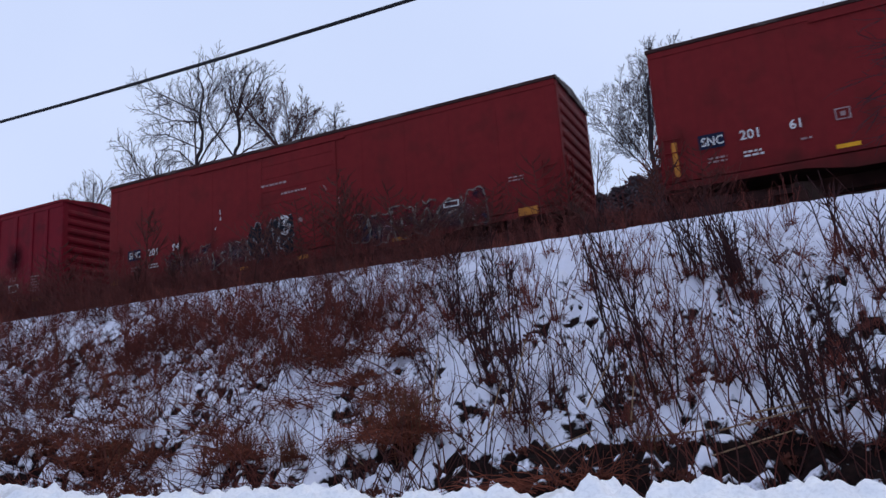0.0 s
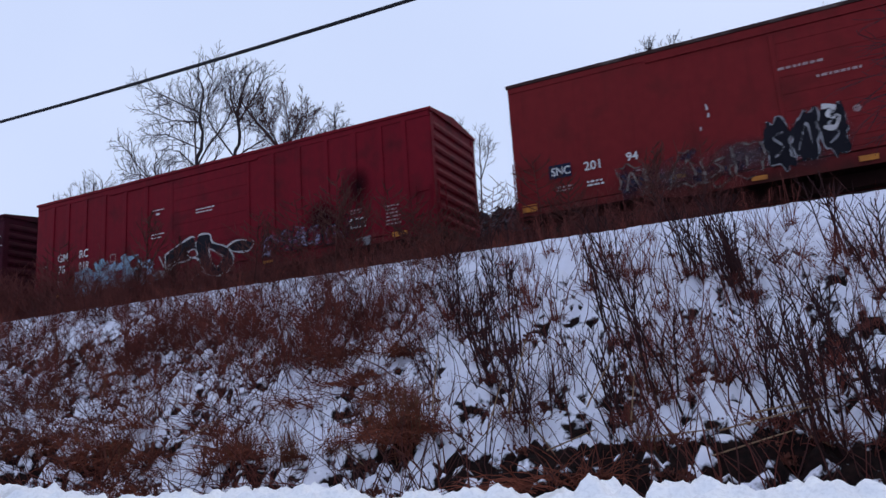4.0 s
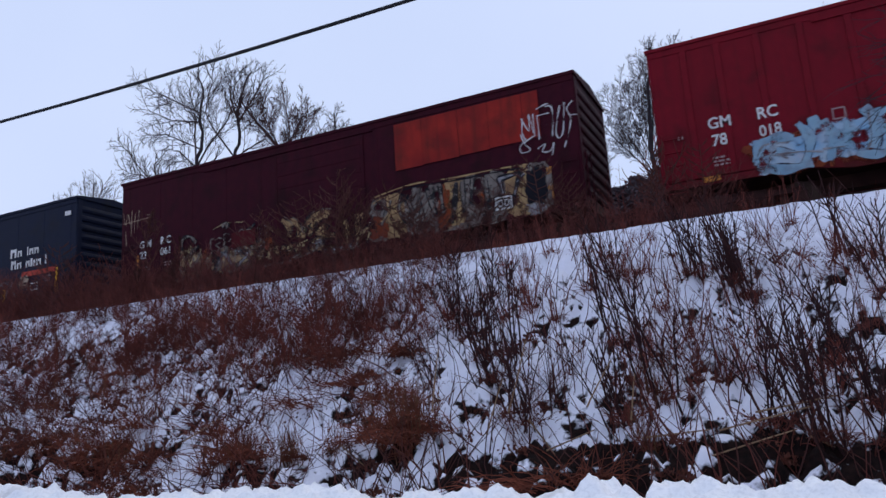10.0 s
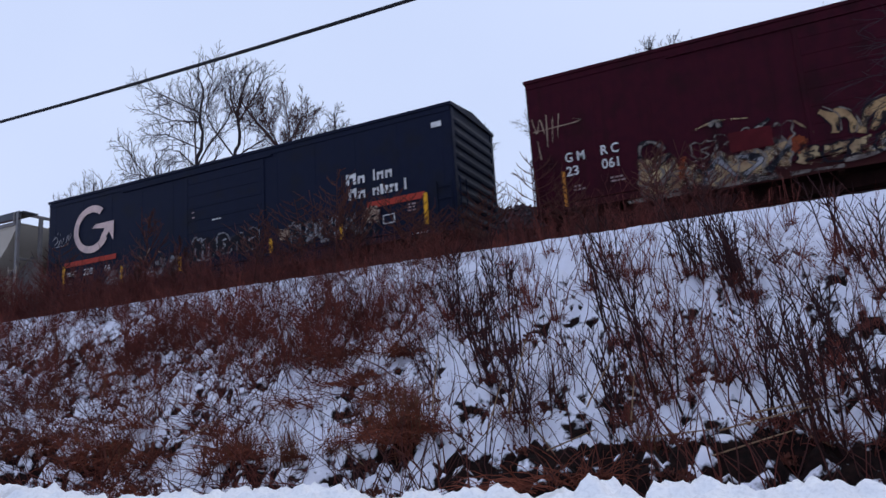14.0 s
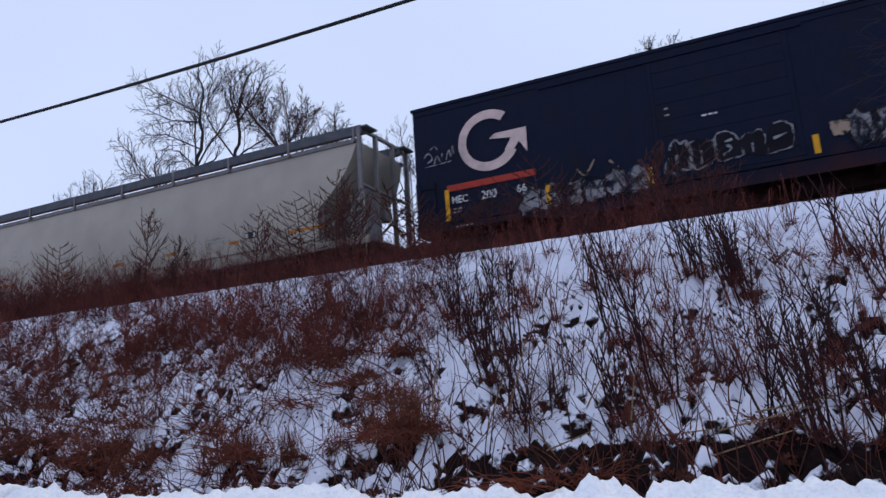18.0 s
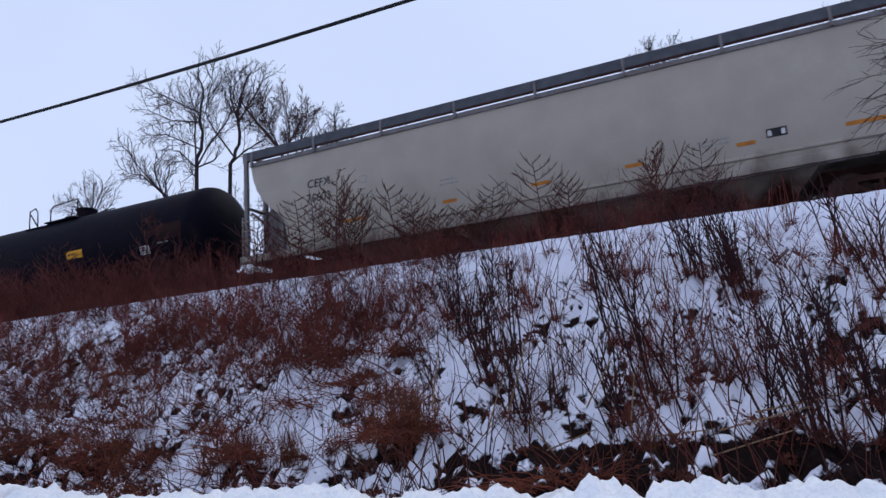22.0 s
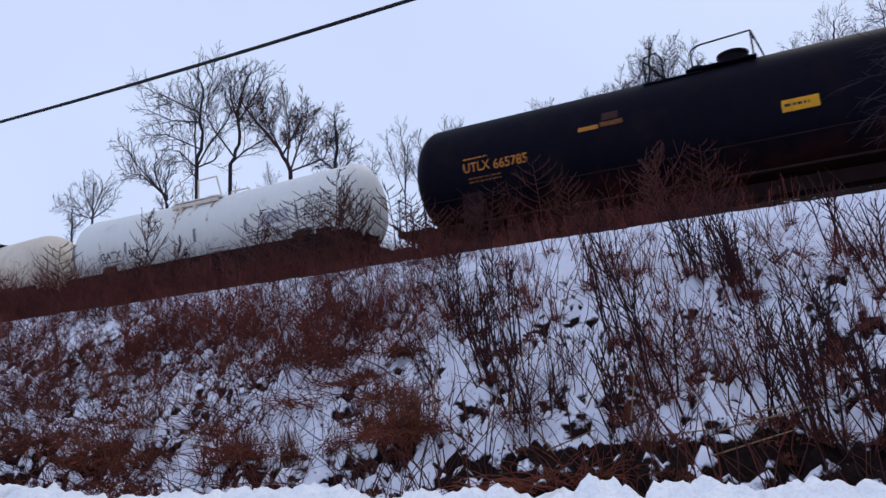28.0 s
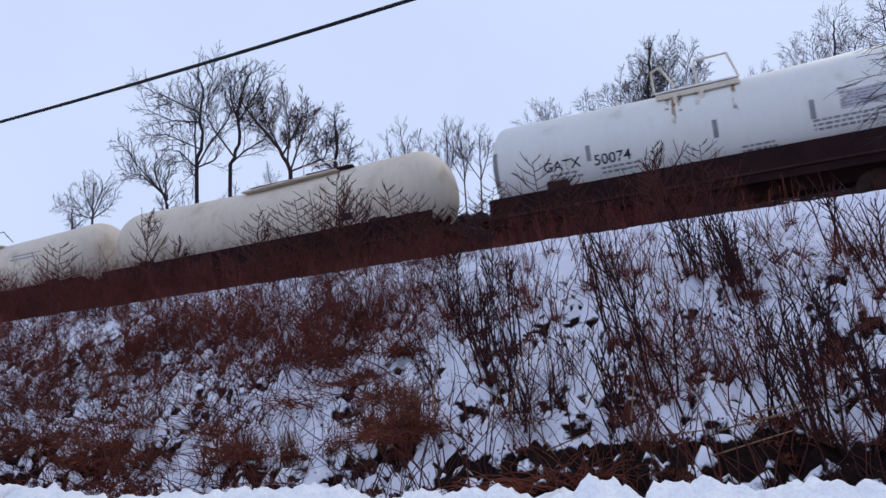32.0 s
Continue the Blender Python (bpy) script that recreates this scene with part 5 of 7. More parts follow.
strokes("graffiti_tag", [[(6.22, 3.08), (6.31, 2.81), (6.45, 2.62), (6.21, 2.59), (6.21, 2.79), (6.57, 2.96)], [(6.31, 3.48), (6.27, 3.11), (6.36, 2.88)], [(6.27, 3.49), (6.46, 3.11), (6.48, 3.56), (6.57, 3.04)], [(6.59, 3.54), (6.6, 2.95)],
                         [(6.68, 3.64), (6.89, 3.71), (7.01, 3.72)], [(6.7, 3.47), (6.71, 2.84)], [(6.7, 3.47), (7.01, 3.47)], [(6.92, 3.66), (7.1, 3.57), (7.05, 2.85)]], 0.04, M["tag_white"], car_c, y=SIDE - 0.016, label="white sprayed tag")
strokes("graffiti_tag", [[(6.94, 3.2), (7.13, 3.2)], [(7.3, 3.61), (7.15, 2.99), (7.2, 2.77), (7.33, 2.94), (7.42, 3.66)], [(7.63, 3.65), (7.47, 3.48), (7.55, 3.22), (7.48, 2.91), (7.32, 2.5)],
                         [(7.49, 3.31), (7.71, 3.27)], [(6.64, 2.61), (6.84, 2.69), (6.75, 2.51), (6.97, 2.5), (7.06, 2.68), (7.0, 2.37)]], 0.04, M["tag_white"], car_c, y=SIDE - 0.016, label="white sprayed tag")
patch("reflector", 6.8, 6.92, 1.24, 2.1, M["ochre"], car_c)
frame_mark(car_c, 5.4, 5.85, 1.22, 1.56, M["white_paint"], lambda z: SIDE - 0.03, 0.04)
for x in (5.47, 5.65):
    frame_mark(car_c, x, x + 0.13, 1.3, 1.48, M["white_paint"], lambda z: SIDE - 0.03, 0.03)
strokes("graffiti_tag", [[(-7.6, 3.4), (-7.5, 3.0), (-7.4, 3.35), (-7.3, 2.95)], [(-7.22, 3.45), (-7.25, 2.6)], [(-7.05, 3.5), (-7.12, 2.7)], [(-6.9, 3.4), (-6.98, 2.8)], [(-7.6, 3.05), (-6.4, 3.1), (-6.55, 3.2)], [(-7.5, 2.8), (-7.45, 2.3)]], 0.03, M["tag_beige"], car_c)

LOGO = (-5.62, 3.13)


def logo(car):
    """A broken ring with an arrow bar, in pale paint."""
    cx, cz = LOGO
    n = 40
    ring = []
    for i in range(n + 1):
        a = radians(52 + 278 * i / n)
        ring.append((cx + 0.85 * math.cos(a), cz + 0.82 * math.sin(a)))
    for i in range(n, -1, -1):
        a = radians(52 + 278 * i / n)
        ring.append((cx + 0.61 * math.cos(a) - 0.02, cz + 0.58 * math.sin(a)))
    vs = [(a, SIDE, b) for a, b in ring]
    m = len(vs)
    raw("logo_ring", vs, [(i, i + 1, m - 2 - i, m - 1 - i) for i in range(n)], M["logo_pink"], car, "pale painted emblem ring")
    decal("logo_arrow", [(cx + 0.02, cz + 0.02), (cx + 0.18, cz + 0.14), (cx + 1.04, cz + 0.14), (cx + 1.02, cz - 0.52), (cx + 0.82, cz - 0.2), (cx + 0.58, cz - 0.5), (cx + 0.42, cz - 0.36), (cx + 0.62, cz - 0.06)], M["logo_pink"], car, lift=0.003, label="pale painted emblem arrow")


logo(car_d)


def letter_bars(car, spans, z, h):
    """A company name as plain bars, one for each letter."""
    for x0, x1, k in spans:
        if x1 - x0 < 0.12:
            patch("name_bar", x0, x1, z, z + h * k, M["white_paint"], car)
            continue
        t = 0.3 * (x1 - x0)
        for a, b, lo, hi in ((x0, x0 + t, 0, k), (x1 - t, x1, 0, k), (x0 + t, x1 - t, k * 0.62, k * 0.95)):
            patch("name_bar", a, b, z + h * lo, z + h * hi, M["white_paint"], car)


letter_bars(car_d, ((4.46, 4.78, 1.0), (4.84, 5.06, 0.7), (5.34, 5.39, 0.95), (5.46, 5.66, 0.7), (5.72, 5.93, 0.7)), 2.71, 0.32)
letter_bars(car_d, ((4.52, 4.78, 1.0), (4.84, 5.06, 0.7), (5.3, 5.5, 0.7), (5.54, 5.64, 0.9), (5.68, 5.78, 0.7), (5.84, 6.08, 0.7), (6.29, 6.35, 1.0)), 2.28, 0.32)
patch("stripe", -6.88, -4.45, 1.96, 2.13, M["stripe_red"], car_d, label="red-orange painted stripe")
patch("stripe", 5.1, 6.88, 1.94, 2.12, M["stripe_red"], car_d, label="red-orange painted stripe")
for x0, x1, z0, z1 in ((-6.95, -6.83, 1.18, 2.02), (-4.23, -4.12, 1.14, 1.68), (-1.75, -1.63, 1.14, 1.6), (1.75, 1.87, 1.2, 1.62), (6.84, 6.96, 1.2, 2.07), (4.17, 4.29, 1.22, 1.64)):
    patch("reflector", x0, x1, z0, z1, M["yellow"], car_d, lift=0.01)
words(car_d, "MEC", -6.77, 1.62, 0.19, M["white_paint"], wide=0.85)
words(car_d, "200", -5.94, 1.6, 0.21, M["white_paint"], wide=0.95)
words(car_d, "66", -4.98, 1.6, 0.2, M["white_paint"], wide=0.95)
small_print(car_d, -6.75, 1.45, 0.3, 2, M["faint_paint"], seed=61)
small_print(car_d, -6.7, 0.98, 0.5, 1, M["faint_paint"], seed=62)
patch("stencil_bar", 7.2, 7.5, 3.82, 3.97, M["white_paint"], car_d)
frame_mark(car_d, 5.58, 5.95, 1.42, 1.68, M["white_paint"])
small_print(car_d, 6.35, 1.82, 0.35, 3, M["faint_paint"], seed=63)
patch("stencil_bar", 6.45, 6.9, 1.0, 1.03, M["white_paint"], car_d)
small_print(car_d, -0.4, 2.55, 0.4, 1, M["white_paint"], 0.04, seed=64)
small_print(car_d, -1.2, 2.9, 0.14, 2, M["faint_paint"], 0.04, 0.16, seed=65)
graffiti(car_d, 2.45, 5.5, 1.15, 2.05, M["tag_silver"], M["tag_dark"], 6, 66, 0, 0.06, "silver graffiti")
decal("graffiti_fill", blob(2.1, 2.5, 1.5, 1.86, 67), M["tag_beige"], car_d, lift=0.012)
decal("graffiti_fill", blob(4.9, 5.5, 1.5, 2.0, 68), M["tag_beige"], car_d, lift=0.012)
graffiti(car_d, -1.3, 1.4, 1.3, 2.1, M["tag_dark"], M["tag_silver"], 5, 69, 0, 0.06, "silver-outlined graffiti")
graffiti(car_d, -4.9, -1.7, 0.95, 1.72, M["tag_silver"], M["tag_dark"], 6, 70, 0.05, 0.05, "dull silver graffiti")
strokes("graffiti_tag", [[(-3.4, 1.9), (-3.2, 1.7), (-2.95, 2.05)], [(-2.6, 1.95), (-2.4, 1.75)]], 0.05, M["tag_beige"], car_d, y=SIDE - 0.02)
strokes("graffiti_tag", [[(-7.5, 3.0), (-7.35, 3.12), (-7.25, 2.95), (-7.4, 2.85)], [(-7.2, 2.8), (-7.1, 3.0), (-7.0, 2.8), (-6.95, 3.05)], [(-6.85, 2.85), (-6.75, 3.1), (-6.7, 2.9), (-6.62, 3.2), (-6.6, 2.95)], [(-7.5, 2.75), (-6.7, 2.78)], [(-7.3, 3.2), (-7.15, 3.3), (-7.1, 3.15)]], 0.045, M["tag_silver"], car_d)

words(car_e, "CEFX", -7.12, 2.9, 0.24, M["black_paint"], hopper_side, wide=0.95)
words(car_e, "76603", -7.15, 2.46, 0.25, M["black_paint"], hopper_side, wide=0.95)
small_print(car_e, -7.1, 2.2, 0.8, 3, M["grey_paint"], 0.05, 0.11, hopper_side, 71)
frame_mark(car_e, -5.36, -5.12, 2.72, 2.94, M["grey_paint"], hopper_side, 0.02)
small_print(car_e, -2.9, 2.3, 0.6, 2, M["grey_paint"], 0.04, 0.12, hopper_side, 72)
patch("placard", 5.05, 5.48, 1.76, 1.96, M["black_paint"], car_e, hopper_side)
patch("placard_inset", 5.08, 5.16, 1.8, 1.92, M["white_paint"], car_e, lambda z: hopper_side(z) - 0.004)
patch("placard_inset", 5.36, 5.44, 1.8, 1.92, M["white_paint"], car_e, lambda z: hopper_side(z) - 0.004)
for x, w in ((-5.95, 0.7), (-2.88, 0.42), (-0.42, 0.5), (1.92, 0.42), (4.42, 0.4), (6.6, 1.3)):
    patch("reflector", x, x + w, 1.69, 1.78, M["ochre"], car_e, hopper_side)
small_print(car_e, 3.6, 1.92, 0.9, 2, M["grey_paint"], 0.04, 0.1, hopper_side, 73)

side_f = round_side(1.5, 2.66)
words(car_f, "UTLX", -6.02, 2.39, 0.24, M["ochre"], side_f, wide=0.85)
words(car_f, "665785", -5.18, 2.36, 0.24, M["ochre"], side_f, wide=0.9)
small_print(car_f, -6.0, 2.72, 0.8, 1, M["ochre"], 0.04, 0.1, side_f, 81)
small_print(car_f, -5.9, 2.2, 1.2, 2, M["dull_ochre"], 0.04, 0.09, side_f, 82)
patch("placard", 1.65, 2.4, 2.27, 2.53, M["yellow"], car_f, side_f)
small_print(car_f, 1.7, 2.38, 0.6, 1, M["black_paint"], 0.06, 0.1, lambda z: side_f(z) - 0.004, 83)
patch("placard", -2.9, -2.4, 2.82, 2.93, M["ochre"], car_f, side_f)
patch("placard", -2.35, -1.8, 2.84, 2.96, M["dull_ochre"], car_f, side_f)
patch("paint_patch", -2.3, -1.9, 3.0, 3.2, M["steel_dark"], car_f, side_f)
patch("paint_patch", 5.75, 6.8, 2.3, 2.8, M["tank_low"], car_f, side_f)
small_print(car_f, 5.75, 2.2, 0.5, 1, M["grey_paint"], 0.05, 0.1, side_f, 84)
frame_mark(car_f, 4.98, 5.38, 1.96, 2.22, M["white_paint"], side_f)
frame_mark(car_f, 5.04, 5.18, 2.02, 2.16, M["white_paint"], side_f, 0.02)
frame_mark(car_f, 5.2, 5.33, 2.02, 2.16, M["white_paint"], side_f, 0.02)


def guard_rail(car, pts, mat, r=0.022):
    """A bent pipe rail."""
    for a, b in zip(pts, pts[1:]):
        bars("guard_rail", [(a, b)], r, mat, car, seg=8)


Y0 = -0.8
dark = M["tank_black"]
guard_rail(car_f, [(-0.12, Y0, 3.9), (-0.12, Y0, 4.5), (0.05, Y0, 4.6), (1.26, Y0, 4.66), (1.26, Y0, 3.82)], dark)
guard_rail(car_f, [(-0.12, 0.8, 3.9), (-0.12, 0.8, 4.5), (0.05, 0.8, 4.6), (1.26, 0.8, 4.66), (1.26, 0.8, 3.82)], dark)
guard_rail(car_f, [(1.26, Y0, 4.66), (1.5, Y0 + 0.2, 3.95)], dark)
guard_rail(car_f, [(-1.25, Y0, 3.84), (-1.25, Y0, 4.6), (-0.95, Y0, 4.68), (-0.82, Y0, 4.5), (-0.8, Y0, 3.9)], dark)
guard_rail(car_f, [(-1.25, Y0, 4.55), (-0.8, Y0, 3.95)], dark)
block("step_board", -1.3, 0.1, -0.95, -0.6, 3.86, 3.9, dark, car_f)
block("pipe_rail", 0.2, 1.3, -0.86, -0.8, 3.98, 4.03, M["grey_paint"], car_f)

side_g = round_side(1.32, 2.52)
lo_g = lambda z: side_g(z) - 0.003
for x, z0, z1 in ((-3.07, 2.17, 2.56), (-0.1, 2.18, 2.6), (1.92, 2.13, 2.56), (3.79, 2.19, 2.6), (5.32, 1.96, 2.84), (-5.5, 1.9, 2.8)):
    patch("grey_bar", x - 0.05, x + 0.06, z0, z1, M["grey_paint"], car_g, side_g)
words(car_g, "GATX", -4.24, 2.08, 0.23, M["black_paint"], side_g, wide=1.05)
words(car_g, "50074", -2.96, 2.05, 0.24, M["black_paint"], side_g, wide=1.05)
small_print(car_g, -4.1, 1.96, 1.0, 2, M["grey_paint"], 0.05, 0.1, side_g, 91)
small_print(car_g, -2.8, 1.94, 1.1, 2, M["grey_paint"], 0.05, 0.1, side_g, 92)
words(car_g, "CLAY SLURRY", 4.1, 2.69, 0.13, M["black_paint"], side_g, wide=0.82)
words(car_g, "OR CALCIUM", 4.1, 2.51, 0.13, M["black_paint"], side_g, wide=0.82)
words(car_g, "CARBONATE ONLY", 3.95, 2.33, 0.13, M["black_paint"], side_g, wide=0.78)
small_print(car_g, 4.05, 2.22, 0.8, 2, M["black_paint"], 0.05, 0.09, side_g, 93)
small_print(car_g, 4.9, 2.1, 0.4, 3, M["grey_paint"], 0.035, 0.08, side_g, 94)
patch("paint_patch", 2.47, 3.5, 2.2, 2.6, M["tag_lavender"], car_g, side_g, "worn blue-grey rectangle")
small_print(car_g, 2.5, 2.53, 0.95, 5, M["grey_paint"], 0.03, 0.07, lo_g, 101)
small_print(car_g, 2.45, 2.66, 0.4, 1, M["grey_paint"], 0.04, 0.08, side_g, 95)
small_print(car_g, 1.9, 2.05, 1.8, 3, M["grey_paint"], 0.05, 0.09, side_g, 96)
small_print(car_g, 0.4, 1.85, 0.9, 2, M["grey_paint"], 0.04, 0.09, side_g, 97)
patch("placard", 3.82, 4.22, 1.68, 1.9, M["black_paint"], car_g, lo_g)
frame_mark(car_g, 3.86, 4.18, 1.72, 1.86, M["grey_paint"], lo_g, 0.02)
block("saddle_plate", 4.45, 4.9, -1.3, -1.15, 1.5, 1.76, M["tank_low"], car_g)
for x, z0 in ((-1.0, 2.7), (-0.85, 3.0), (-0.45, 2.9), (0.35, 2.6), (-1.15, 3.1)):
    patch("rust_run", x, x + 0.09, z0, 3.55, M["rust_run"], car_g, lo_g)
patch("rust_stain", 5.42, 5.8, 1.7, 2.7, M["rust_stain"], car_g, lo_g)
wh = M["tank_cream"]
block("platform_edge", -1.35, 0.55, -1.0, -0.92, 3.48, 3.6, wh, car_g)
block("platform_step", -0.95, -0.85, -1.1, -0.95, 3.0, 3.5, wh, car_g)
block("platform_step", -0.35, -0.25, -1.1, -0.95, 3.05, 3.5, wh, car_g)
gr = M["hopper_frame"]
guard_rail(car_g, [(-0.4, -0.8, 3.6), (-0.4, -0.8, 4.36), (0.35, -0.8, 4.36), (0.55, -0.8, 3.7)], wh, 0.026)
guard_rail(car_g, [(-1.4, -0.8, 3.7), (-1.42, -0.8, 4.3), (-1.2, -0.8, 4.36), (-0.9, -0.8, 3.8)], wh, 0.026)
guard_rail(car_g, [(-0.4, 0.8, 3.6), (-0.4, 0.8, 4.36), (0.35, 0.8, 4.36), (0.55, 0.8, 3.7)], wh, 0.026)

side_h = round_side(1.32, 2.48)
patch("placard", 2.95, 3.28, 1.92, 2.12, M["black_paint"], car_h, side_h)
small_print(car_h, 3.0, 2.25, 0.25, 1, M["grey_paint"], 0.04, 0.08, side_h, 98)
block("step_board", -0.7, 1.3, -0.75, -0.35, 3.72, 3.78, M["steel_dark"], car_h)
block("step_board", 1.4, 3.0, -0.75, -0.35, 3.72, 3.77, M["steel_dark"], car_h)
guard_rail(car_h, [(1.3, -0.7, 3.7), (1.3, -0.7, 4.04), (2.6, -0.7, 4.0), (2.9, -0.7, 3.75)], wh, 0.02)
side_i = round_side(1.32, 2.5)
small_print(car_i, 2.6, 2.9, 1.8, 2, M["grey_paint"], 0.06, 0.14, side_i, 99)
guard_rail(car_i, [(-0.4, -0.7, 3.7), (-0.4, -0.7, 4.3), (1.2, -0.7, 4.25), (1.8, -0.7, 3.75)], gr, 0.018)
small_print(car_i, 0.6, 2.3, 1.4, 3, M["grey_paint"], 0.05, 0.12, side_i, 100)

# set the markings of the tank cars to their tanks' middles
for car, dx in ((car_f, 0.075), (car_g, 0.06), (car_h, 0.3), (car_i, -0.05)):
    for ob in car.children:
        if ob not in BARE[car]:
            sag, h = SAG[car]
            xs = [v.co.x for v in ob.data.vertices]
            ob.location.x += dx
            ob.location.z -= sag * max(1 - abs(sum(xs) / len(xs)) / h, 0)


# ---- plant helpers ----
def bend(p, d, length, n, wob, rnd, rise=0.02):
    pts, q, dd = [p.copy()], p.copy(), d.normalized()
    for i in range(n):
        dd = (dd + Vector((rnd.gauss(0, wob), rnd.gauss(0, wob), rise))).normalized()
        q = q + dd * (length / n)
        pts.append(q.copy())
    return pts, dd


def leaf(tw, p, size, rnd):
    """One small folded dead leaf."""
    k = len(tw.v)
    u = Vector((rnd.gauss(0, 1), rnd.gauss(0, 1), rnd.gauss(0, 1))).normalized()
    w = u.orthogonal().normalized() * size * 0.45
    for q in (p, p + u * size * 0.5 + w, p + u * size, p + u * size * 0.5 - w + Vector((0, 0, size * 0.2))):
        tw.v.append((q.x, q.y, q.z))
    tw.f += [(k, k + 1, k + 2), (k, k + 2, k + 3)]


# ---- bare trees behind the track ----
def grow(tw, p, d, length, r, depth, rnd, spread, up):
    pts, q, dd = [p.copy()], p.copy(), d.copy()
    n = 5 if depth > 2 else 4
    for i in range(n):
        dd = (dd + Vector((rnd.gauss(0, 0.17), rnd.gauss(0, 0.17), rnd.gauss(0, 0.13) + up))).normalized()
        q = q + dd * (length / n)
        pts.append(q.copy())
    tw.add(pts, max(r, 0.005), max(r * (0.68 if depth else 0.4), 0.003))
    if not depth:
        return
    for i in range(2 if depth > 4 else 3):
        k = rnd.uniform(0.35, 1.0)
        j = min(int(k * n), n - 1)
        base = pts[j].lerp(pts[j + 1], k * n - j)
        out = Vector((rnd.gauss(0, 1), rnd.gauss(0, 0.8), rnd.gauss(0.0, 0.45))).normalized()
        grow(tw, base, (dd + out * spread).normalized(), length * rnd.uniform(0.55, 0.8), r * rnd.uniform(0.45, 0.68), depth - 1, rnd, spread, up)
    grow(tw, pts[-1], (dd + Vector((rnd.gauss(0, 0.25), rnd.gauss(0, 0.25), 0.1))).normalized(), length * 0.78, r * 0.72, depth - 1, rnd, spread, up)


def zigzag(p, d, length, n, kink, lift, rnd):
    """A branch that turns a little, now one way and now the other, at each bud."""
    pts, q, dd, way = [p.copy()], p.copy(), d.normalized(), rnd.choice((-1, 1))
    for i in range(n):
        way = -way
        dd = (dd + Vector((way * rnd.uniform(0.2, 1.2) * kink, rnd.gauss(0, kink * 0.7), lift + rnd.gauss(0, kink * 0.45)))).normalized()
        q = q + dd * (length / n)
        pts.append(q.copy())
    return pts


def shoots(tw, line, r, depth, rnd, span, gap, lift):
    """Side branches along a line, each with shoots of its own."""
    total = sum((b - a).length for a, b in zip(line, line[1:]))
    if total < 0.05:
        return
    at, side = total * 0.16 + rnd.random() * gap, rnd.choice((-1, 1))
    while at < total:
        rest, k = at, 0
        while k < len(line) - 2 and rest > (line[k + 1] - line[k]).length:
            rest -= (line[k + 1] - line[k]).length
            k += 1
        d = (line[k + 1] - line[k]).normalized()
        p = line[k] + d * rest
        side = -side
        across = Vector((d.z, rnd.gauss(0, 0.7), -d.x)) * side
        length = span * rnd.uniform(0.55, 1.15) * (1.1 - 0.45 * at / total)
        pts = zigzag(p, d + across.normalized() * rnd.uniform(0.45, 0.95), length, 5 if depth > 1 else 3, 0.17, lift, rnd)
        tw.add(pts, r * rnd.uniform(0.8, 1.15), r * 0.45)
        if depth > 1:
            shoots(tw, pts, max(r * 0.58, 0.0085), depth - 1, rnd, length * 0.5, gap * 0.6, lift)
        at += gap * rnd.uniform(0.6, 1.5)


def tree(x, y, trunk, limbs, seed, mat="bark", girth=0.13, span=2.5, gap=0.34, depth=3, lift=0.05, thin=0.032, label=""):
    """trunk and limbs: (x, z) points in the world; side branches of about the length span grow along each."""
    rnd = random.Random(seed)
    z = ground_height(x, y) - 0.15
    ob = new("tree")
    ob.location = (x, y, z)
    tagged(ob, label or "bare leafless deciduous tree behind the railway", "tree", "bare trees behind the track")

    def line(ends):
        out, depth_at = [], 0.0
        for k, (a, b) in enumerate(ends):
            q = Vector((a - x, depth_at, b - z))
            if out:
                p = out[-1]
                for m in (1, 2, 3):
                    out.append(p.lerp(q, m / 3) + (Vector((rnd.gauss(0, 0.05), rnd.gauss(0, 0.05), rnd.gauss(0, 0.03))) if m < 3 else Vector()))
            else:
                out.append(q)
            depth_at += rnd.gauss(0, 0.3)
        return out

    stem = line([(x, z)] + list(trunk))
    tw = Twigs(7)
    tw.add(stem, girth, girth * 0.3)
    link_mesh("trunk", tw.mesh("trunk"), M[mat], ob)
    tw = Twigs(3)
    shoots(tw, stem[len(stem) // 3:], thin * 0.75, depth, rnd, span, gap, lift)
    link_mesh("branch", tw.mesh("branch"), M[mat], ob)
    for ends in limbs:
        way = line(ends)
        joint = min(stem, key=lambda p: (p - way[0]).length)
        way = [joint.copy()] + way[3:]
        tw = Twigs(4)
        tw.add(way, thin * 1.7, thin * 0.45)
        shoots(tw, way, thin * 0.7, depth, rnd, span * 0.85, gap, lift)
        link_mesh("branch", tw.mesh("branch"), M[mat], ob)
    return ob


tree(-29.8, 32, ((-29.74, 16.0), (-29.65, 17.7), (-29.73, 19.4), (-29.56, 20.9), (-29.5, 21.8)),
     (((-29.78, 15.4), (-29.2, 17.3), (-28.1, 18.9), (-27.7, 20.5), (-27.9, 22.0)), ((-29.78, 16.0), (-30.2, 17.8), (-30.5, 19.1), (-30.95, 20.3), (-31.6, 21.5), (-31.4, 22.5)), ((-29.72, 15.0), (-31.0, 16.0), (-31.6, 16.4)), ((-29.72, 15.2), (-28.6, 16.2), (-28.0, 16.6)), ((-29.72, 18.6), (-32.2, 19.6), (-34.0, 20.6)),
      ((-29.68, 17.4), (-32.2, 18.6), (-34.2, 19.0)), ((-29.7, 19.6), (-32.6, 21.2), (-34.2, 22.2)), ((-29.75, 16.0), (-31.7, 17.6), (-32.6, 17.9))), 11, label="tall bare tree with a dark forking trunk")
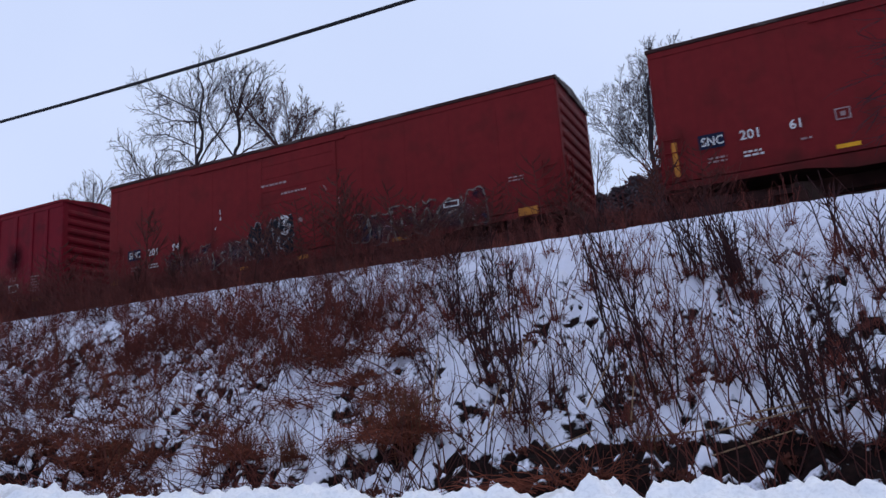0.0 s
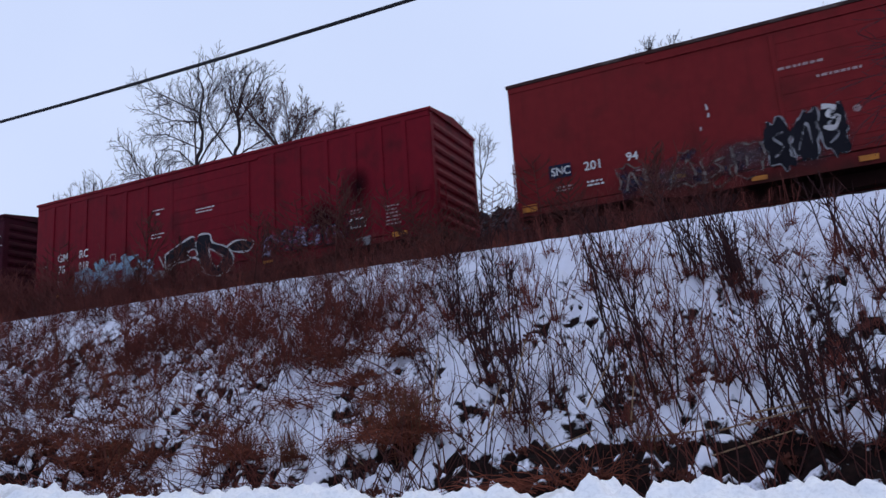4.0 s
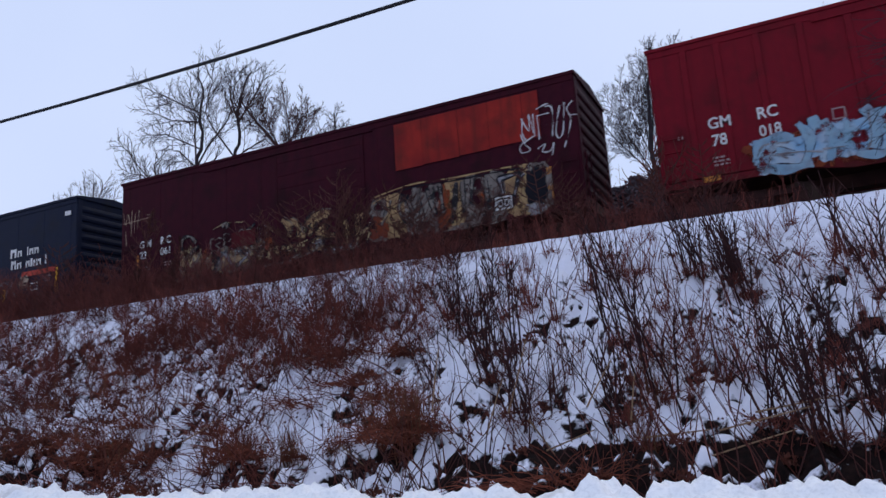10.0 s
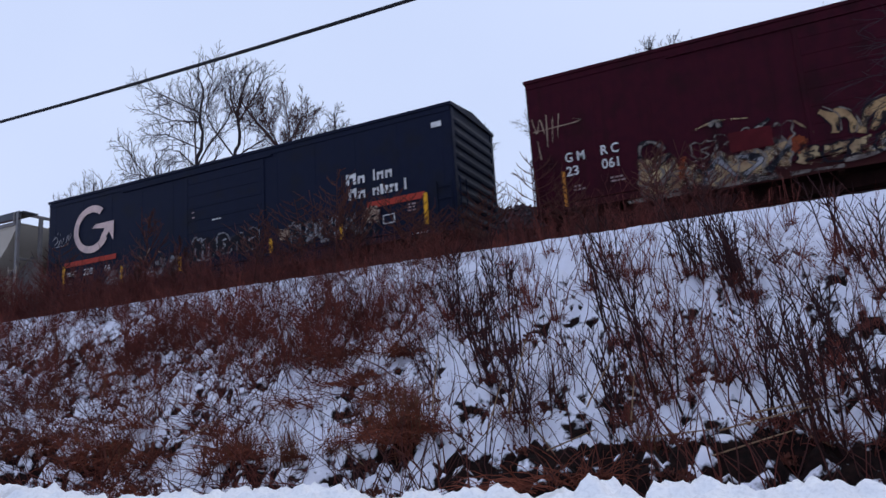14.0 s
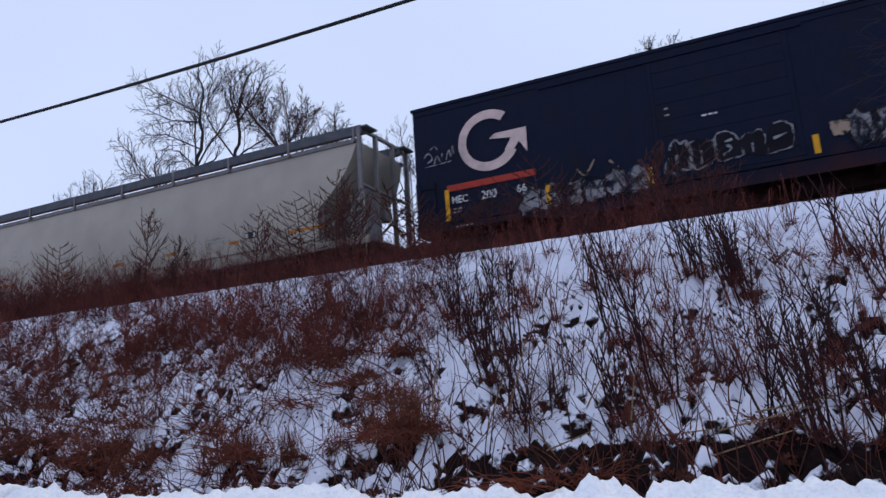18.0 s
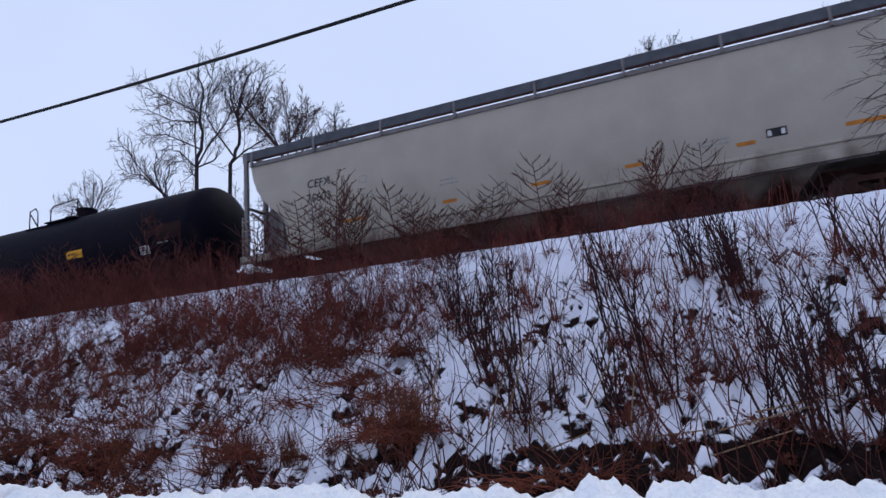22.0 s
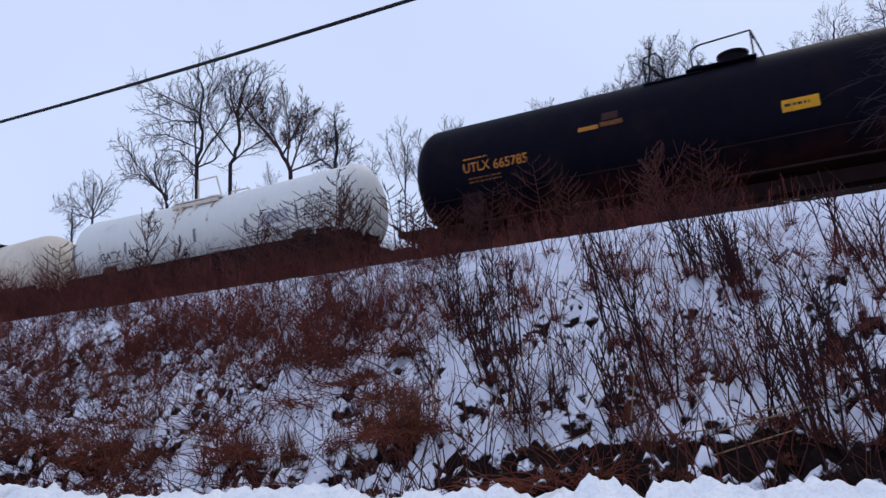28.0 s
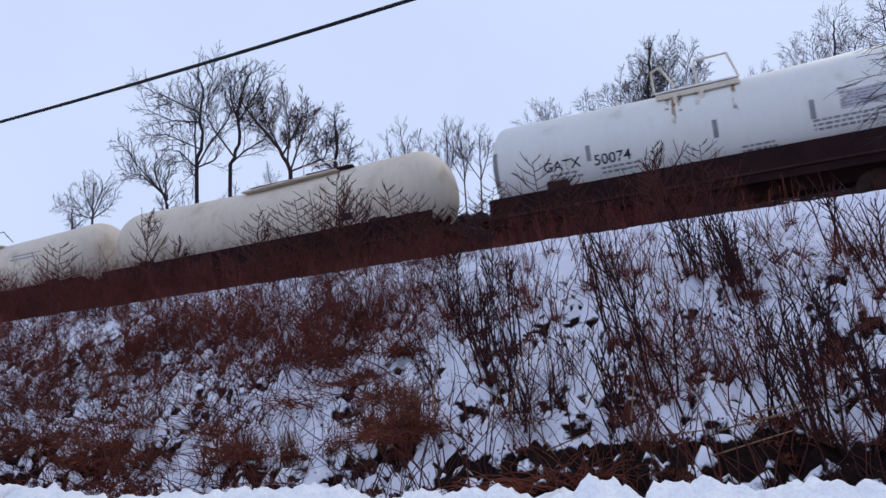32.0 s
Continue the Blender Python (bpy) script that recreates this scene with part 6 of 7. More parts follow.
tree(-28.8, 33, ((-28.6, 16.4), (-28.36, 17.7), (-27.75, 19.3), (-27.4, 21.0), (-27.3, 22.0)),
     (((-28.5, 16.9), (-29.2, 18.4), (-30.0, 19.8), (-29.4, 21.5), (-29.16, 22.6)), ((-28.5, 16.4), (-27.3, 16.9), (-26.1, 17.4), (-25.6, 18.4)), ((-27.9, 18.9), (-26.6, 20.2), (-26.0, 21.3)), ((-28.0, 18.5), (-28.4, 20.4), (-28.5, 22.2))), 31, label="tall bare tree with dark curving branches")
tree(-23.9, 33, ((-24.0, 14.9), (-24.75, 16.4), (-25.9, 18.0), (-27.0, 19.6)),
     (((-24.1, 15.2), (-24.5, 17.5), (-24.66, 19.6)), ((-24.8, 16.5), (-25.65, 18.5), (-26.0, 20.0)), ((-24.0, 15.0), (-23.2, 16.7), (-22.9, 18.1)), ((-23.9, 14.4), (-22.4, 15.6), (-21.9, 16.8)), ((-24.4, 15.7), (-23.9, 17.4), (-23.8, 18.8))), 5, mat="bark_red", girth=0.14, gap=0.2, span=2.0, label="dense bare tree with reddish twigs and dark upright branches")
tree(-20.8, 32, ((-20.8, 14.2), (-20.7, 16.0), (-20.5, 17.2)), (((-20.8, 13.6), (-21.6, 15.0), (-21.5, 16.6)), ((-20.8, 13.4), (-20.1, 14.4), (-19.9, 15.8))), 6, span=1.2, gap=0.15, lift=-0.04, label="bare tree draped with dark vines")
tree(-31.0, 31, ((-30.9, 13.8), (-31.4, 14.6)), (((-31.2, 14.3), (-32.8, 15.95), (-34.3, 17.5), (-35.3, 18.6)), ((-31.3, 14.5), (-33.3, 16.1), (-35.0, 16.7), (-36.0, 17.4)), ((-31.0, 14.1), (-32.6, 16.2), (-32.5, 17.4)), ((-30.9, 13.8), (-31.4, 15.4), (-31.2, 16.4))), 12, span=1.8, gap=0.28, label="leaning bare tree with thin branches")
tree(-54.1, 45, ((-54.0, 19.8), (-54.1, 21.4), (-54.2, 23.2)), (((-54.0, 19.6), (-55.6, 21.4), (-56.6, 22.4)), ((-54.0, 19.8), (-52.6, 21.4), (-51.6, 22.4)), ((-54.0, 19.4), (-56.6, 20.8), (-58.0, 21.6)), ((-54.0, 19.2), (-52.0, 20.4), (-50.8, 21.2)), ((-54.0, 20.4), (-55.0, 22.2), (-55.2, 23.4)), ((-54.0, 20.6), (-53.2, 22.4), (-53.0, 23.2))), 7, mat="bark_hazed", span=2.0, gap=0.28)
tree(-57.4, 46, ((-57.2, 19.4), (-57.0, 21.4)), (((-57.2, 19.0), (-58.2, 20.6)), ((-57.2, 19.2), (-56.2, 20.8))), 17, mat="bark_hazed", span=1.6, gap=0.28)
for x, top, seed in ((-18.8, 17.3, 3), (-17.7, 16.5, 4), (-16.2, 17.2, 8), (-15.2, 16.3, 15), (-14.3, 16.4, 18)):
    tree(x, 36, ((x, 13.4), (x + 0.1, top - 1.2), (x, top)), (((x, 13.2), (x - 0.6, top - 1.6), (x - 0.7, top - 0.6)), ((x, 13.4), (x + 0.5, top - 1.8), (x + 0.7, top - 0.8))), seed, mat="bark_hazed", girth=0.05, thin=0.018, span=1.2, gap=0.22, depth=3, lift=0.1, label="slender bare tree with upright twigs")
tree(-5.2, 36, ((-5.31, 12.61), (-5.2, 14.57), (-4.88, 16.97), (-4.77, 18.06)),
     (((-5.31, 11.8), (-6.93, 13.92), (-8.12, 15.88)), ((-5.31, 12), (-6.71, 14.79), (-7.36, 16.64)), ((-5.31, 12.2), (-6.06, 15.01), (-6.5, 17.08)), ((-5.31, 12.61), (-5.52, 15.22), (-5.63, 17.73)), ((-5.2, 12.4), (-4.44, 15.22), (-3.9, 18.06)),
      ((-5.2, 12.2), (-3.8, 14.79), (-3.04, 17.41)), ((-5.2, 11.9), (-3.47, 14.35), (-2.39, 16.75)), ((-5.2, 11.6), (-3.47, 13.48), (-2.28, 15.22)), ((-5.2, 12.83), (-4.98, 15.66), (-4.55, 17.62))), 9, girth=0.13, thin=0.024, span=1.5, gap=0.15, lift=0.06, label="round-crowned bare tree with many fine branches")
tree(-8.4, 37, ((-8.3, 12.2), (-8.1, 14.0)), (((-8.3, 11.6), (-9.4, 13.2)), ((-8.3, 11.8), (-7.6, 13.6))), 19, mat="bark_hazed", girth=0.05, thin=0.018, span=1.3, gap=0.22, depth=3, label="low bare tree with many fine branches")
tree(-13.1, 45, ((-13.1, 17.6), (-13.0, 20.2)), (((-13.1, 17.0), (-14.2, 19.4)), ((-13.1, 17.2), (-12.0, 19.6))), 14, mat="bark_hazed", girth=0.06, span=1.8, gap=0.22, lift=0.08)
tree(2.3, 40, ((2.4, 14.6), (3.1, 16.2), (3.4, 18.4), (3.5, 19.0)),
     (((2.35, 14.5), (1.8, 16.3), (1.3, 17.9)), ((2.6, 15.0), (2.35, 17.2), (2.4, 18.7)), ((2.8, 15.4), (4.0, 16.8), (4.5, 18.1)), ((2.4, 14.4), (3.6, 15.6), (4.6, 16.4)), ((2.3, 14.0), (1.2, 15.2), (0.9, 16.2))), 21, mat="bark_hazed", girth=0.1, thin=0.024, span=1.7, gap=0.22, lift=0.07, label="bare tree with fanning upright branches")
tree(-0.3, 40, ((-0.3, 14.4), (-0.2, 17.2)), (((-0.3, 14.0), (-1.0, 16.6)), ((-0.3, 14.2), (0.6, 16.8))), 22, mat="bark_hazed", girth=0.05, thin=0.018, span=1.4, gap=0.22, lift=0.1)
tree(5.4, 39, ((5.4, 13.8), (5.5, 17.0), (5.4, 19.0)), (((5.4, 13.6), (4.4, 16.4), (4.4, 18.0)), ((5.4, 14.0), (6.4, 16.8), (6.6, 18.4))), 25, mat="bark_hazed", girth=0.07, thin=0.02, span=1.7, gap=0.22, lift=0.08)
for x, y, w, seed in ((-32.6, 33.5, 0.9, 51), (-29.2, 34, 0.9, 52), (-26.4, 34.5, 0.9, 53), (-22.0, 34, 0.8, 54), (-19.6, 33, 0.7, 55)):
    tree(x, y, ((x, 12.4), (x + 0.2, 15.4)), (((x, 12.2), (x - w, 14.6)), ((x, 12.4), (x + w, 14.4))), seed, mat="bark_hazed", girth=0.04, thin=0.018, span=1.4, gap=0.22, depth=3, lift=0.08, label="low bare sapling among the tree trunks")


def overhang():
    """A tree beside the road whose outer twigs reach in front of the train."""
    ob = new("tree")
    x, y = 4.3, 12.2
    z = ground_height(x, y)
    ob.location = (x, y, z)
    tagged(ob, "bare tree with drooping twigs reaching over the bank", "tree", "bare trees beside the bank")
    rnd = random.Random(41)
    tw = Twigs(6)
    trunk, d = bend(Vector((0, 0, -0.2)), Vector((0.02, 0, 1)), 7.5, 8, 0.04, rnd)
    tw.add(trunk, 0.16, 0.06)
    link_mesh("trunk", tw.mesh("trunk"), M["bark"], ob)
    for k, (h, reach) in enumerate(((2.6, 1.4), (3.0, 1.75), (3.4, 1.7), (4.0, 1.9), (4.7, 1.8), (5.6, 1.9))):
        tw = Twigs(4)
        base = Vector((0, 0, h - 0.6))
        pts, dd = bend(base, Vector((-1, rnd.gauss(0, 0.15), 0.25)), 1.9, 5, 0.08, rnd, -0.02)
        tw.add(pts, 0.03, 0.013)
        for i in range(5):
            grow(tw, pts[rnd.randint(2, 5)], Vector((-1, rnd.gauss(0, 0.5), rnd.gauss(-0.1, 0.4))).normalized(), reach * rnd.uniform(0.3, 0.5), 0.006, 2, rnd, 0.6, -0.02)
        link_mesh("branch", tw.mesh("branch"), M["bark"], ob)
    tw = Twigs(4)
    pts, dd = bend(Vector((0, 0, 5.0)), Vector((-1, 0, -0.1)), 3.5, 6, 0.03, rnd, 0)
    tw.add(pts, 0.03, 0.01)
    for i in range(3):
        hang, dd = bend(pts[-1] + Vector((0.12 * i, 0, 0)), Vector((-0.25 + 0.2 * i, 0, -1)), 0.5 - 0.1 * i, 4, 0.2, rnd, 0)
        tw.add(hang, 0.008, 0.004)
    link_mesh("branch", tw.mesh("branch"), M["bark"], ob)


overhang()


def conifer(x, y, height, seed):
    """A dark evergreen: a trunk and many drooping sprays of needles."""
    rnd = random.Random(seed)
    z = ground_height(x, y)
    ob = new("conifer")
    ob.location = (x, y, z)
    tagged(ob, "dark scrubby evergreen on the snowy hillside", "conifer", "evergreens behind the track")
    part("trunk", rod(bmesh.new(), (0, 0, -0.2), (0, 0, height * 0.95), 0.1, 8, 0.02), M["bark"], ob)
    tw = Twigs(3)
    for i in range(420):
        u = rnd.random() ** 0.8
        hh = height * (0.06 + 0.94 * u)
        reach = (1 - u ** 2) * height * 0.38 + 0.2
        a = rnd.uniform(0, 6.28)
        d = Vector((math.cos(a), math.sin(a), -0.12 + 0.5 * u))
        p = Vector((0, 0, hh)) + d * reach * rnd.uniform(0.2, 0.7)
        for k in range(11):
            leaf(tw, p + d * (reach * 0.045 * k) + Vector((rnd.gauss(0, 0.06), rnd.gauss(0, 0.06), rnd.gauss(0, 0.05))), rnd.uniform(0.07, 0.15), rnd)
    link_mesh("crown", tw.mesh("crown"), M["needles"], ob)
    return ob


# ---- brush on the embankment ----
def upright_shrub(seed, height, stems, r):
    """Straight stems from one crown, with short side twigs."""
    rnd = random.Random(seed)
    stem, twig = Twigs(4), Twigs(3)
    for s in range(stems):
        a = rnd.uniform(0, 6.28)
        p = Vector((math.cos(a) * rnd.uniform(0, 0.2), math.sin(a) * rnd.uniform(0, 0.2), -0.1))
        d = Vector((math.cos(a) * 0.3 * rnd.random() + rnd.gauss(-0.05, 0.12), math.sin(a) * 0.2, 1))
        hgt = height * rnd.uniform(0.45, 1.05)
        pts, dd = bend(p, d, hgt, 6, 0.06, rnd)
        rr = r * rnd.uniform(0.6, 1.3)
        stem.add(pts, rr, rr * 0.45)
        for k in range(rnd.randint(4, 8)):
            u = rnd.uniform(0.2, 0.98) * 6
            j = min(int(u), 5)
            b = pts[j].lerp(pts[j + 1], u - j)
            a2 = rnd.uniform(0, 6.28)
            t, d3 = bend(b, dd + Vector((math.cos(a2), math.sin(a2), 0.1)) * rnd.uniform(0.5, 1.0), hgt * rnd.uniform(0.12, 0.32), 3, 0.18, rnd, 0.06)
            twig.add(t, rr * 0.5, rr * 0.25)
            if rnd.random() < 0.5:
                t2, d4 = bend(t[1], d3 + Vector((rnd.gauss(0, 0.8), rnd.gauss(0, 0.8), 0.3)), hgt * 0.1, 2, 0.2, rnd, 0.05)
                twig.add(t2, rr * 0.35, rr * 0.2)
    for i in range(46):
        p = Vector((rnd.gauss(0, 0.13), rnd.gauss(0, 0.11), rnd.uniform(-0.03, 0.1)))
        t, d3 = bend(p, Vector((rnd.gauss(0, 0.7), rnd.gauss(-0.2, 0.6), 0.7)), rnd.uniform(0.12, 0.34), 3, 0.2, rnd, -0.25)
        twig.add(t, 0.0065, 0.003)
    return stem, twig


def thicket_shrub(seed, height, stems, r, sides=9, forks=2):
    """A tangle of fine arching shoots."""
    rnd = random.Random(seed)
    stem, twig = Twigs(3), Twigs(3)
    for s in range(stems):
        a = rnd.uniform(0, 6.28)
        p = Vector((math.cos(a) * rnd.uniform(0, 0.3), math.sin(a) * rnd.uniform(0, 0.3), -0.08))
        d = Vector((math.cos(a) * rnd.uniform(0.1, 0.9), math.sin(a) * rnd.uniform(0.1, 0.7), 1))
        hgt = height * rnd.uniform(0.5, 1.1)
        pts, dd = bend(p, d, hgt, 6, 0.12, rnd, -0.05)
        stem.add(pts, r, r * 0.4)
        for k in range(sides):
            j = rnd.randint(1, 5)
            a2 = rnd.uniform(0, 6.28)
            t, d3 = bend(pts[j], dd + Vector((math.cos(a2), math.sin(a2), 0.2)) * 0.9, hgt * rnd.uniform(0.15, 0.4), 3, 0.2, rnd)
            twig.add(t, r * 0.6, r * 0.3)
            for q in range(forks):
                t2, d4 = bend(t[rnd.randint(1, 2)], d3 + Vector((rnd.gauss(0, 0.8), rnd.gauss(0, 0.8), 0.2)), hgt * rnd.uniform(0.06, 0.16), 2, 0.2, rnd)
                twig.add(t2, r * 0.45, r * 0.25)
    return stem, twig


def plume_weed(seed, height, stems, r):
    """Dry stalks whose side shoots sweep out and up, each ending in a small withered head."""
    rnd = random.Random(seed)
    stem, twig = Twigs(5), Twigs(4)
    for s in range(stems):
        p = Vector((rnd.gauss(0, 0.14), rnd.gauss(0, 0.1), -0.08))
        hgt = height * (rnd.uniform(0.9, 1.05) if not s else rnd.uniform(0.5, 0.8))
        pts, dd = bend(p, Vector((rnd.gauss(0, 0.08), rnd.gauss(0, 0.08), 1)), hgt, 7, 0.03, rnd)
        stem.add(pts, r * 1.1, r * 0.6)
        for k in range(12):
            u = (0.4 + 0.57 * k / 11) * 7
            j = min(int(u), 6)
            b = pts[j].lerp(pts[j + 1], u - j)
            side = 1 if k % 2 else -1
            ln = (0.55 - 0.4 * k / 11) * hgt * rnd.uniform(0.75, 1.1)
            t, d3 = bend(b, Vector((side * rnd.uniform(0.8, 1.1), rnd.gauss(0, 0.35), rnd.uniform(0.1, 0.35))), ln, 5, 0.05, rnd, 0.13)
            twig.add(t, r * 0.85, r * 0.5)
            for q in range(7):
                e = t[1 + q // 2].lerp(t[2 + q // 2], rnd.random())
                t2, d4 = bend(e, Vector((side * rnd.uniform(0.1, 0.9), rnd.gauss(0, 0.4), rnd.uniform(0.2, 1))), ln * rnd.uniform(0.2, 0.45), 3, 0.1, rnd, 0.08)
                twig.add(t2, r * 0.6, r * 0.45)
    return stem, twig


def cane_shrub(seed, height, stems, r):
    """Long dark canes leaning one way from a brown tuft, forking into thin shoots near their tops."""
    rnd = random.Random(seed)
    stem, twig = Twigs(5), Twigs(3)
    for s in range(stems):
        p = Vector((rnd.gauss(0, 0.16), rnd.gauss(0, 0.12), -0.1))
        hgt = height * rnd.uniform(0.55, 1.08)
        pts, dd = bend(p, Vector((rnd.gauss(-0.2, 0.17), rnd.gauss(0, 0.12), 1)), hgt, 6, 0.045, rnd)
        rr = r * rnd.uniform(0.65, 1.25)
        stem.add(pts, rr, rr * 0.5)
        for k in range(rnd.randint(3, 6)):
            u = rnd.uniform(0.3, 0.95) * 6
            j = min(int(u), 5)
            side = rnd.choice((-1, 1))
            t, d3 = bend(pts[j].lerp(pts[j + 1], u - j), dd + Vector((side * rnd.uniform(0.4, 0.9), rnd.gauss(0, 0.4), 0)), hgt * rnd.uniform(0.12, 0.3), 3, 0.1, rnd, 0.05)
            stem.add(t, rr * 0.55, rr * 0.28)
            if rnd.random() < 0.6:
                t2, d4 = bend(t[1], d3 + Vector((rnd.gauss(0, 0.6), rnd.gauss(0, 0.5), 0.2)), hgt * 0.12, 2, 0.15, rnd, 0.05)
                stem.add(t2, rr * 0.4, rr * 0.22)
    for i in range(60):
        p = Vector((rnd.gauss(0, 0.15), rnd.gauss(0, 0.12), rnd.uniform(-0.03, 0.1)))
        t, d3 = bend(p, Vector((rnd.gauss(0, 0.6), rnd.gauss(-0.2, 0.5), 0.8)), rnd.uniform(0.12, 0.36), 3, 0.2, rnd, -0.22)
        twig.add(t, 0.0075, 0.003)
    return stem, twig


def make_kinds():
    kinds = {}
    for i in range(7):
        kinds.setdefault("upright", []).append((upright_shrub(10 + i, 1.3 + 0.08 * i, 8 + i % 4, 0.011), "stem_dark", "stem_red" if i % 3 == 0 else "stem_dark"))
    for i in range(5):
        kinds.setdefault("red_upright", []).append((upright_shrub(30 + i, 1.3 + 0.08 * i, 8 + i % 3, 0.0095), "stem_umber", "stem_red" if i % 2 else "stem_umber"))
    for i in range(6):
        kinds.setdefault("cane", []).append((cane_shrub(110 + i, 1.55 + 0.06 * i, 6 + i % 3, 0.0145), "stem_black", "stem_umber"))
    for i in range(6):
        kinds.setdefault("thicket", []).append((thicket_shrub(40 + i, 0.95 + 0.06 * i, 11, 0.0078), "stem_red", "stem_red" if i % 2 else "stem_umber"))
    for i in range(5):
        kinds.setdefault("crest", []).append((thicket_shrub(140 + i, 0.9 + 0.08 * i, 12, 0.0058, 6, 1), "stem_umber", "stem_red" if i % 2 else "stem_umber"))
    for i in range(4):
        kinds.setdefault("stalk", []).append((upright_shrub(60 + i, 0.9, 11, 0.008), "stem_tan", "grass"))
    for i in range(5):
        kinds.setdefault("plume", []).append((plume_weed(80 + i, 1.35, 2 + i % 2, 0.0082), "plume", "plume"))
    out = {}
    for kind, lot in kinds.items():
        for (stem, twig), ma, mb in lot:
            a, b = stem.mesh("shrub_stems"), twig.mesh("shrub_twigs")
            a.materials.append(M[ma]), b.materials.append(M[mb])
            out.setdefault(kind, []).append((a, b))
    return out


KINDS = make_kinds()
SHRUB_WORDS = {"upright": ("shrub", "leafless shrub with straight dark stems on the snowy bank"),
               "red_upright": ("shrub", "leafless shrub with straight reddish-brown stems on the bank"),
               "cane": ("shrub", "leafless shrub of long blackish leaning canes on the bank"),
               "thicket": ("shrub", "tangled reddish-brown leafless shrub on the snowy bank"),
               "crest": ("shrub", "fine umber leafless shrub along the top of the bank"),
               "stalk": ("weed_clump", "clump of dry tan stalks on the snowy bank"),
               "plume": ("weed_clump", "tall dry weed with feathery brown seed plumes")}
rng = random.Random(77)


def plant(kind, x, y, size, turn=60):
    a, b = rng.choice(KINDS[kind])
    name, label = SHRUB_WORDS[kind]
    weed = name == "weed_clump"
    ob = new(name, None if weed else a)
    ob.matrix_basis = Matrix.Translation((x, y, ground_height(x, y))) @ pose(0, 0, 0, 0, 0, rng.uniform(-turn, turn)) @ Matrix.Diagonal((size, size, size * rng.uniform(0.9, 1.1), 1))
    for kid, me in ([("dry_stem", a)] if weed else []) + [("twig_tangle", b)]:
        sub = new(kid, me)
        sub.parent = ob
        tagged(sub, kind="stuff")
    return tagged(ob, label, name.replace("_", " "), "brush on the embankment")


SHAPES = {k: [tuple(np.array([v.co for v in me.vertices]) for me in pair) for pair in lot] for k, lot in KINDS.items() if k in ("crest", "thicket")}


class Brush:
    """Many small bushes gathered into one mesh."""

    def __init__(self):
        self.v, self.f, self.n = [], [], 0

    def plant(self, kind, x, y, size):
        k = rng.randrange(len(KINDS[kind]))
        a = radians(rng.uniform(-180, 180))
        turn = np.array(((math.cos(a), -math.sin(a), 0), (math.sin(a), math.cos(a), 0), (0, 0, rng.uniform(0.9, 1.1)))) * size
        for me, co in zip(KINDS[kind][k], SHAPES[kind][k]):
            self.v.append(co @ turn.T + np.array((x, y, ground_height(x, y))))
            self.f += [tuple(i + self.n for i in p.vertices) for p in me.polygons]
            self.n += len(co)

    def done(self, name, mat, label):
        ob = raw(name, np.concatenate(self.v).tolist(), self.f, M[mat])
        return tagged(ob, label, "brush", kind="stuff")


def clump(kind, spots, n, r, lo=0.75, hi=1.15, turn=60):
    for cx, cy in spots:
        for i in range(n):
            plant(kind, cx + rng.gauss(0, r), min(cy + rng.gauss(0, r), 15.0), rng.uniform(lo, hi), turn)


# the open half of the bank: clusters of dark canes
clump("cane", ((-1.48, 12.3), (-1.2, 12.45), (-0.65, 11.6), (-0.85, 11.8)), 2, 0.12, 0.75, 0.95, 30)
clump("cane", ((-0.2, 8.85), (0.2, 8.65), (-0.3, 9.45), (-3.97, 9.8), (-4.7, 10.1), (-4.68, 11.2), (-3.33, 9.3), (-5.1, 11.8)), 1, 0.12, 0.75, 1.0, 30)
clump("cane", ((-0.05, 8.7), (0.5, 8.7), (0.62, 9.3), (-3.1, 9.15), (-4.3, 10.6), (-3.6, 10.4), (-4.9, 12.5), (0.3, 10.0), (-2.5, 11.0), (-2.0, 9.25), (-1.55, 9.0), (-2.7, 12.6), (0.75, 12.4), (1.0, 11.2), (-5.6, 12.4)), 1, 0.15, 0.75, 1.05, 30)
clump("upright", ((-7.5, 12.0), (-7.6, 12.7), (-8.3, 12.9), (-6.6, 12.9), (-8.0, 11.9), (-13.0, 12.6), (-12.6, 11.9)), 2, 0.25, 0.6, 0.95)
clump("red_upright", ((-4.0, 12.0), (-2.2, 9.8), (-2.9, 9.9), (-1.2, 10.6), (-0.55, 9.9), (-3.4, 11.2), (-1.7, 11.2), (0.9, 11.8), (0.6, 10.6), (-2.6, 12.0), (-2.2, 13.0), (-1.3, 9.4)), 1, 0.2, 0.65, 0.95)
# fine brown thickets
clump("thicket", ((-11.5, 12.6), (-11.8, 12.2), (-10.6, 12.2), (-11.0, 12.9), (-12.4, 11.6), (-12.9, 11.9), (-9.5, 12.0), (-7.7, 11.1), (-7.8, 11.8), (-8.3, 11.3)), 4, 0.33, 0.75, 1.1)
clump("thicket", ((-14.6, 13.0), (-17.6, 13.6), (-19.4, 13.4), (-13.4, 13.4), (-8.4, 12.6), (-5.3, 12.3), (-1.3, 10.0), (-1.8, 10.05), (0.45, 10.0), (0.6, 11.7), (-15.6, 11.6), (-14.2, 10.8)), 2, 0.3, 0.65, 0.95)
clump("thicket", ((-4.1, 11.7), (-3.8, 11.2), (-0.9, 10.1), (-2.6, 12.8), (-2.3, 12.1), (0.2, 12.0), (-0.3, 11.2), (-8.8, 10.3), (-6.0, 10.7), (-10.0, 10.8), (-17.0, 12.4), (-20.5, 14.0)), 1, 0.2, 0.6, 0.9)
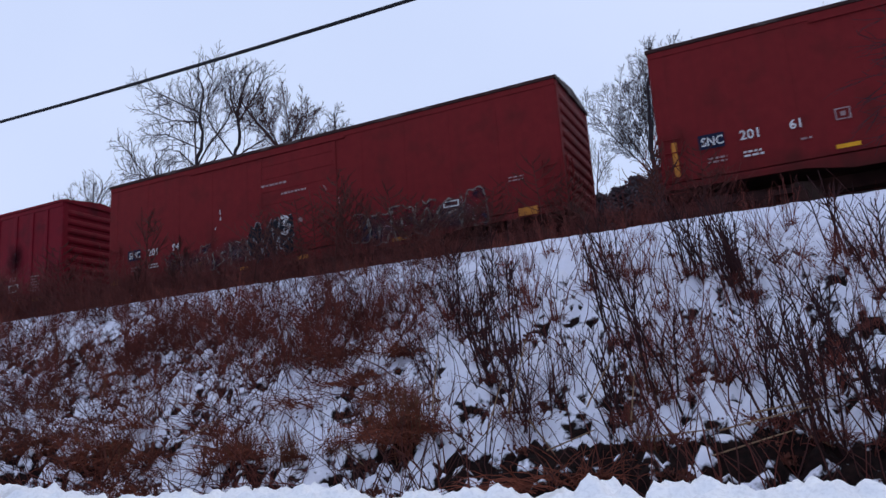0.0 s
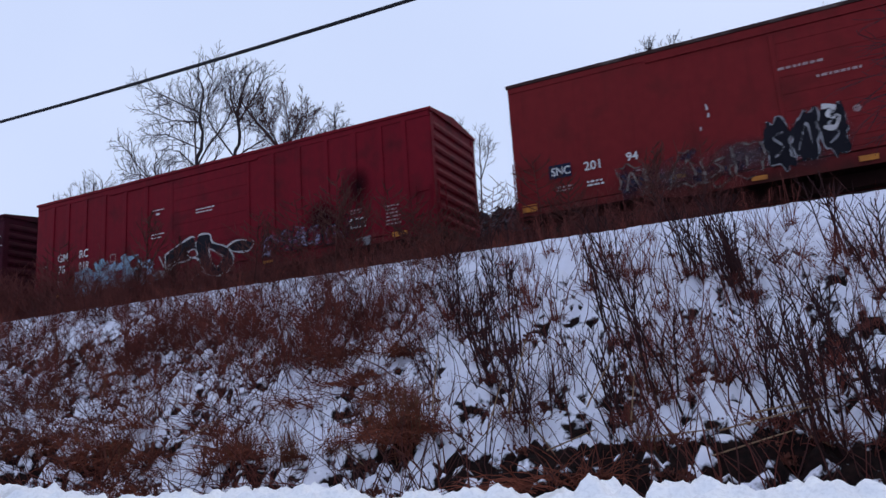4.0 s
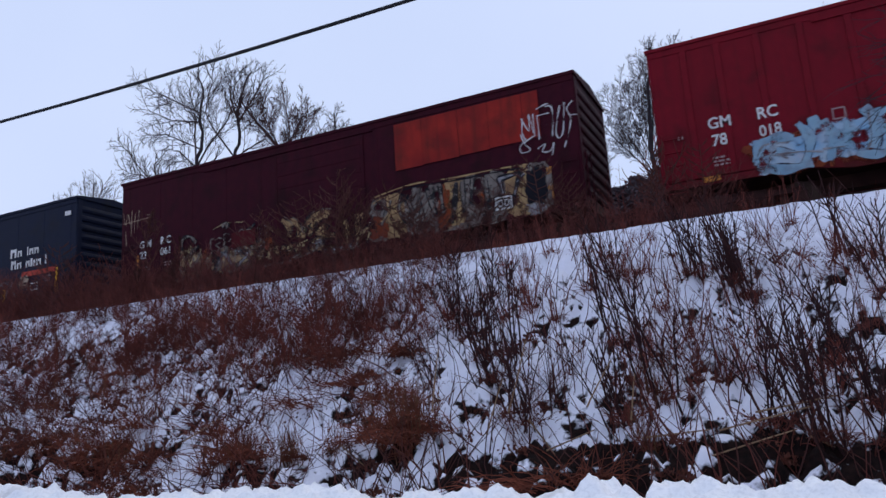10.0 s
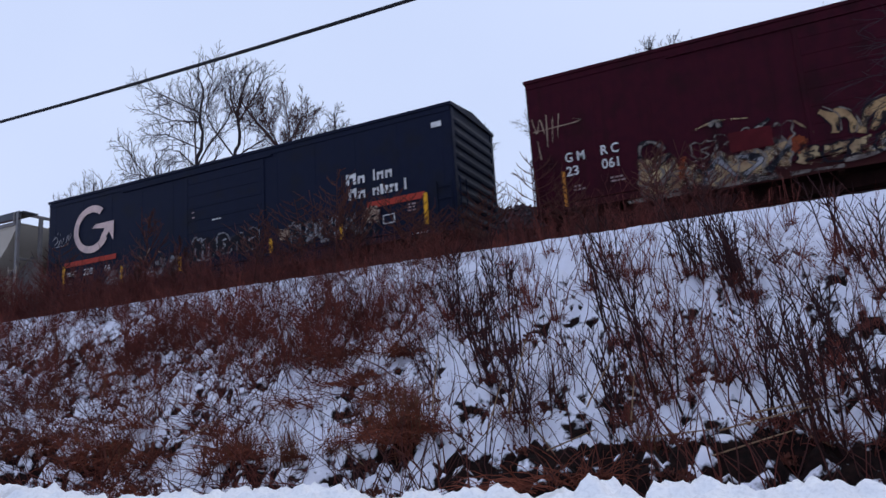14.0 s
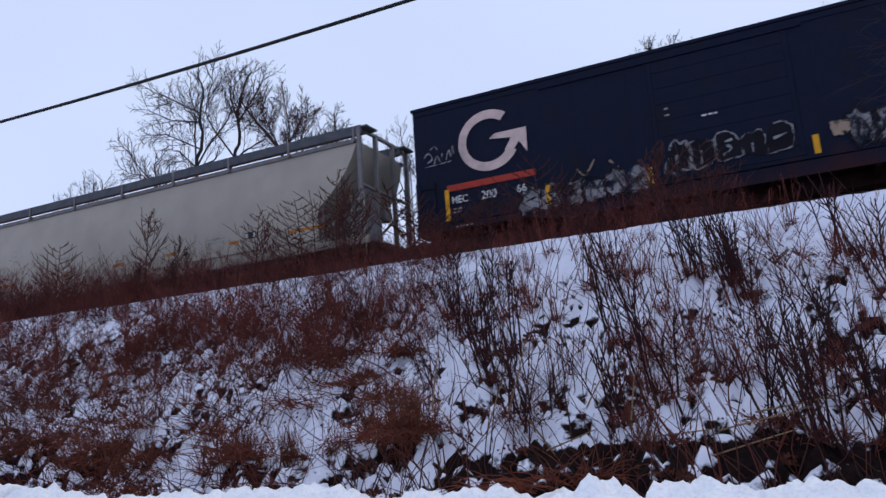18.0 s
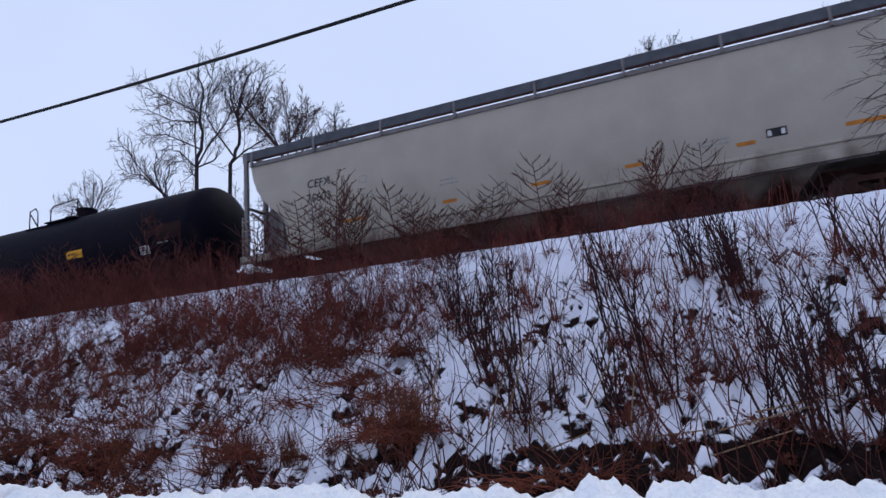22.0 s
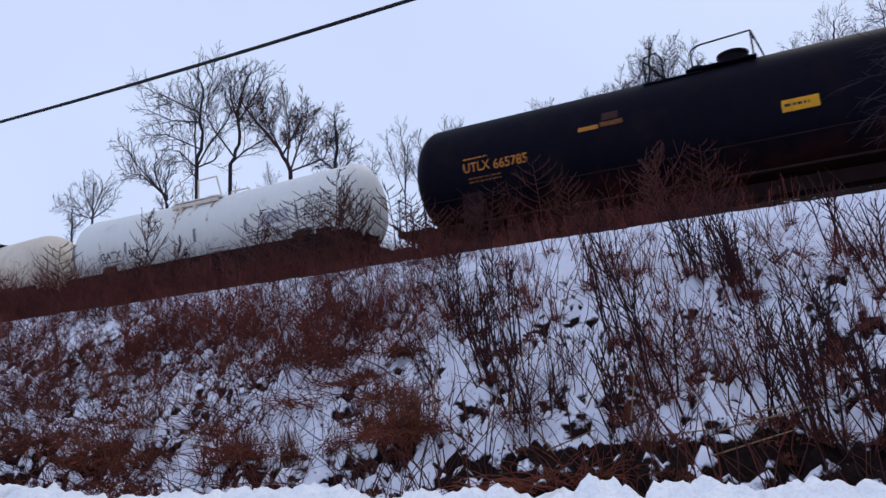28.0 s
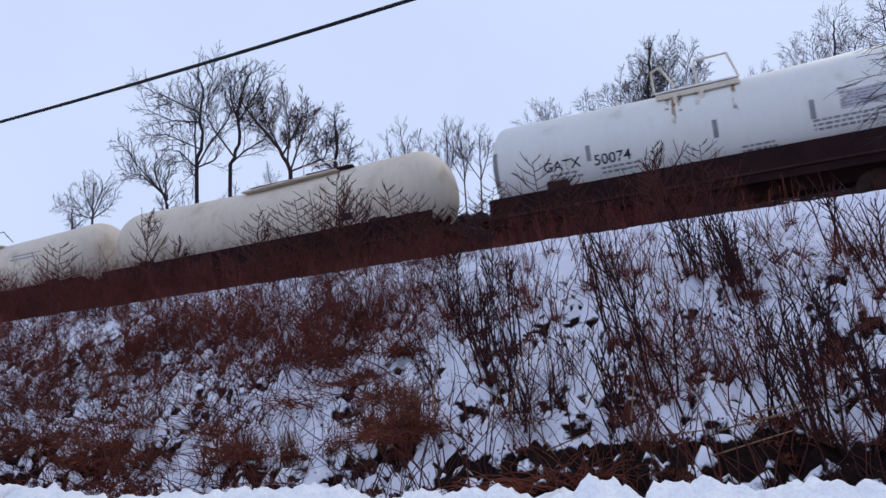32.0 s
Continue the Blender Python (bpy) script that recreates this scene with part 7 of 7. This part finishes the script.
# dry stalks and the brown bush at the foot
clump("stalk", ((-4.95, 8.95), (-5.25, 9.1), (-4.7, 8.95)), 4, 0.16, 0.75, 1.05)
clump("stalk", ((-7.3, 8.55), (-6.5, 8.5), (-6.9, 8.45), (-7.8, 8.6)), 3, 0.22, 0.5, 0.75)
clump("stalk", ((-13.4, 10.0), (-10.8, 9.4), (-13.8, 11.0), (-12.4, 9.6), (-11.4, 10.6), (-14.8, 10.6), (-9.8, 8.8), (-12.8, 8.9), (-10.2, 9.2), (-15.4, 12.0), (-9.6, 11.4), (-8.6, 10.8), (-1.6, 9.7), (-2.0, 8.9)), 2, 0.3, 0.55, 0.95)
# the brow: fine brush rooted behind the edge of the bank, and tall plumed weeds
for x, top in ((-16.64, 7.75), (-15.2, 7.1), (-12.2, 6.9), (-20.0, 7.2), (-2.18, 6.95), (-4.3, 6.9), (-1.4, 6.5), (-6.0, 6.6), (-7.45, 6.7), (-10.6, 7.3), (-9.3, 6.9)):
    plant("plume", x, 15.4, (top - 4.95) / 1.3)
for i in range(14):
    plant("plume", -21 + 15.5 * (i + 0.5) / 14 + rng.gauss(0, 0.25), rng.uniform(15.2, 15.8), rng.uniform(0.6, 1.0))
brow = Brush()
for i in range(130):
    u = (i + 0.5) / 130
    brow.plant("crest", -24 + 17.2 * u + rng.gauss(0, 0.12), rng.uniform(15.25, 15.9), rng.uniform(0.75, 1.25) * (1.75 - 1.1 * u))
for i in range(30):
    brow.plant("crest", -6.8 + 6.2 * (i + 0.5) / 30 + rng.gauss(0, 0.12), rng.uniform(15.25, 15.8), rng.uniform(0.45, 0.75))
for i in range(18):
    brow.plant("crest", -5.9 + 4.6 * (i + 0.5) / 18 + rng.gauss(0, 0.15), rng.uniform(15.3, 15.9), rng.uniform(0.85, 1.25))
brow.done("brow_brush", "stem_brow", "fine reddish-brown brush along the top of the bank")
for i in range(30):
    plant(rng.choice(("crest", "upright", "thicket")), -22 + 17 * (i + 0.5) / 30 + rng.gauss(0, 0.2), rng.uniform(13.6, 14.7), rng.uniform(0.4, 0.7))
# brown brush over the wooded half of the bank
scrub = Brush()
for i in range(110):
    y = 10.4 + 4.3 * rng.random()
    x = -6.2 - 16 * rng.random() ** 1.3
    if x > -1.62 * y:
        scrub.plant(rng.choice(("thicket", "crest", "crest")), x, y, rng.uniform(0.55, 0.95))
scrub.done("scrub", "stem_umber", "low tangled reddish-brown scrub on the snowy bank")
# lone plants in between
for i in range(64):
    y = 8.6 + 5.4 * rng.random()
    x = -y * (-0.1 + 1.7 * rng.random() ** 0.75)
    plant(rng.choice(("upright", "red_upright", "thicket", "crest", "stalk")), x, y, rng.uniform(0.4, 0.8))
# red-stemmed shrubs just below the brow, and taller weeds on it
for x, y, k in ((-5.1, 13.75, 0.7), (-4.6, 13.6, 0.62), (-4.15, 13.8, 0.75), (-3.6, 13.75, 0.68), (-4.9, 13.2, 0.6), (-0.3, 13.4, 0.8), (0.0, 13.5, 0.7), (-0.6, 13.3, 0.6)):
    plant("red_upright", x, y, k)
for x, top in ((-9.69, 7.4), (-7.95, 6.9)):
    plant("plume", x, 15.45, (top - 4.95) / 1.3)


def build_undergrowth():
    """Fine arching shoots and broken stalks in patches over the bank, too many to count."""
    for name, mat, n, seed, rad, skew, label in (("undergrowth", "stem_dark", 1500, 5, 0.0085, 0.85, "tangle of fine dark shoots over the snow"),
                                           ("bramble", "stem_umber", 2000, 6, 0.0078, 0.7, "tangle of fine reddish shoots over the snow")):
        rnd = random.Random(seed)
        tw = Twigs(3)
        made = 0
        while made < n:
            y = 7.5 + 7.5 * rnd.random() ** 1.1
            x = -y * (-0.16 + 1.78 * rnd.random() ** skew)
            if noise.noise(Vector((x * 0.55, y * 0.75, seed))) < rnd.uniform(-0.3, 0.3):
                continue
            if x > -6 and (y > 13.4 or rnd.random() < 0.45):
                continue
            made += 1
            d = Vector((rnd.gauss(0, 0.7), rnd.gauss(-0.1, 0.5), rnd.uniform(0.15, 1.1)))
            if x > -5.2:
                d = Vector((rnd.gauss(-0.15, 0.35), rnd.gauss(0, 0.3), 1.0))
            pts, dd = bend(Vector((x, y, ground_height(x, y) - 0.03)), d, rnd.uniform(0.3, 1.4), 5, 0.14, rnd, -0.06)
            tw.add(pts, rad * rnd.uniform(0.7, 1.4), rad * 0.4)
        ob = link_mesh(name, tw.mesh(name), M[mat])
        tagged(ob, label, "undergrowth", kind="stuff")


build_undergrowth()


def build_grass():
    """Dead grass in drooping mounds on the lower bank, and leaf clumps."""
    rnd = random.Random(12)
    tw = Twigs(3)
    made = 0
    thick = ((-12.3, 9.2, 0.8), (-12.4, 8.8, 0.9), (-11.9, 9.3, 0.5), (-10.0, 8.6, 0.45), (-10.3, 9.2, 0.35), (-14.0, 9.6, 0.8), (-4.95, 8.85, 0.3), (-13.6, 10.6, 0.6), (-8.9, 8.5, 0.3))
    while made < 82:
        if made < 28:
            cx, cy, sp = thick[made % 9]
            x, y = cx + rnd.gauss(0, sp), max(cy + rnd.gauss(0, sp * 0.4), 7.6)
        else:
            y = 7.3 + 4.2 * rnd.random() ** 1.3
            x = -y * rnd.uniform(-0.16, 1.62)
            if x > -5.5 and rnd.random() < 0.85:
                continue
        made += 1
        z = ground_height(x, y)
        lean, big = rnd.gauss(0.1, 0.35), rnd.uniform(0.6, 1.4)
        for k in range(int(60 * big)):
            p = Vector((x + rnd.gauss(0, 0.17 * big), y + rnd.gauss(0, 0.13 * big), z - 0.02))
            pts, dd = bend(p, Vector((rnd.gauss(lean, 0.45), rnd.gauss(-0.4, 0.35), 0.8)), rnd.uniform(0.2, 0.6) * big, 4, 0.14, rnd, -0.26)
            tw.add(pts, 0.0075, 0.003)
    ob = link_mesh("dead_grass", tw.mesh("dead_grass"), M["grass"])
    tagged(ob, "matted brown dead grass at the foot of the bank", "grass", kind="stuff")
    tw = Twigs(3)
    for c in range(170):
        y = 7.4 + 6.0 * rnd.random() ** 1.5
        x = -y * rnd.uniform(-0.16, 1.62)
        z = ground_height(x, y)
        sp = rnd.uniform(0.05, 0.16)
        for k in range(rnd.randint(40, 110)):
            leaf(tw, Vector((x + rnd.gauss(0, sp), y + rnd.gauss(0, sp), z + abs(rnd.gauss(0, sp * 0.6)))), rnd.uniform(0.025, 0.055), rnd)
    ob = link_mesh("leaf_litter", tw.mesh("leaf_litter"), M["litter"])
    tagged(ob, "clumps of dead brown leaves caught on the snow", "leaves", kind="stuff")


build_grass()


# ---- fallen stalks at the foot of the bank ----
for x, y, turn, length in ((-0.75, 8.3, 16, 1.1), (-1.4, 8.5, 4, 0.7), (-2.2, 8.6, 62, 0.6), (-2.9, 8.7, -58, 0.7), (-0.2, 8.7, 8, 0.8), (-5.4, 8.7, -40, 0.8), (-8.2, 8.8, 25, 0.7), (-3.5, 8.6, 75, 0.7), (-3.2, 8.8, 68, 0.9), (-1.8, 8.5, 80, 0.5), (-0.5, 8.4, 12, 0.9), (-4.3, 8.7, 84, 0.8), (-2.55, 8.5, 20, 0.6), (0.1, 8.6, -30, 0.5)):
    rnd = random.Random(int(turn + 90))
    tw = Twigs(5)
    a = radians(turn)
    pts, dd = bend(Vector((-length / 2 * math.cos(a), 0, 0)), Vector((math.cos(a), 0.1, math.sin(a))), length, 4, 0.03, rnd, 0)
    tw.add(pts, 0.011, 0.007)
    ob = link_mesh("fallen_stalk", tw.mesh("fallen_stalk"), M["straw"])
    ob.location = (x, y, ground_height(x, y) + 0.1 + 0.5 * length * abs(math.sin(a)))
    tagged(ob, "pale dry stalk fallen against the dark bank", "stalk", "fallen stalks")


# ---- evergreens on the hillside behind ----
for i in range(20):
    u = i / 19
    x, y, h = -2.6 + 11 * u, 27.5 + 4.0 * ((i * 7) % 5) / 4, 1.5 + 0.9 * ((i * 11) % 7) / 6
    conifer(x, y, h, 200 + i)
for i in range(22):
    x, y = -12.5 + 9.5 * i / 21, 25.5 + 2.5 * ((i * 7) % 5) / 4
    conifer(x, y, 1.0 + 0.6 * ((i * 11) % 7) / 6, 240 + i)


# ---- overhead cable ----
def build_cable():
    tw = Twigs(8)
    pts = []
    for i in range(41):
        u = i / 40
        x = -40 + 60 * u
        pts.append(Vector((x, 9.0, 7.432 + 0.0102 * x + 0.00187 * x * x)))
    tw.add(pts, 0.029, 0.029)
    ob = link_mesh("overhead_cable", tw.mesh("overhead_cable"), M["cable"])
    return tagged(ob, "black overhead utility cable strung above the bank", "cable", kind="structure")


build_cable()


# ---- movement ----
def motions():
    for car, s in CARS:
        walk(car, [(t, pose(s + d, TRACK_Y, RAIL_Z)) for t, d in TRAIN])
    steps = [i * 0.16 for i in range(201)]
    for ws, (x, y, z) in WHEELSETS:
        walk(ws, [(t, pose(x, y, z) @ Matrix.Rotation(travel(t) / WHEEL_R, 4, "Y")) for t in steps])


motions()
